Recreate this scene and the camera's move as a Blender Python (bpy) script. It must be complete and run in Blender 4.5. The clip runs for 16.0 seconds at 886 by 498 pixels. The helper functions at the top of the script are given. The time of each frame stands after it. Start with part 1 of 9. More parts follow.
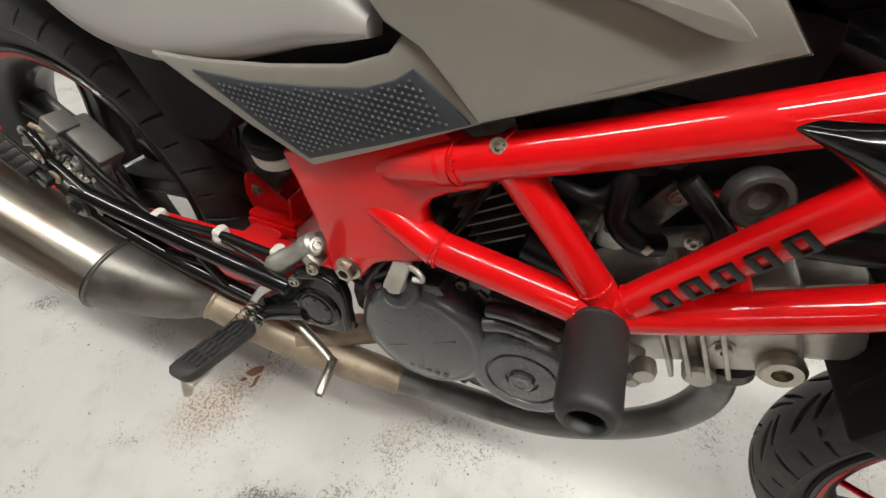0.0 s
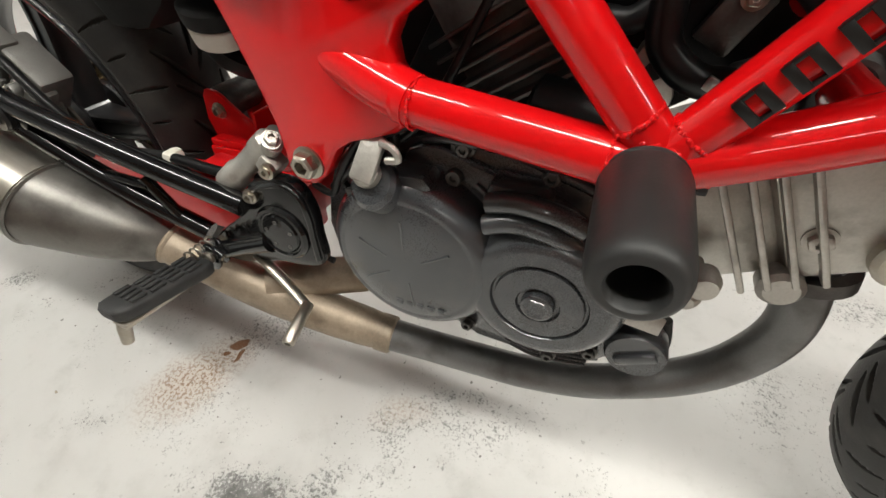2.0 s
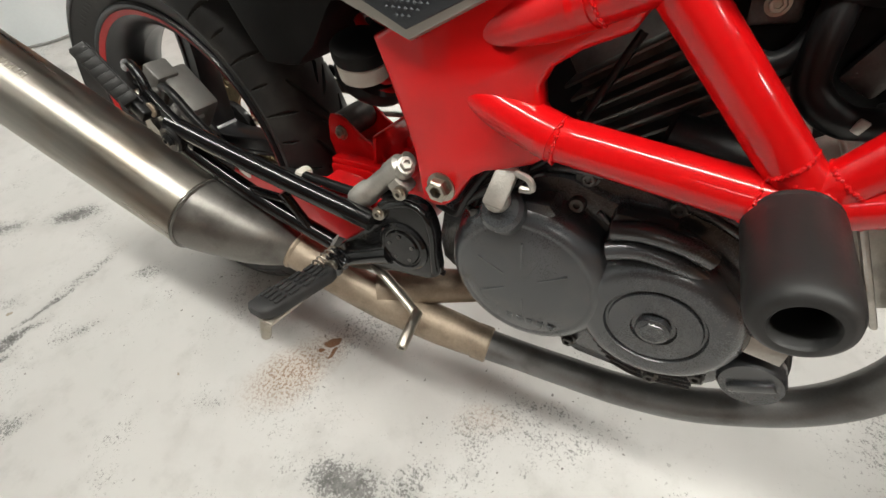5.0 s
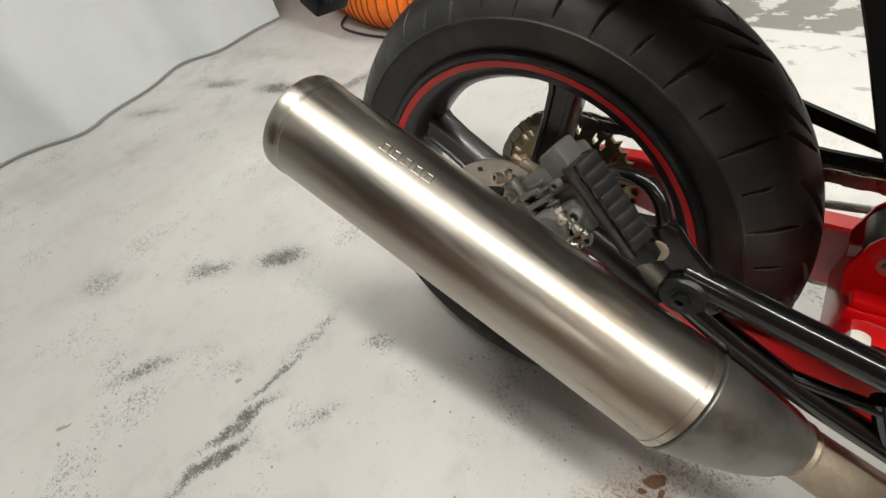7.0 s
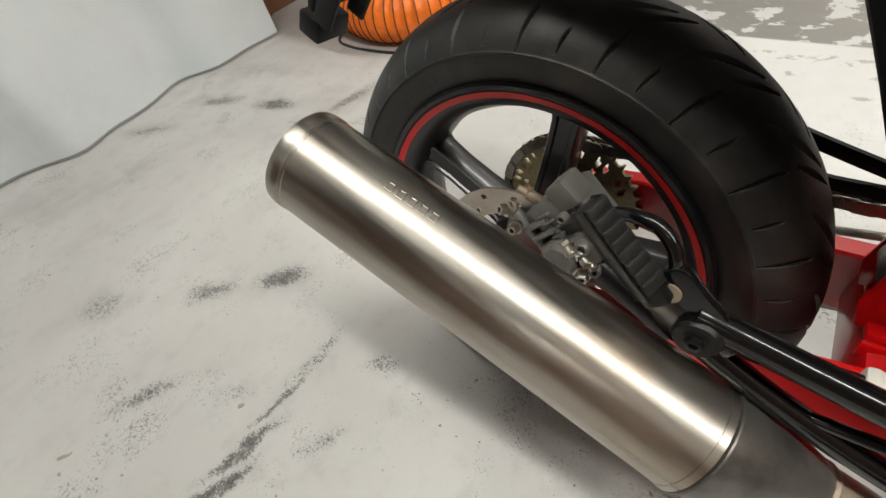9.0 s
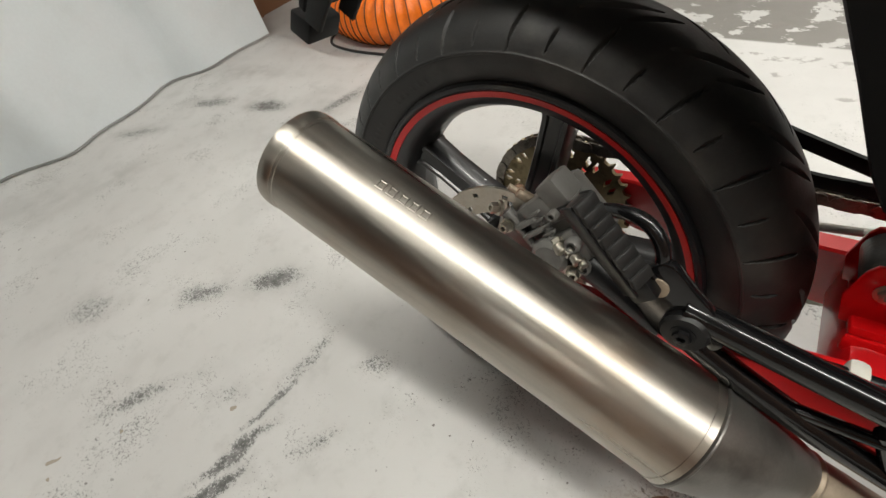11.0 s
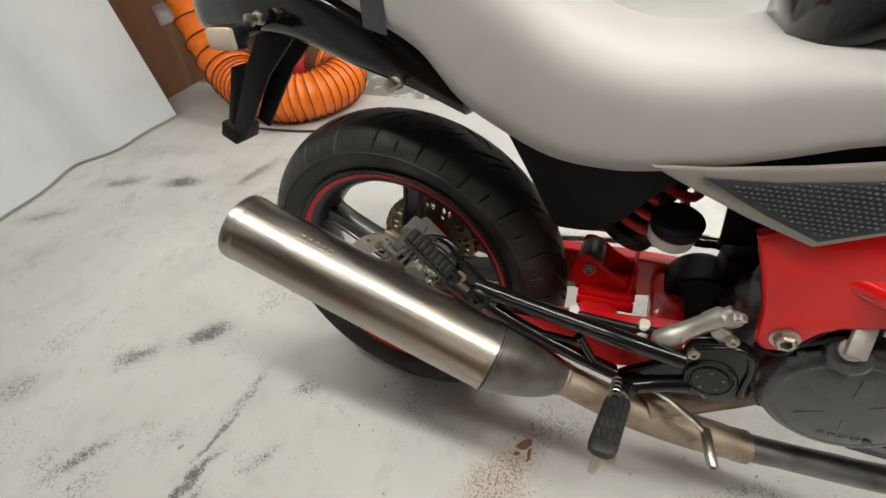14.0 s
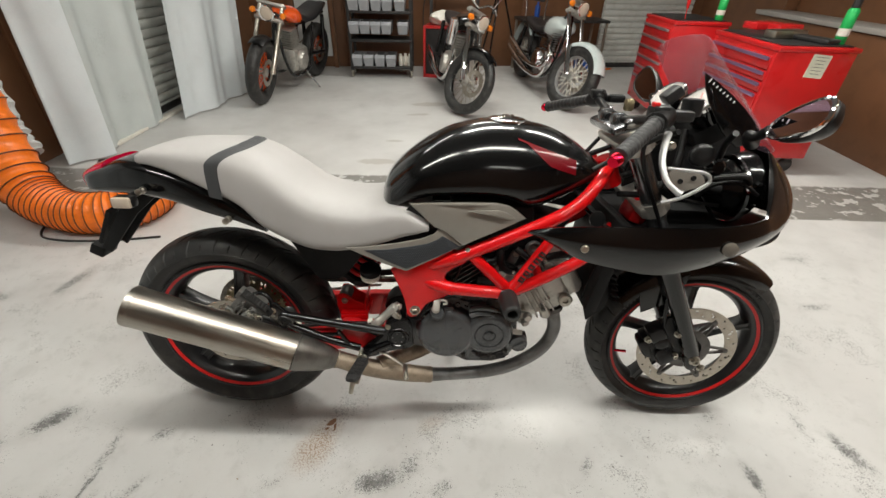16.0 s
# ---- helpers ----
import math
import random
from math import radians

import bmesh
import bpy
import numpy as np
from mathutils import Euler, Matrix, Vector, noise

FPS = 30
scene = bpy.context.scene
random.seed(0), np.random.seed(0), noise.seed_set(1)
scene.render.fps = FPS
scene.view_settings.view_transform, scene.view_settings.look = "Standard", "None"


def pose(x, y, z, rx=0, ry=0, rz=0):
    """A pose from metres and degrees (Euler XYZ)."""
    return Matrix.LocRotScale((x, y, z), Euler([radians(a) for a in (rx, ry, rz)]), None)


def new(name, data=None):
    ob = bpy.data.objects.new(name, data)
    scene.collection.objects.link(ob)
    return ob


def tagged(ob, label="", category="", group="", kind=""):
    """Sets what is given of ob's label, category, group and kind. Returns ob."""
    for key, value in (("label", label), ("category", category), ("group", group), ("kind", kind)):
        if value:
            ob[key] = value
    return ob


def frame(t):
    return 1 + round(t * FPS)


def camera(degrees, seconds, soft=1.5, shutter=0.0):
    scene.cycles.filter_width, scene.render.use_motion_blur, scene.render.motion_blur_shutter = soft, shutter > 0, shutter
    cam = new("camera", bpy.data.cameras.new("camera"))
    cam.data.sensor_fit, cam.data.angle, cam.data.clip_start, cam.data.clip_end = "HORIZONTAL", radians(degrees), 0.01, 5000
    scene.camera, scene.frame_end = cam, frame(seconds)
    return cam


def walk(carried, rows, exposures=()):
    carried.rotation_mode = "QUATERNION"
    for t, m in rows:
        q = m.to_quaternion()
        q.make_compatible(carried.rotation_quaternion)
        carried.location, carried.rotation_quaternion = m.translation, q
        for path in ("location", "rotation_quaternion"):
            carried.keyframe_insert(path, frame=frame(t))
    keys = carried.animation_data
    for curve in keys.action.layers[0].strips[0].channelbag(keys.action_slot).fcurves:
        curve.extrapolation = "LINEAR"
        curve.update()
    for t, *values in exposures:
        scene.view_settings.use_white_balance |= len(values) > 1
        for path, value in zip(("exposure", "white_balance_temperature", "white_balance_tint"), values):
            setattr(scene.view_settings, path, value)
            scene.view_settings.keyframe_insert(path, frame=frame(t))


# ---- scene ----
cam = camera(92.1, 16.0, shutter=0.0)
PATH = [
    (0.0, 0.7559, -0.2874, 0.8552, 38.46, -1.56, 22.72),
    (0.5, 0.7843, -0.3029, 0.7220, 39.19, -0.75, 24.75),
    (1.0, 0.7866, -0.2882, 0.7052, 39.97, -0.05, 24.27),
    (1.5, 0.7875, -0.2882, 0.7054, 39.75, 0.69, 23.53),
    (2.0, 0.7870, -0.2889, 0.7074, 39.74, 1.26, 23.14),
    (2.5, 0.7846, -0.2884, 0.7081, 39.75, 1.61, 22.92),
    (3.0, 0.7813, -0.2869, 0.7089, 39.79, 1.81, 22.90),
    (5.5, 0.6988, -0.3437, 0.7525, 40.90, 6.27, 31.99),
    (6.0, 0.5309, -0.3573, 0.7582, 39.88, 7.83, 34.48),
    (6.5, 0.3438, -0.3566, 0.7533, 39.94, 9.30, 36.44),
    (7.0, 0.2239, -0.3372, 0.7611, 40.24, 10.01, 37.16),
    (7.5, 0.1909, -0.3343, 0.7706, 40.49, 10.33, 37.17),
    (8.0, 0.1958, -0.3270, 0.7769, 40.85, 10.32, 36.87),
    (8.5, 0.2057, -0.3216, 0.7764, 41.02, 10.38, 36.66),
    (9.0, 0.2059, -0.3187, 0.7765, 40.91, 10.60, 36.38),
    (11.5, 0.2104, -0.3218, 0.7750, 41.06, 10.14, 35.24),
    (12.0, 0.2095, -0.3210, 0.7748, 41.14, 10.27, 34.73),
    (12.5, 0.2048, -0.3258, 0.7760, 41.62, 10.22, 33.71),
    (13.0, 0.2212, -0.3392, 0.7893, 42.58, 9.77, 31.93),
    (13.5, 0.2603, -0.3673, 0.8256, 44.34, 8.94, 28.99),
    (14.0, 0.3773, -0.4595, 0.9293, 46.16, 7.00, 23.66),
    (14.5, 0.5027, -0.6186, 1.0554, 47.88, 4.61, 16.96),
    (15.0, 0.5786, -0.7845, 1.1641, 50.16, 1.96, 9.72),
    (15.5, 0.6197, -0.9065, 1.2463, 52.84, -0.09, 4.02),
    (16.0, 0.6452, -0.9510, 1.2843, 55.79, -1.11, 0.98),
]
walk(cam, [(t, pose(x, y, z, rx, ry, rz)) for t, x, y, z, rx, ry, rz in PATH], [(0.0, 0.22), (0.5, 0.3), (3.2, 0.32), (5.3, 0.28), (6.5, 0.24), (7.5, 0.1), (9.0, 0.02), (12.5, 0.02), (13.3, 0.10), (14.0, 0.04), (16.0, -0.02)])

# ---- light ----
world = bpy.data.worlds.new("workshop_world")
scene.world = world
world.use_nodes = True
world.node_tree.nodes["Background"].inputs[0].default_value = (0.75, 0.85, 1.0, 1)
world.node_tree.nodes["Background"].inputs[1].default_value = 0.01
CEILING = 2.75
# x, y, share of the power; the lamp at y -3.2 is an added fill
LAMPS = [(-0.45, -0.42, 0.95), (0.95, -0.42, 1.0), (2.35, -0.42, 1.05), (3.6, -0.42, 1.0), (-0.75, 2.4, 0.4), (0.75, 1.9, 1.7), (2.25, 1.9, 1.6), (0.75, 4.6, 1.1), (1.6, -3.2, 0.25)]
LAMP_POWER = 23.0


# ---- materials ----
def material(name, base, rough=0.5, metal=0.0, vary=0.12, scale=14.0, fine=220.0, bump=0.08, coat=0.0, dist=0.002, dirt=None, dirt_amount=0.0, spec=0.5):
    """Colour with a broad and a fine variation, uneven gloss and a fine relief."""
    m = bpy.data.materials.new(name)
    m.use_nodes = True
    n, l = m.node_tree.nodes, m.node_tree.links
    b = n["Principled BSDF"]
    co = n.new("ShaderNodeTexCoord").outputs["Object"]

    def noise_at(s, detail=4.0):
        t = n.new("ShaderNodeTexNoise")
        t.inputs["Scale"].default_value, t.inputs["Detail"].default_value = s, detail
        l.new(co, t.inputs["Vector"])
        return t.outputs["Fac"]

    broad, small = noise_at(scale), noise_at(fine, 2.0)
    both = n.new("ShaderNodeMath")
    both.operation = "MULTIPLY_ADD"
    l.new(small, both.inputs[0])
    both.inputs[1].default_value = 0.45
    l.new(broad, both.inputs[2])
    ramp = n.new("ShaderNodeMapRange")
    l.new(both.outputs[0], ramp.inputs[0])
    ramp.inputs[1].default_value, ramp.inputs[2].default_value = 0.4, 1.05
    ramp.inputs[3].default_value, ramp.inputs[4].default_value = 1 - vary, 1 + vary
    mul = n.new("ShaderNodeVectorMath")
    mul.operation = "SCALE"
    mul.inputs[0].default_value = base
    l.new(ramp.outputs[0], mul.inputs["Scale"])
    col = mul.outputs[0]
    if dirt:
        spots = noise_at(scale * 2.3, 8.0)
        sel = n.new("ShaderNodeMapRange")
        l.new(spots, sel.inputs[0])
        sel.inputs[1].default_value, sel.inputs[2].default_value = 0.5, 0.72
        sel.inputs[3].default_value, sel.inputs[4].default_value = 0.0, dirt_amount
        mix = n.new("ShaderNodeMix")
        mix.data_type = "RGBA"
        l.new(sel.outputs[0], mix.inputs["Factor"])
        l.new(col, mix.inputs["A"])
        mix.inputs["B"].default_value = (*dirt, 1)
        col = mix.outputs["Result"]
    l.new(col, b.inputs["Base Color"])
    r = n.new("ShaderNodeMapRange")
    l.new(both.outputs[0], r.inputs[0])
    r.inputs[1].default_value, r.inputs[2].default_value = 0.4, 1.05
    r.inputs[3].default_value, r.inputs[4].default_value = max(0.02, rough * 0.8), min(1.0, rough * 1.2)
    l.new(r.outputs[0], b.inputs["Roughness"])
    b.inputs["Metallic"].default_value = metal
    b.inputs["Coat Weight"].default_value = coat
    b.inputs["Coat Roughness"].default_value = 0.04
    b.inputs["Specular IOR Level"].default_value = spec
    if bump:
        bu = n.new("ShaderNodeBump")
        bu.inputs["Strength"].default_value, bu.inputs["Distance"].default_value = bump, dist
        l.new(small, bu.inputs["Height"])
        l.new(bu.outputs[0], b.inputs["Normal"])
    return m


def glow(name, colour, strength):
    m = bpy.data.materials.new(name)
    m.use_nodes = True
    b = m.node_tree.nodes["Principled BSDF"]
    b.inputs["Base Color"].default_value = (*colour, 1)
    b.inputs["Emission Color"].default_value = (*colour, 1)
    b.inputs["Emission Strength"].default_value = strength
    return m


def glass(name, colour, rough=0.02, alpha=0.25):
    m = bpy.data.materials.new(name)
    m.use_nodes = True
    b = m.node_tree.nodes["Principled BSDF"]
    b.inputs["Base Color"].default_value = (*colour, 1)
    b.inputs["Roughness"].default_value = rough
    b.inputs["IOR"].default_value = 1.45
    b.inputs["Alpha"].default_value = alpha
    return m


BOBBIN = material("dull_black_nylon", (0.021, 0.021, 0.021), 0.44, 0.0, 0.2, 12, 400, 0.05, dirt=(0.045, 0.043, 0.04), dirt_amount=0.4, spec=0.4)
RED = material("red_paint", (0.72, 0.004, 0.006), 0.42, 0.0, 0.05, 9, 900, 0.012, coat=0.9, dirt=(0.42, 0.008, 0.008), dirt_amount=0.25, spec=0.08)
RED_DULL = material("red_swingarm_paint", (0.60, 0.005, 0.008), 0.35, 0.0, 0.1, 9, 500, 0.03, coat=0.5, dirt=(0.16, 0.03, 0.025), dirt_amount=0.3)
STRIPE = material("red_rim_tape", (0.62, 0.012, 0.012), 0.35, 0.0, 0.08, 20, 400, 0.02)
BLACK_GLOSS = material("black_gloss_paint", (0.0028, 0.0028, 0.003), 0.2, 0.0, 0.2, 8, 600, 0.006, coat=0.8, dirt=(0.006, 0.006, 0.006), dirt_amount=0.3, spec=0.15)
BLACK_GLOSS.node_tree.nodes["Principled BSDF"].inputs["Coat Roughness"].default_value = 0.10
BLACK_SATIN = material("black_satin_plastic", (0.006, 0.006, 0.0065), 0.38, 0.0, 0.2, 10, 500, 0.05, dirt=(0.025, 0.024, 0.022), dirt_amount=0.3, spec=0.35)
BLACK_MATT = material("black_matt_plastic", (0.007, 0.007, 0.0073), 0.55, 0.0, 0.2, 12, 700, 0.1, dirt=(0.018, 0.017, 0.016), dirt_amount=0.3, spec=0.2)
FRAME_BLACK = material("black_frame_enamel", (0.005, 0.005, 0.0055), 0.25, 0.0, 0.2, 16, 500, 0.03, coat=0.7, spec=0.2)
RUBBER = material("tyre_rubber", (0.021, 0.0205, 0.0198), 0.47, 0.0, 0.40, 9, 320, 0.10, dirt=(0.080, 0.075, 0.067), dirt_amount=0.5, spec=0.4)
GRIP_RUBBER = material("peg_rubber", (0.026, 0.026, 0.0265), 0.5, 0.0, 0.25, 25, 500, 0.12, dirt=(0.075, 0.072, 0.068), dirt_amount=0.4, spec=0.35)
WHEEL_BLACK = material("black_wheel_paint", (0.009, 0.009, 0.010), 0.36, 0.0, 0.15, 14, 500, 0.008, coat=0.2, dirt=(0.025, 0.022, 0.02), dirt_amount=0.3)
ENGINE_BLACK = material("black_engine_enamel", (0.046, 0.049, 0.054), 0.28, 0.2, 0.16, 12, 900, 0.01, coat=0.8, dirt=(0.085, 0.080, 0.074), dirt_amount=0.35, spec=0.6)
ENGINE_BLACK.node_tree.nodes["Principled BSDF"].inputs["Coat Roughness"].default_value = 0.22
ALLOY = material("cast_aluminium", (0.52, 0.50, 0.46), 0.42, 0.75, 0.18, 18, 450, 0.15, dirt=(0.18, 0.155, 0.13), dirt_amount=0.5)
ALLOY_DARK = material("dirty_cast_aluminium", (0.13, 0.125, 0.12), 0.45, 0.7, 0.25, 22, 420, 0.2, dirt=(0.06, 0.05, 0.045), dirt_amount=0.6)
STEEL = material("zinc_steel", (0.46, 0.43, 0.37), 0.34, 1.0, 0.15, 30, 500, 0.06, dirt=(0.3, 0.24, 0.17), dirt_amount=0.3)
CHROME = material("chrome", (0.8, 0.8, 0.8), 0.07, 1.0, 0.04, 10, 300, 0.01)
FORK_GREY = material("satin_grey_fork_tube", (0.20, 0.20, 0.205), 0.22, 0.9, 0.08, 10, 300, 0.01)
DISC = material("brake_disc_steel", (0.46, 0.42, 0.36), 0.34, 1.0, 0.15, 30, 260, 0.05, dirt=(0.3, 0.23, 0.15), dirt_amount=0.3)
SPROCKET = material("sprocket_steel", (0.34, 0.28, 0.17), 0.42, 0.9, 0.2, 30, 400, 0.1, dirt=(0.09, 0.07, 0.04), dirt_amount=0.7)
CHAIN = material("greasy_chain_steel", (0.24, 0.22, 0.19), 0.33, 0.95, 0.3, 60, 500, 0.1, dirt=(0.03, 0.027, 0.022), dirt_amount=0.5)
RUST = material("rusty_steel", (0.19, 0.105, 0.06), 0.6, 0.3, 0.3, 30, 500, 0.15, dirt=(0.09, 0.05, 0.03), dirt_amount=0.6)
# Peg rubber again, darkened for the weaker light on the pillion peg.
PEG_SHADED = material("shaded_peg_rubber", (0.014, 0.0138, 0.0135), 0.45, 0.0, 0.25, 25, 500, 0.10, dirt=(0.04, 0.038, 0.036), dirt_amount=0.35, spec=0.35)
MUFFLER = material("brushed_stainless_steel", (0.455, 0.425, 0.375), 0.25, 1.0, 0.06, 5, 420, 0.006, dirt=(0.41, 0.315, 0.225), dirt_amount=0.6)


def brush(m, pitch, low, high):
    """Long fine scratches along the silencer, in gloss and in tone."""
    n, l = m.node_tree.nodes, m.node_tree.links
    b = n["Principled BSDF"]
    mp = n.new("ShaderNodeMapping")
    turn = n.new("ShaderNodeMapping")
    turn.inputs["Rotation"].default_value = (0, radians(-pitch), 0)
    mp.inputs["Scale"].default_value = (3.0, 110.0, 110.0)
    l.new(n.new("ShaderNodeTexCoord").outputs["Object"], turn.inputs["Vector"])
    l.new(turn.outputs[0], mp.inputs["Vector"])
    t = n.new("ShaderNodeTexNoise")
    t.inputs["Scale"].default_value, t.inputs["Detail"].default_value = 1.0, 4.0
    l.new(mp.outputs[0], t.inputs["Vector"])
    r = n.new("ShaderNodeMapRange")
    l.new(t.outputs["Fac"], r.inputs[0])
    for i, v in enumerate((0.3, 0.7, low, high)):
        r.inputs[i + 1].default_value = v
    l.new(r.outputs[0], b.inputs["Roughness"])
    k = n.new("ShaderNodeMapRange")
    l.new(t.outputs["Fac"], k.inputs[0])
    for i, v in enumerate((0.3, 0.7, 0.86, 1.08)):
        k.inputs[i + 1].default_value = v
    sc = n.new("ShaderNodeVectorMath")
    sc.operation = "SCALE"
    l.new(b.inputs["Base Color"].links[0].from_socket, sc.inputs[0])
    l.new(k.outputs[0], sc.inputs["Scale"])
    l.new(sc.outputs[0], b.inputs["Base Color"])


brush(MUFFLER, 20.1, 0.27, 0.43)
CONE = material("heat_dulled_steel", (0.215, 0.205, 0.190), 0.44, 0.85, 0.2, 10, 400, 0.04, dirt=(0.075, 0.068, 0.06), dirt_amount=0.75)
PIPE = material("grey_heat_paint", (0.20, 0.20, 0.198), 0.4, 0.6, 0.16, 14, 500, 0.1, dirt=(0.075, 0.065, 0.055), dirt_amount=0.5)
PIPE_TAN = material("tan_heat_stained_steel", (0.345, 0.277, 0.208), 0.50, 0.45, 0.28, 22, 300, 0.10, dirt=(0.16, 0.125, 0.09), dirt_amount=0.6)
SEAT = material("grey_seat_vinyl", (0.42, 0.405, 0.395), 0.52, 0.0, 0.04, 5, 1400, 0.12, dirt=(0.35, 0.33, 0.31), dirt_amount=0.3)
STRAP = material("dark_grey_seat_strap", (0.045, 0.047, 0.05), 0.6, 0.0, 0.12, 20, 1200, 0.12)
GREY_PANEL = material("warm_grey_metallic_paint", (0.30, 0.28, 0.25), 0.34, 0.35, 0.05, 8, 1500, 0.02, coat=0.4, dirt=(0.2, 0.185, 0.165), dirt_amount=0.3)
PAD = material("embossed_dark_blue_grey_vinyl", (0.032, 0.037, 0.045), 0.5, 0.0, 0.2, 12, 600, 0.2, dirt=(0.08, 0.08, 0.08), dirt_amount=0.25)
WHITE_PART = material("white_plastic", (0.72, 0.69, 0.62), 0.45, 0.0, 0.07, 20, 600, 0.05, dirt=(0.45, 0.38, 0.28), dirt_amount=0.4)
CAST_GREY = material("grey_cast_caliper", (0.165, 0.160, 0.150), 0.5, 0.35, 0.12, 20, 500, 0.15, dirt=(0.08, 0.07, 0.06), dirt_amount=0.4)
CRIMSON = material("deep_crimson_decal", (0.15, 0.002, 0.006), 0.4, 0.0, 0.1, 20, 400, 0.0, coat=0.25, spec=0.15)
SILVER = material("silver_paint", (0.42, 0.42, 0.42), 0.35, 0.5, 0.06, 15, 600, 0.03)
BLACK_INK = material("black_print", (0.006, 0.006, 0.006), 0.4, 0.0, 0.1, 30, 800, 0.0)
WHITE_INK = material("white_print", (0.75, 0.75, 0.75), 0.4, 0.0, 0.05, 30, 800, 0.0)
RED_LENS = glass("red_lens", (0.5, 0.0, 0.03), 0.08, 0.93)
CLEAR_LENS = glass("clear_lens", (0.62, 0.52, 0.42), 0.12, 0.85)
SMOKE_LENS = glass("smoked_indicator_lens", (0.16, 0.14, 0.12), 0.15, 0.95)
AMBER = glass("amber_lens", (0.9, 0.25, 0.02), 0.1, 0.9)
SCREEN = glass("smoked_screen", (0.34, 0.25, 0.31), 0.03, 0.27)
DIAL_GLASS = glass("dial_glass", (0.9, 0.9, 0.9), 0.03, 0.12)
MIRROR = material("mirror_glass", (0.75, 0.66, 0.75), 0.02, 1.0, 0.01, 5, 50, 0.0)
RED_ANODISED = material("red_anodised_alloy", (0.75, 0.01, 0.04), 0.2, 1.0, 0.08, 30, 300, 0.03)
DIAL_WHITE = material("dial_face", (0.46, 0.42, 0.37), 0.4, 0.0, 0.05, 40, 400, 0.0)
ORANGE = material("orange_duct_vinyl", (0.9, 0.19, 0.008), 0.38, 0.0, 0.14, 9, 120, 0.25, dist=0.006, dirt=(0.4, 0.08, 0.01), dirt_amount=0.35)
ORANGE_PAINT = material("orange_paint", (0.85, 0.10, 0.008), 0.25, 0.0, 0.08, 9, 300, 0.02, coat=0.8)
# Dark brown for the cuff and for the shade painted in the hose's folds.
DUCT_DARK = material("dark_duct_fold_and_cuff", (0.10, 0.032, 0.010), 0.55, 0.0, 0.2, 20, 300, 0.1)
BROWN = material("brown_hardboard", (0.18, 0.082, 0.038), 0.42, 0.0, 0.12, 3.0, 160, 0.12, dirt=(0.10, 0.045, 0.022), dirt_amount=0.4)
DOOR_BROWN = material("brown_door_paint", (0.25, 0.12, 0.06), 0.36, 0.0, 0.1, 2.5, 120, 0.1, dirt=(0.19, 0.09, 0.045), dirt_amount=0.4)
WALL_WHITE = material("white_wall_paint", (0.62, 0.63, 0.62), 0.6, 0.0, 0.06, 2.0, 130, 0.1, dirt=(0.45, 0.45, 0.43), dirt_amount=0.3)
SHUTTER = material("white_shutter_steel", (0.60, 0.61, 0.58), 0.4, 0.1, 0.06, 4.0, 200, 0.05, dirt=(0.4, 0.38, 0.33), dirt_amount=0.4)
CHEST_RED = material("red_tool_chest_enamel", (0.55, 0.012, 0.014), 0.3, 0.0, 0.07, 4, 300, 0.03, coat=0.4, dirt=(0.3, 0.02, 0.02), dirt_amount=0.3)
TRIM_GREY = material("aluminium_drawer_trim", (0.55, 0.53, 0.54), 0.32, 0.9, 0.08, 20, 300, 0.05)
SHELF_BLACK = material("black_shelf_steel", (0.02, 0.019, 0.019), 0.45, 0.0, 0.2, 8, 300, 0.06)
BIN = material("grey_plastic_bin", (0.32, 0.33, 0.35), 0.4, 0.0, 0.1, 10, 300, 0.05)
GREEN = material("green_can", (0.02, 0.42, 0.10), 0.3, 0.2, 0.08, 15, 300, 0.02)
PAPER = material("paper_notice", (0.68, 0.68, 0.55), 0.6, 0.0, 0.12, 30, 200, 0.02)
WOOD = material("grey_bench_board", (0.40, 0.38, 0.35), 0.6, 0.0, 0.15, 6, 120, 0.1)
PEARL = material("pale_blue_white_paint", (0.60, 0.67, 0.66), 0.2, 0.1, 0.04, 8, 500, 0.01, coat=0.8)
BLUE = material("blue_plastic", (0.03, 0.10, 0.4), 0.4, 0.0, 0.1, 20, 300, 0.04)
YELLOW = material("yellow_plastic", (0.8, 0.55, 0.03), 0.4, 0.0, 0.1, 20, 300, 0.04)
LEATHER = material("black_leather", (0.015, 0.015, 0.016), 0.42, 0.0, 0.2, 10, 500, 0.15)
# Unseen ceiling, toned dark so that little light bounces off it.
CEILING_DIM = material("dim_bounce_ceiling", (0.19, 0.19, 0.185), 0.7, 0.0, 0.05, 2, 60, 0.1)
LAMP_BODY = material("lamp_enamel", (0.75, 0.75, 0.73), 0.4, 0.0, 0.04, 10, 300, 0.02)
TUBE_GLOW = glow("fluorescent_tube", (1.0, 0.97, 0.92), 9.0)


# ---- mesh helpers ----
def finish(bm, name, mat, angle=38):
    bmesh.ops.recalc_face_normals(bm, faces=bm.faces)
    me = bpy.data.meshes.new(name)
    bm.to_mesh(me)
    bm.free()
    for p in me.polygons:
        p.use_smooth = True
    me.set_sharp_from_angle(angle=radians(angle))
    me.materials.append(mat)
    return me


def part(name, bm, mat, parent, label="", angle=38):
    ob = new(name, finish(bm, name, mat, angle))
    while parent.parent and parent.parent.parent:
        parent = parent.parent
    ob.parent = parent
    return tagged(ob, label)


def thing(name, bm, mat, label, category, kind="", group="", angle=38):
    return tagged(new(name, finish(bm, name, mat, angle)), label, category, group, kind)


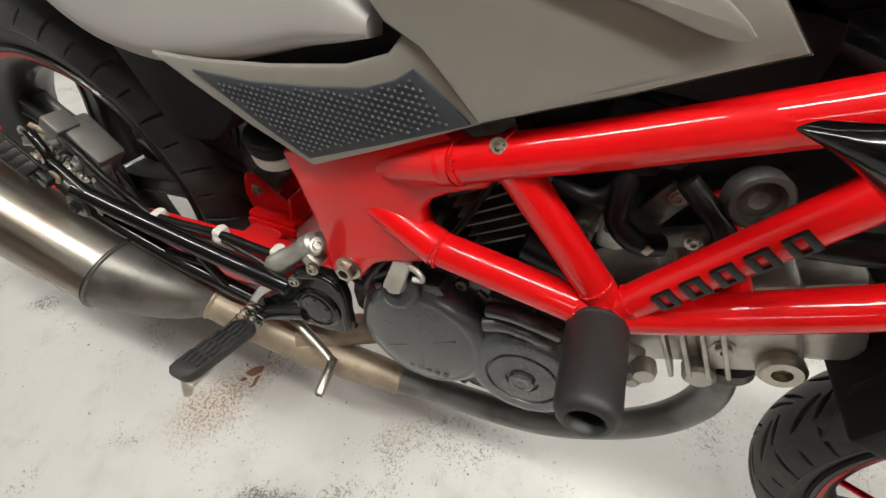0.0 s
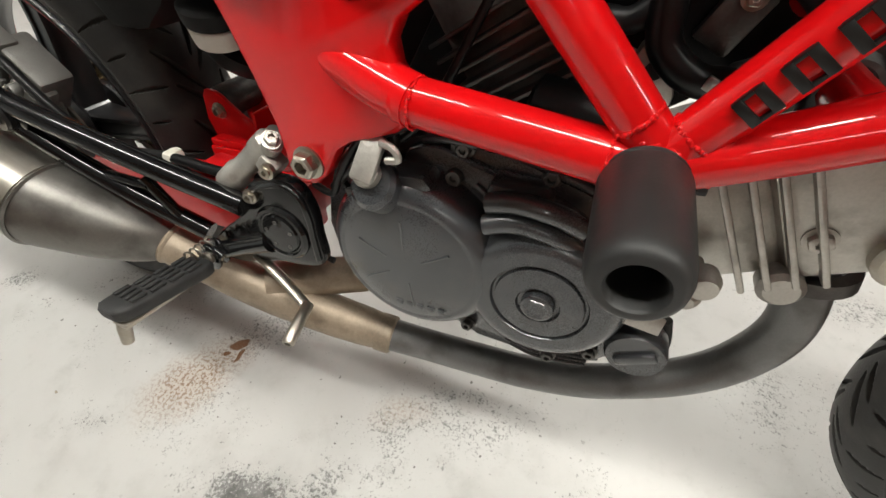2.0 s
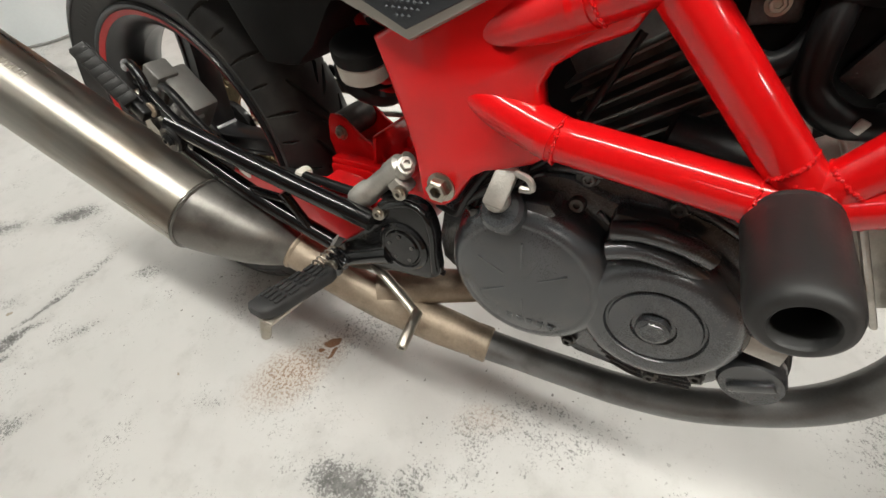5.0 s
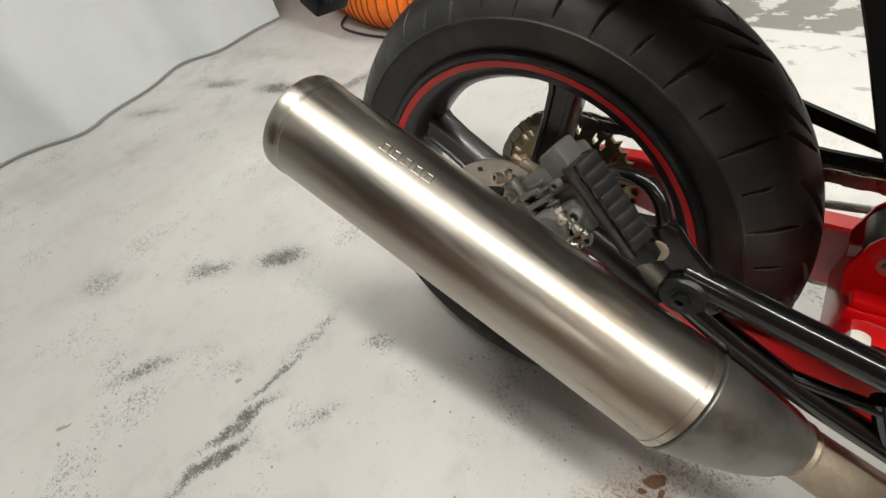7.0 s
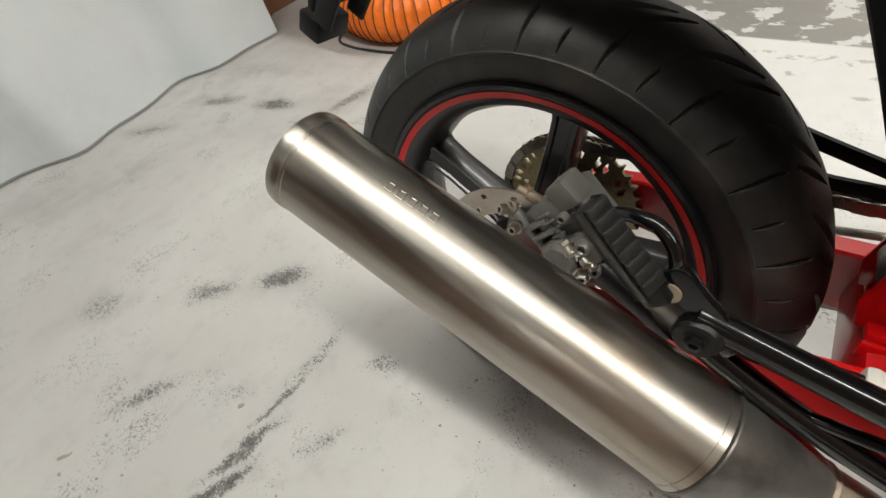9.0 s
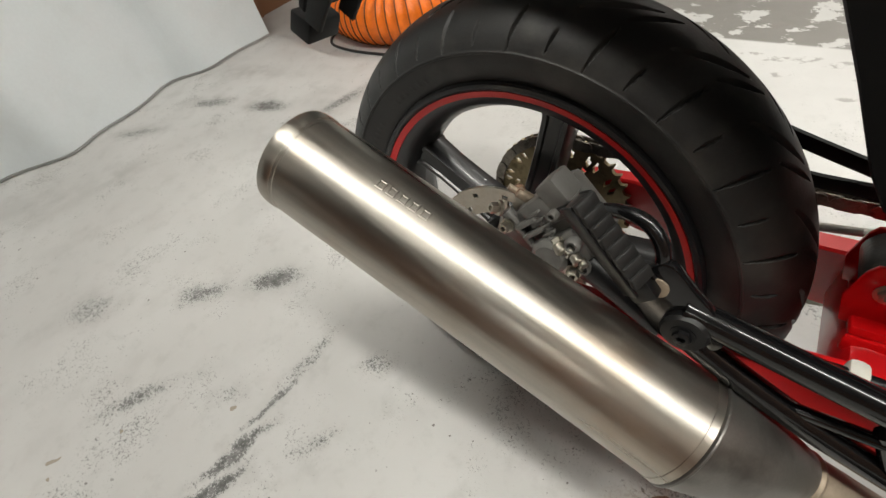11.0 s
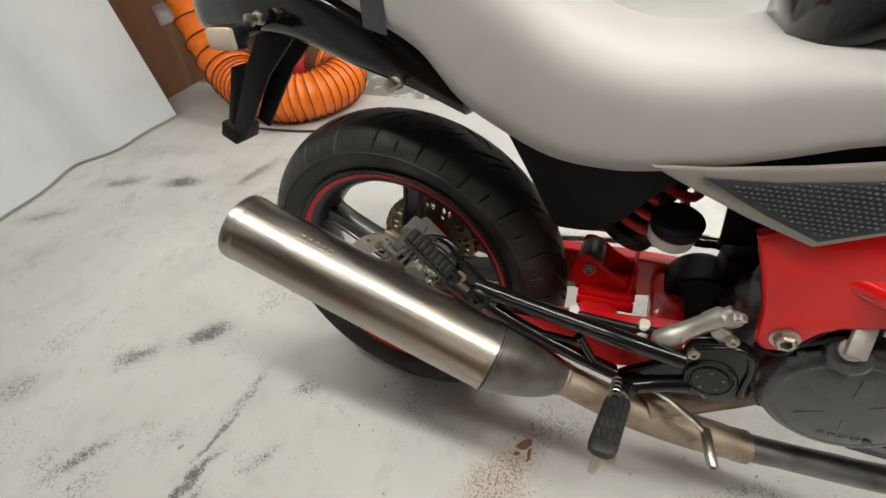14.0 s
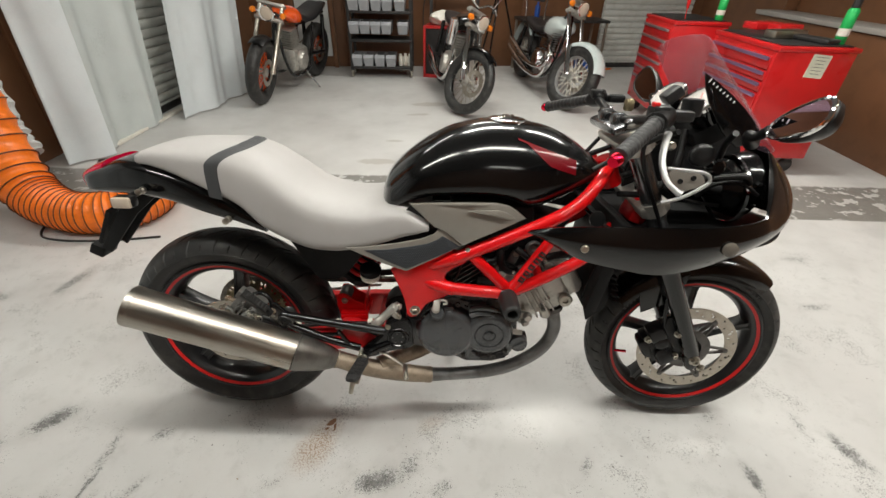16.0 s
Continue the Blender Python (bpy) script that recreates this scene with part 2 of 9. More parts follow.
def glide(points, n=8):
    """Catmull-Rom through the points."""
    p = [Vector(q) for q in points]
    p = [p[0] * 2 - p[1], *p, p[-1] * 2 - p[-2]]
    out = []
    for i in range(1, len(p) - 2):
        a, b, c, d = p[i - 1:i + 3]
        for k in range(n):
            t = k / n
            out.append(0.5 * (2 * b + (c - a) * t + (2 * a - 5 * b + 4 * c - d) * t * t + (3 * b - a - 3 * c + d) * t ** 3))
    return [*out, p[-2]]


def loft(bm, rings, close=True, cap=True):
    made = [[bm.verts.new(v) for v in r] for r in rings]
    n = len(made[0])
    for a, b in zip(made, made[1:]):
        for i in range(n if close else n - 1):
            j = (i + 1) % n
            bm.faces.new((a[i], a[j], b[j], b[i]))
    if cap and close:
        bm.faces.new(made[0][::-1])
        bm.faces.new(made[-1])
    return bm


def sweep(bm, points, radius, seg=14, smooth=0, flat=1.0, cap=True):
    """A round bar along points; radius may be one number or one for each point."""
    pts = [Vector(p) for p in points]
    rad = list(radius) if hasattr(radius, "__len__") else [radius] * len(pts)
    if smooth:
        rad = [rad[min(i // smooth, len(rad) - 1)] * (1 - i % smooth / smooth) + rad[min(i // smooth + 1, len(rad) - 1)] * (i % smooth / smooth) for i in range((len(pts) - 1) * smooth + 1)]
        pts = glide(pts, smooth)
    up, rings = None, []
    for i, p in enumerate(pts):
        d = (pts[min(i + 1, len(pts) - 1)] - pts[max(i - 1, 0)]).normalized()
        if up is None:
            up = d.orthogonal().normalized()
            if flat != 1.0:
                up = (Vector((0, 0, 1)) - d * d.z).normalized()
        up = (up - d * up.dot(d)).normalized()
        side = d.cross(up)
        rings.append([p + (up * math.cos(a) * flat + side * math.sin(a)) * rad[i] for a in (2 * math.pi * k / seg for k in range(seg))])
    return loft(bm, rings, cap=cap)


def lathe(bm, profile, centre, axis=(0, -1, 0), seg=40, closed=False):
    """Turns (radius, height) round an axis through centre."""
    ax = Vector(axis).normalized()
    u = ax.orthogonal().normalized() if abs(ax.y) < 0.9 else Vector((1, 0, 0))
    u = (u - ax * u.dot(ax)).normalized()
    v = ax.cross(u)
    c = Vector(centre)
    rings = [[c + ax * h + (u * math.cos(a) + v * math.sin(a)) * max(r, 1e-4) for a in (2 * math.pi * k / seg for k in range(seg))] for r, h in profile]
    if closed:
        rings.append(rings[0])
        made = [[bm.verts.new(q) for q in r] for r in rings[:-1]]
        made.append(made[0])
        for a, b in zip(made, made[1:]):
            for i in range(seg):
                j = (i + 1) % seg
                bm.faces.new((a[i], a[j], b[j], b[i]))
        return bm
    return loft(bm, rings)


def rod(bm, a, b, r, seg=12):
    return sweep(bm, [a, b], r, seg)


def box(bm, centre, size, bevel=0.003, turn=(0, 0, 0), taper=1.0):
    m = pose(*centre, *turn)
    made = bmesh.ops.create_cube(bm, size=1.0)["verts"]
    for v in made:
        k = taper if v.co.z > 0 else 1.0
        v.co = Vector((v.co.x * size[0] * k, v.co.y * size[1] * k, v.co.z * size[2]))
    if bevel:
        edges = list({e for v in made for e in v.link_edges})
        got = bmesh.ops.bevel(bm, geom=edges, offset=min(bevel, min(size) * 0.45), segments=2, profile=0.5, affect="EDGES")
        made = list({v for f in got["faces"] for v in f.verts} | {v for v in made if v.is_valid})
    bmesh.ops.transform(bm, matrix=m, verts=made)
    return bm


def plate(bm, outline, y0, y1, bevel=0.002, axis="y"):
    """An outline in x and z, drawn out from y0 to y1, with broken edges."""
    put = (lambda x, z, y: (x, y, z)) if axis == "y" else ((lambda x, z, y: (y, x, z)) if axis == "x" else (lambda x, z, y: (x, z, y)))
    lo = [bm.verts.new(put(x, z, y0)) for x, z in outline]
    hi = [bm.verts.new(put(x, z, y1)) for x, z in outline]
    faces = [bm.faces.new(lo), bm.faces.new(hi[::-1])]
    for i in range(len(lo)):
        j = (i + 1) % len(lo)
        faces.append(bm.faces.new((lo[j], lo[i], hi[i], hi[j])))
    bmesh.ops.recalc_face_normals(bm, faces=faces)
    if bevel:
        edges = [e for f in faces[:2] for e in f.edges]
        bmesh.ops.bevel(bm, geom=edges, offset=bevel, segments=2, profile=0.5, affect="EDGES")
    return bm


def rounded(points, n=5):
    """A closed outline in the plane, smoothed."""
    p = [Vector((*q, 0)) for q in points]
    out = []
    for i in range(len(p)):
        a, b, c, d = p[i - 1], p[i], p[(i + 1) % len(p)], p[(i + 2) % len(p)]
        for k in range(n):
            t = k / n
            v = 0.5 * (2 * b + (c - a) * t + (2 * a - 5 * b + 4 * c - d) * t * t + (3 * b - a - 3 * c + d) * t ** 3)
            out.append((v.x, v.y))
    return out


def hexbolt(bm, at, axis, r=0.007, h=0.006, washer=1.35):
    lathe(bm, [(r * washer, 0), (r * washer, h * 0.3), (r * 1.02, h * 0.32)], at, axis, 18)
    ax = Vector(axis).normalized()
    lathe(bm, [(r, h * 0.3), (r, h * 0.95), (r * 0.85, h * 1.05), (r * 0.5, h * 1.05), (r * 0.45, h * 0.6)], at, axis, 6)
    return bm


def B():
    return bmesh.new()


def spin(bm, m):
    bmesh.ops.transform(bm, matrix=m, verts=bm.verts)
    return bm


# ---- the workshop ----
def floor_material():
    m = bpy.data.materials.new("painted_concrete_floor")
    m.use_nodes = True
    n, l = m.node_tree.nodes, m.node_tree.links
    b = n["Principled BSDF"]
    co = n.new("ShaderNodeTexCoord").outputs["Object"]

    def noise_at(s, detail=5.0, rough=0.55, source=None):
        t = n.new("ShaderNodeTexNoise")
        t.inputs["Scale"].default_value, t.inputs["Detail"].default_value, t.inputs["Roughness"].default_value = s, detail, rough
        l.new(source or co, t.inputs["Vector"])
        return t.outputs["Fac"]

    def maths(op, *args):
        k = n.new("ShaderNodeMath")
        k.operation = op
        for i, a in enumerate(args):
            if isinstance(a, (int, float)):
                k.inputs[i].default_value = a
            else:
                l.new(a, k.inputs[i])
        return k.outputs[0]

    def span(x, a, c, lo=0.0, hi=1.0):
        k = n.new("ShaderNodeMapRange")
        k.interpolation_type = "SMOOTHSTEP"
        l.new(x, k.inputs[0])
        for i, v in enumerate((a, c, lo, hi)):
            k.inputs[i + 1].default_value = v
        return k.outputs[0]

    def blend(fac, a, c):
        k = n.new("ShaderNodeMix")
        k.data_type = "RGBA"
        l.new(fac, k.inputs["Factor"])
        for sock, v in (("A", a), ("B", c)):
            if isinstance(v, tuple):
                k.inputs[sock].default_value = (*v, 1)
            else:
                l.new(v, k.inputs[sock])
        return k.outputs["Result"]

    def spots(rows):
        """The union of soft ellipses: x, y, half length, half width, degrees, weight."""
        total = None
        for x, y, a, w, turn, weight in rows:
            mp = n.new("ShaderNodeMapping")
            mp.vector_type = "TEXTURE"
            mp.inputs["Location"].default_value = (x, y, 0)
            mp.inputs["Rotation"].default_value = (0, 0, radians(turn))
            mp.inputs["Scale"].default_value = (a, w, 1)
            l.new(warped, mp.inputs["Vector"])
            ln = n.new("ShaderNodeVectorMath")
            ln.operation = "LENGTH"
            l.new(mp.outputs[0], ln.inputs[0])
            s = span(ln.outputs["Value"], 0.15, 1.25, weight, 0.0)
            total = s if total is None else maths("MAXIMUM", total, s)
        return total

    warp = n.new("ShaderNodeTexNoise")
    warp.inputs["Scale"].default_value, warp.inputs["Detail"].default_value = 16.0, 3.0
    l.new(co, warp.inputs["Vector"])
    wv = n.new("ShaderNodeVectorMath")
    wv.operation = "MULTIPLY_ADD"
    l.new(warp.outputs["Color"], wv.inputs[0])
    wv.inputs[1].default_value = (0.05, 0.05, 0)
    off = n.new("ShaderNodeVectorMath")
    off.inputs[1].default_value = (-0.025, -0.025, 0)
    l.new(co, off.inputs[0])
    l.new(off.outputs[0], wv.inputs[2])
    warped = wv.outputs[0]

    place = n.new("ShaderNodeSeparateXYZ")
    l.new(co, place.inputs[0])
    worn = span(place.outputs["Y"], 0.7, 1.5, 1.0, 0.0)
    broad, mid, grit = noise_at(1.1), noise_at(7.0, 6.0), noise_at(170.0, 3.0, 0.6)
    base = blend(span(broad, 0.3, 0.7), (0.50, 0.49, 0.475), (0.60, 0.595, 0.58))
    base = blend(maths("MULTIPLY", span(mid, 0.52, 0.75, 0.0, 0.35), worn), base, (0.40, 0.39, 0.375))
    # fine pitting and chips on the near side
    chips = maths("MULTIPLY", span(noise_at(210.0, 2.0), 0.70, 0.76), span(noise_at(5.0, 3.0), 0.54, 0.7))
    base = blend(maths("MULTIPLY", maths("MULTIPLY", chips, worn), 0.6), base, (0.09, 0.085, 0.08))
    # worn black tyre and boot marks
    marks = spots([
        (-1.03, -0.45, 0.10, 0.06, 40, 0.59), (-0.78, -0.25, 0.10, 0.04, 45, 0.75), (-0.63, -0.12, 0.09, 0.045, 40, 1.00),
        (-0.66, -0.50, 0.12, 0.028, 58, 0.75), (-0.365, -0.44, 0.12, 0.020, 74, 0.95), (-0.385, -0.22, 0.12, 0.022, 85, 0.59),
        (-0.24, -0.16, 0.06, 0.035, 40, 0.64), (-1.69, 0.37, 0.14, 0.05, 20, 0.75), (-1.38, 0.45, 0.13, 0.05, 15, 0.90),
        (-1.82, 0.09, 0.15, 0.045, 35, 0.64), (-1.09, 0.59, 0.16, 0.045, 80, 0.75), (0.46, -0.29, 0.10, 0.045, 20, 1.00),
        (0.56, -0.24, 0.06, 0.03, 60, 0.64), (1.60, -0.26, 0.07, 0.03, 100, 1.00), (1.96, -0.16, 0.10, 0.04, 110, 0.85),
        (1.10, -0.23, 0.05, 0.02, 60, 0.64), (0.70, -0.04, 0.08, 0.02, 10, 0.53), (0.15, -0.31, 0.06, 0.03, 30, 0.42),
        (-0.23, -0.16, 0.06, 0.03, 50, 0.53), (1.33, 0.40, 0.10, 0.05, 20, 0.53), (2.34, 0.54, 0.1, 0.03, 10, 0.64),
        (2.2, 0.9, 0.12, 0.03, -10, 0.53), (2.6, 0.2, 0.1, 0.03, -20, 0.64), (-0.45, -0.75, 0.15, 0.03, 65, 0.75), (-0.19, -0.57, 0.12, 0.04, 60, 0.85),
        (-0.352, -0.52, 0.12, 0.020, 74, 1.0), (-0.378, -0.33, 0.12, 0.012, 84, 0.85), (-0.48, -0.38, 0.06, 0.03, 40, 0.5), (-0.24, -0.335, 0.07, 0.03, 60, 0.55), (0.655, -0.31, 0.06, 0.03, 30, 0.6), (1.57, -0.04, 0.06, 0.03, 20, 0.45), (1.86, -0.06, 0.07, 0.03, 100, 0.6), (2.51, 0.93, 0.1, 0.03, 0, 0.6),
    ])
    # soft grey smudges near the curtain and round the wheels
    smear = spots([
        (-1.41, 0.45, 0.16, 0.07, 20, 1.0), (-1.68, 0.39, 0.18, 0.06, 20, 0.8), (-1.82, 0.10, 0.16, 0.06, 30, 0.8), (-1.59, -0.12, 0.22, 0.07, 72, 0.7),
        (-1.75, -0.35, 0.30, 0.14, 50, 0.55), (-1.75, 0.62, 0.35, 0.08, 12, 0.75), (-1.07, 0.58, 0.17, 0.06, 80, 0.9), (-1.05, -0.44, 0.13, 0.09, 40, 0.6),
        (-0.77, -0.24, 0.12, 0.06, 45, 0.5), (-0.63, -0.13, 0.11, 0.07, 40, 0.5), (0.50, -0.28, 0.12, 0.07, 20, 0.5), (0.62, 0.02, 0.35, 0.05, 4, 0.4),
    ])
    base = blend(maths("MULTIPLY", maths("MULTIPLY", smear, span(noise_at(11.0, 5.0, 0.6), 0.30, 0.62)), 0.50), base, (0.27, 0.265, 0.25))
    base = blend(maths("MULTIPLY", maths("MULTIPLY", span(noise_at(15.0, 6.0, 0.65), 0.50, 0.72), worn), 0.30), base, (0.36, 0.355, 0.34))
    loose = maths("MULTIPLY", maths("MULTIPLY", span(noise_at(4.5, 5.0, 0.65), 0.45, 0.68), worn), 0.72)
    dense = maths("MULTIPLY", maths("MAXIMUM", marks, loose), 0.165)
    ragged = maths("ADD", dense, maths("MULTIPLY", maths("MULTIPLY", marks, noise_at(28.0, 4.0, 0.7)), 0.10))
    speck = span(maths("ADD", maths("ADD", maths("MULTIPLY", noise_at(105.0, 6.0, 0.75), 0.5), maths("MULTIPLY", noise_at(240.0, 4.0, 0.7), 0.5)), ragged), 0.595, 0.690)
    ink = maths("ADD", maths("MULTIPLY", maths("MULTIPLY", speck, maths("GREATER_THAN", dense, 0.012)), 0.62), maths("MULTIPLY", maths("MULTIPLY", marks, span(noise_at(40.0, 4.0, 0.6), 0.3, 0.65)), 0.30))
    base = blend(maths("MINIMUM", ink, 0.95), base, (0.06, 0.06, 0.057))
    dots = maths("MULTIPLY", span(noise_at(75.0, 1.0), 0.735, 0.76), span(noise_at(2.3, 2.0), 0.42, 0.6))
    base = blend(maths("MULTIPLY", maths("MULTIPLY", dots, worn), 0.8), base, (0.07, 0.06, 0.05))
    # faint broad scuffs
    scuff = maths("MULTIPLY", span(noise_at(2.6, 3.0, 0.5), 0.52, 0.75), 0.22)
    base = blend(scuff, base, (0.30, 0.295, 0.285))
    # leaked oil: a brown speckle and a wet drop
    halo = spots([(0.255, -0.185, 0.11, 0.06, 62, 0.9), (0.62, -0.10, 0.06, 0.03, 30, 0.35)])
    drops = maths("MULTIPLY", halo, span(noise_at(180.0, 3.0, 0.6), 0.48, 0.58))
    base = blend(maths("MULTIPLY", halo, 0.34), base, (0.42, 0.29, 0.17))
    base = blend(maths("MULTIPLY", drops, 0.85), base, (0.20, 0.095, 0.04))
    flake_brown = span(spots([(-0.44, -0.388, 0.010, 0.007, 60, 1.0), (-0.694, -0.669, 0.016, 0.008, 70, 1.0), (-0.665, -0.69, 0.008, 0.006, 20, 1.0), (-0.62, -0.55, 0.008, 0.005, 20, 0.8), (0.05, -0.30, 0.007, 0.004, 0, 0.9)]), 0.45, 0.6)
    base = blend(maths("MULTIPLY", flake_brown, 0.75), base, (0.26, 0.20, 0.13))
    wet = span(spots([(0.287, -0.108, 0.020, 0.013, 20, 1.0), (0.300, -0.128, 0.014, 0.008, 100, 1.0), (0.272, -0.130, 0.010, 0.007, 40, 1.0)]), 0.35, 0.6)
    base = blend(maths("MULTIPLY", wet, 0.9), base, (0.17, 0.075, 0.03))
    # duller grey-brown patches on the far floor
    dull_patches = spots([(0.45, 3.67, 0.25, 0.09, 5, 0.7), (0.12, 2.1, 0.2, 0.07, 0, 0.6), (0.35, 3.3, 0.16, 0.05, 10, 0.5), (0.20, 2.55, 0.12, 0.05, 0, 0.4)])
    base = blend(maths("MULTIPLY", span(dull_patches, 0.15, 0.4), 0.45), base, (0.28, 0.25, 0.20))
    # small rubbed patches beyond the rear wheel
    rubbed = spots([(0.185, 1.262, 0.05, 0.014, 20, 1.0), (0.115, 1.275, 0.05, 0.012, 10, 0.7), (0.262, 1.275, 0.055, 0.022, 25, 1.0), (0.345, 1.265, 0.06, 0.020, 30, 0.9), (0.205, 1.170, 0.04, 0.018, 5, 0.9), (0.372, 1.088, 0.030, 0.012, 5, 1.0), (0.40, 1.19, 0.03, 0.014, 0, 0.8)])
    base = blend(maths("MULTIPLY", maths("MULTIPLY", span(rubbed, 0.2, 0.6), span(noise_at(34.0, 4.0, 0.6), 0.44, 0.58)), 0.62), base, (0.22, 0.205, 0.19))
    # bare strip across the floor where the paint has gone
    sep = n.new("ShaderNodeSeparateXYZ")
    l.new(warped, sep.inputs[0])
    strip = maths("MULTIPLY", span(place.outputs["Y"], 1.352, 1.366), span(sep.outputs["Y"], 1.83, 1.86, 1.0, 0.0))
    flake = span(noise_at(9.0, 7.0, 0.62), 0.545, 0.575)
    base = blend(maths("MULTIPLY", strip, 0.92), base, blend(flake, (0.19, 0.18, 0.165), (0.5, 0.495, 0.48)))
    l.new(base, b.inputs["Base Color"])
    b.inputs["Specular IOR Level"].default_value = 0.36
    rough = maths("ADD", span(mid, 0.3, 0.7, 0.32, 0.48), maths("MULTIPLY", ink, 0.25))
    rough = maths("MAXIMUM", maths("SUBTRACT", rough, maths("MULTIPLY", wet, 0.35)), 0.06)
    l.new(rough, b.inputs["Roughness"])
    bu = n.new("ShaderNodeBump")
    bu.inputs["Strength"].default_value, bu.inputs["Distance"].default_value = 0.22, 0.002
    hgt = maths("ADD", maths("MULTIPLY", grit, 0.25), maths("SUBTRACT", noise_at(24.0, 4.0), maths("MULTIPLY", ink, 0.5)))
    l.new(hgt, bu.inputs["Height"])
    l.new(bu.outputs[0], b.inputs["Normal"])
    return m


FLOOR = floor_material()
X0, X1, Y0, Y1 = -2.9, 4.6, -4.2, 6.6
thing("floor", box(B(), ((X0 + X1) / 2, (Y0 + Y1) / 2, -0.05), (X1 - X0, Y1 - Y0, 0.1), 0), FLOOR, "light grey painted concrete floor, stained and scuffed", "floor", "structure")
thing("ceiling", box(B(), ((X0 + X1) / 2, (Y0 + Y1) / 2, CEILING + 0.06), (X1 - X0, Y1 - Y0, 0.1), 0), CEILING_DIM, "unseen ceiling of the workshop, kept dark to cut bounced light", "ceiling", "structure")
thing("wall_west", box(B(), (-2.6, 1.0, 1.4), (0.1, Y1 - Y0, 2.8), 0), WALL_WHITE, "white wall behind plastic curtains", "wall", "structure")
thing("wall_east", box(B(), (4.3, 1.0, 1.4), (0.1, Y1 - Y0, 2.8), 0), BROWN, "unseen brown wall, dark to hold back bounced light beside the bench", "wall", "structure")
# This unseen wall is dark brown only to hold back bounced light.
thing("wall_south", box(B(), (0.9, -4.0, 1.4), (X1 - X0, 0.1, 2.8), 0), BROWN, "unseen brown wall, dark to hold back bounced light", "wall", "structure")
BACK = pose(-1.05, 5.42, 0, 0, 0, 7.5)


def back_wall():
    wall = thing("wall_north", spin(box(B(), (2.0, 0.06, 1.4), (8.4, 0.1, 2.8), 0), BACK), BROWN, "brown hardboard panelled wall", "wall", "structure")
    x = -2.1
    for i in range(7):
        part("panel", spin(box(B(), (x + 0.6, 0.004, 1.36), (1.19, 0.014, 2.7), 0.003), BACK), BROWN, wall)
        x += 1.2


back_wall()


def ceiling_lamp(x, y, share):
    ob = tagged(new("ceiling_lamp"), "twin fluorescent tube lamp on the ceiling, out of view", "lamp", "ceiling lamps")
    ob.matrix_basis = pose(x, y, CEILING)
    part("housing", box(B(), (0, 0, -0.03), (1.3, 0.16, 0.05), 0.006), LAMP_BODY, ob)
    for s in (-0.04, 0.04):
        part("tube", rod(B(), (-0.6, s, -0.075), (0.6, s, -0.075), 0.014), TUBE_GLOW, ob)
        for e in (-0.615, 0.615):
            part("holder", box(B(), (e, s, -0.07), (0.025, 0.03, 0.045), 0.004), LAMP_BODY, ob)
    light = bpy.data.lights.new("tube_light", "AREA")
    light.shape, light.size, light.size_y, light.energy, light.color = "RECTANGLE", 1.2, 0.14, LAMP_POWER * share, (1.0, 0.985, 0.905)
    lo = new("tube_light", light)
    lo.matrix_basis = pose(x, y, CEILING - 0.1)
    return ob


for spot in LAMPS:
    ceiling_lamp(*spot)

CURTAIN = material("translucent_plastic_sheet", (0.74, 0.79, 0.81), 0.35, 0.0, 0.05, 2.5, 90, 0.1, dirt=(0.6, 0.64, 0.64), dirt_amount=0.3)
CURTAIN.node_tree.nodes["Principled BSDF"].inputs["Transmission Weight"].default_value = 0.12
HEM = material("dark_curtain_hem", (0.36, 0.36, 0.36), 0.6)


def curtain(y0, y1, x, wave, waves, seed, tilt=0.0, x1=None, mat=None):
    """A hanging sheet along y with folds that run down it."""
    rnd = random.Random(seed)
    ph = [rnd.uniform(0, 6.3) for _ in range(3)]
    nu, nv = max(24, int(waves * 16)), 14
    bm = B()

    def at(i, k, off):
        u, v = i / nu, k / nv
        y = y0 + (y1 - y0) * u
        z = 0.012 + 2.68 * v
        a = 2 * math.pi * waves * u
        d = math.sin(a + ph[0] + 0.5 * v) + 0.45 * math.sin(2.3 * a + ph[1]) + 0.3 * math.sin(0.6 * a + ph[2] + 1.3 * v)
        xs = x if x1 is None else x + (x1 - x) * u
        return (xs + wave * d * (1.0 - 0.35 * v) + off, y + tilt * v + 0.02 * math.sin(a * 1.5 + v * 2), z)
    front = [[bm.verts.new(at(i, k, 0.0)) for i in range(nu + 1)] for k in range(nv + 1)]
    back = [[bm.verts.new(at(i, k, -0.004)) for i in range(nu + 1)] for k in range(nv + 1)]
    for k in range(nv):
        for i in range(nu):
            bm.faces.new((front[k][i], front[k][i + 1], front[k + 1][i + 1], front[k + 1][i]))
            bm.faces.new((back[k][i + 1], back[k][i], back[k + 1][i], back[k + 1][i + 1]))
    for i in range(nu):
        bm.faces.new((front[0][i + 1], front[0][i], back[0][i], back[0][i + 1]))
        bm.faces.new((front[nv][i], front[nv][i + 1], back[nv][i + 1], back[nv][i]))
    for k in range(nv):
        bm.faces.new((front[k][0], front[k + 1][0], back[k + 1][0], back[k][0]))
        bm.faces.new((front[k + 1][nu], front[k][nu], back[k][nu], back[k + 1][nu]))
    ob = thing("plastic_curtain", bm, mat or CURTAIN, "hanging white plastic sheet curtain with soft folds", "curtain", group="workshop curtains", angle=80)
    part("hem", sweep(B(), [Vector(at(i, 0, -0.001)) + Vector((0.004, 0, -0.004)) for i in range(0, nu + 1)], 0.0028, 6), HEM, ob, "dark hem along the floor")
    return ob


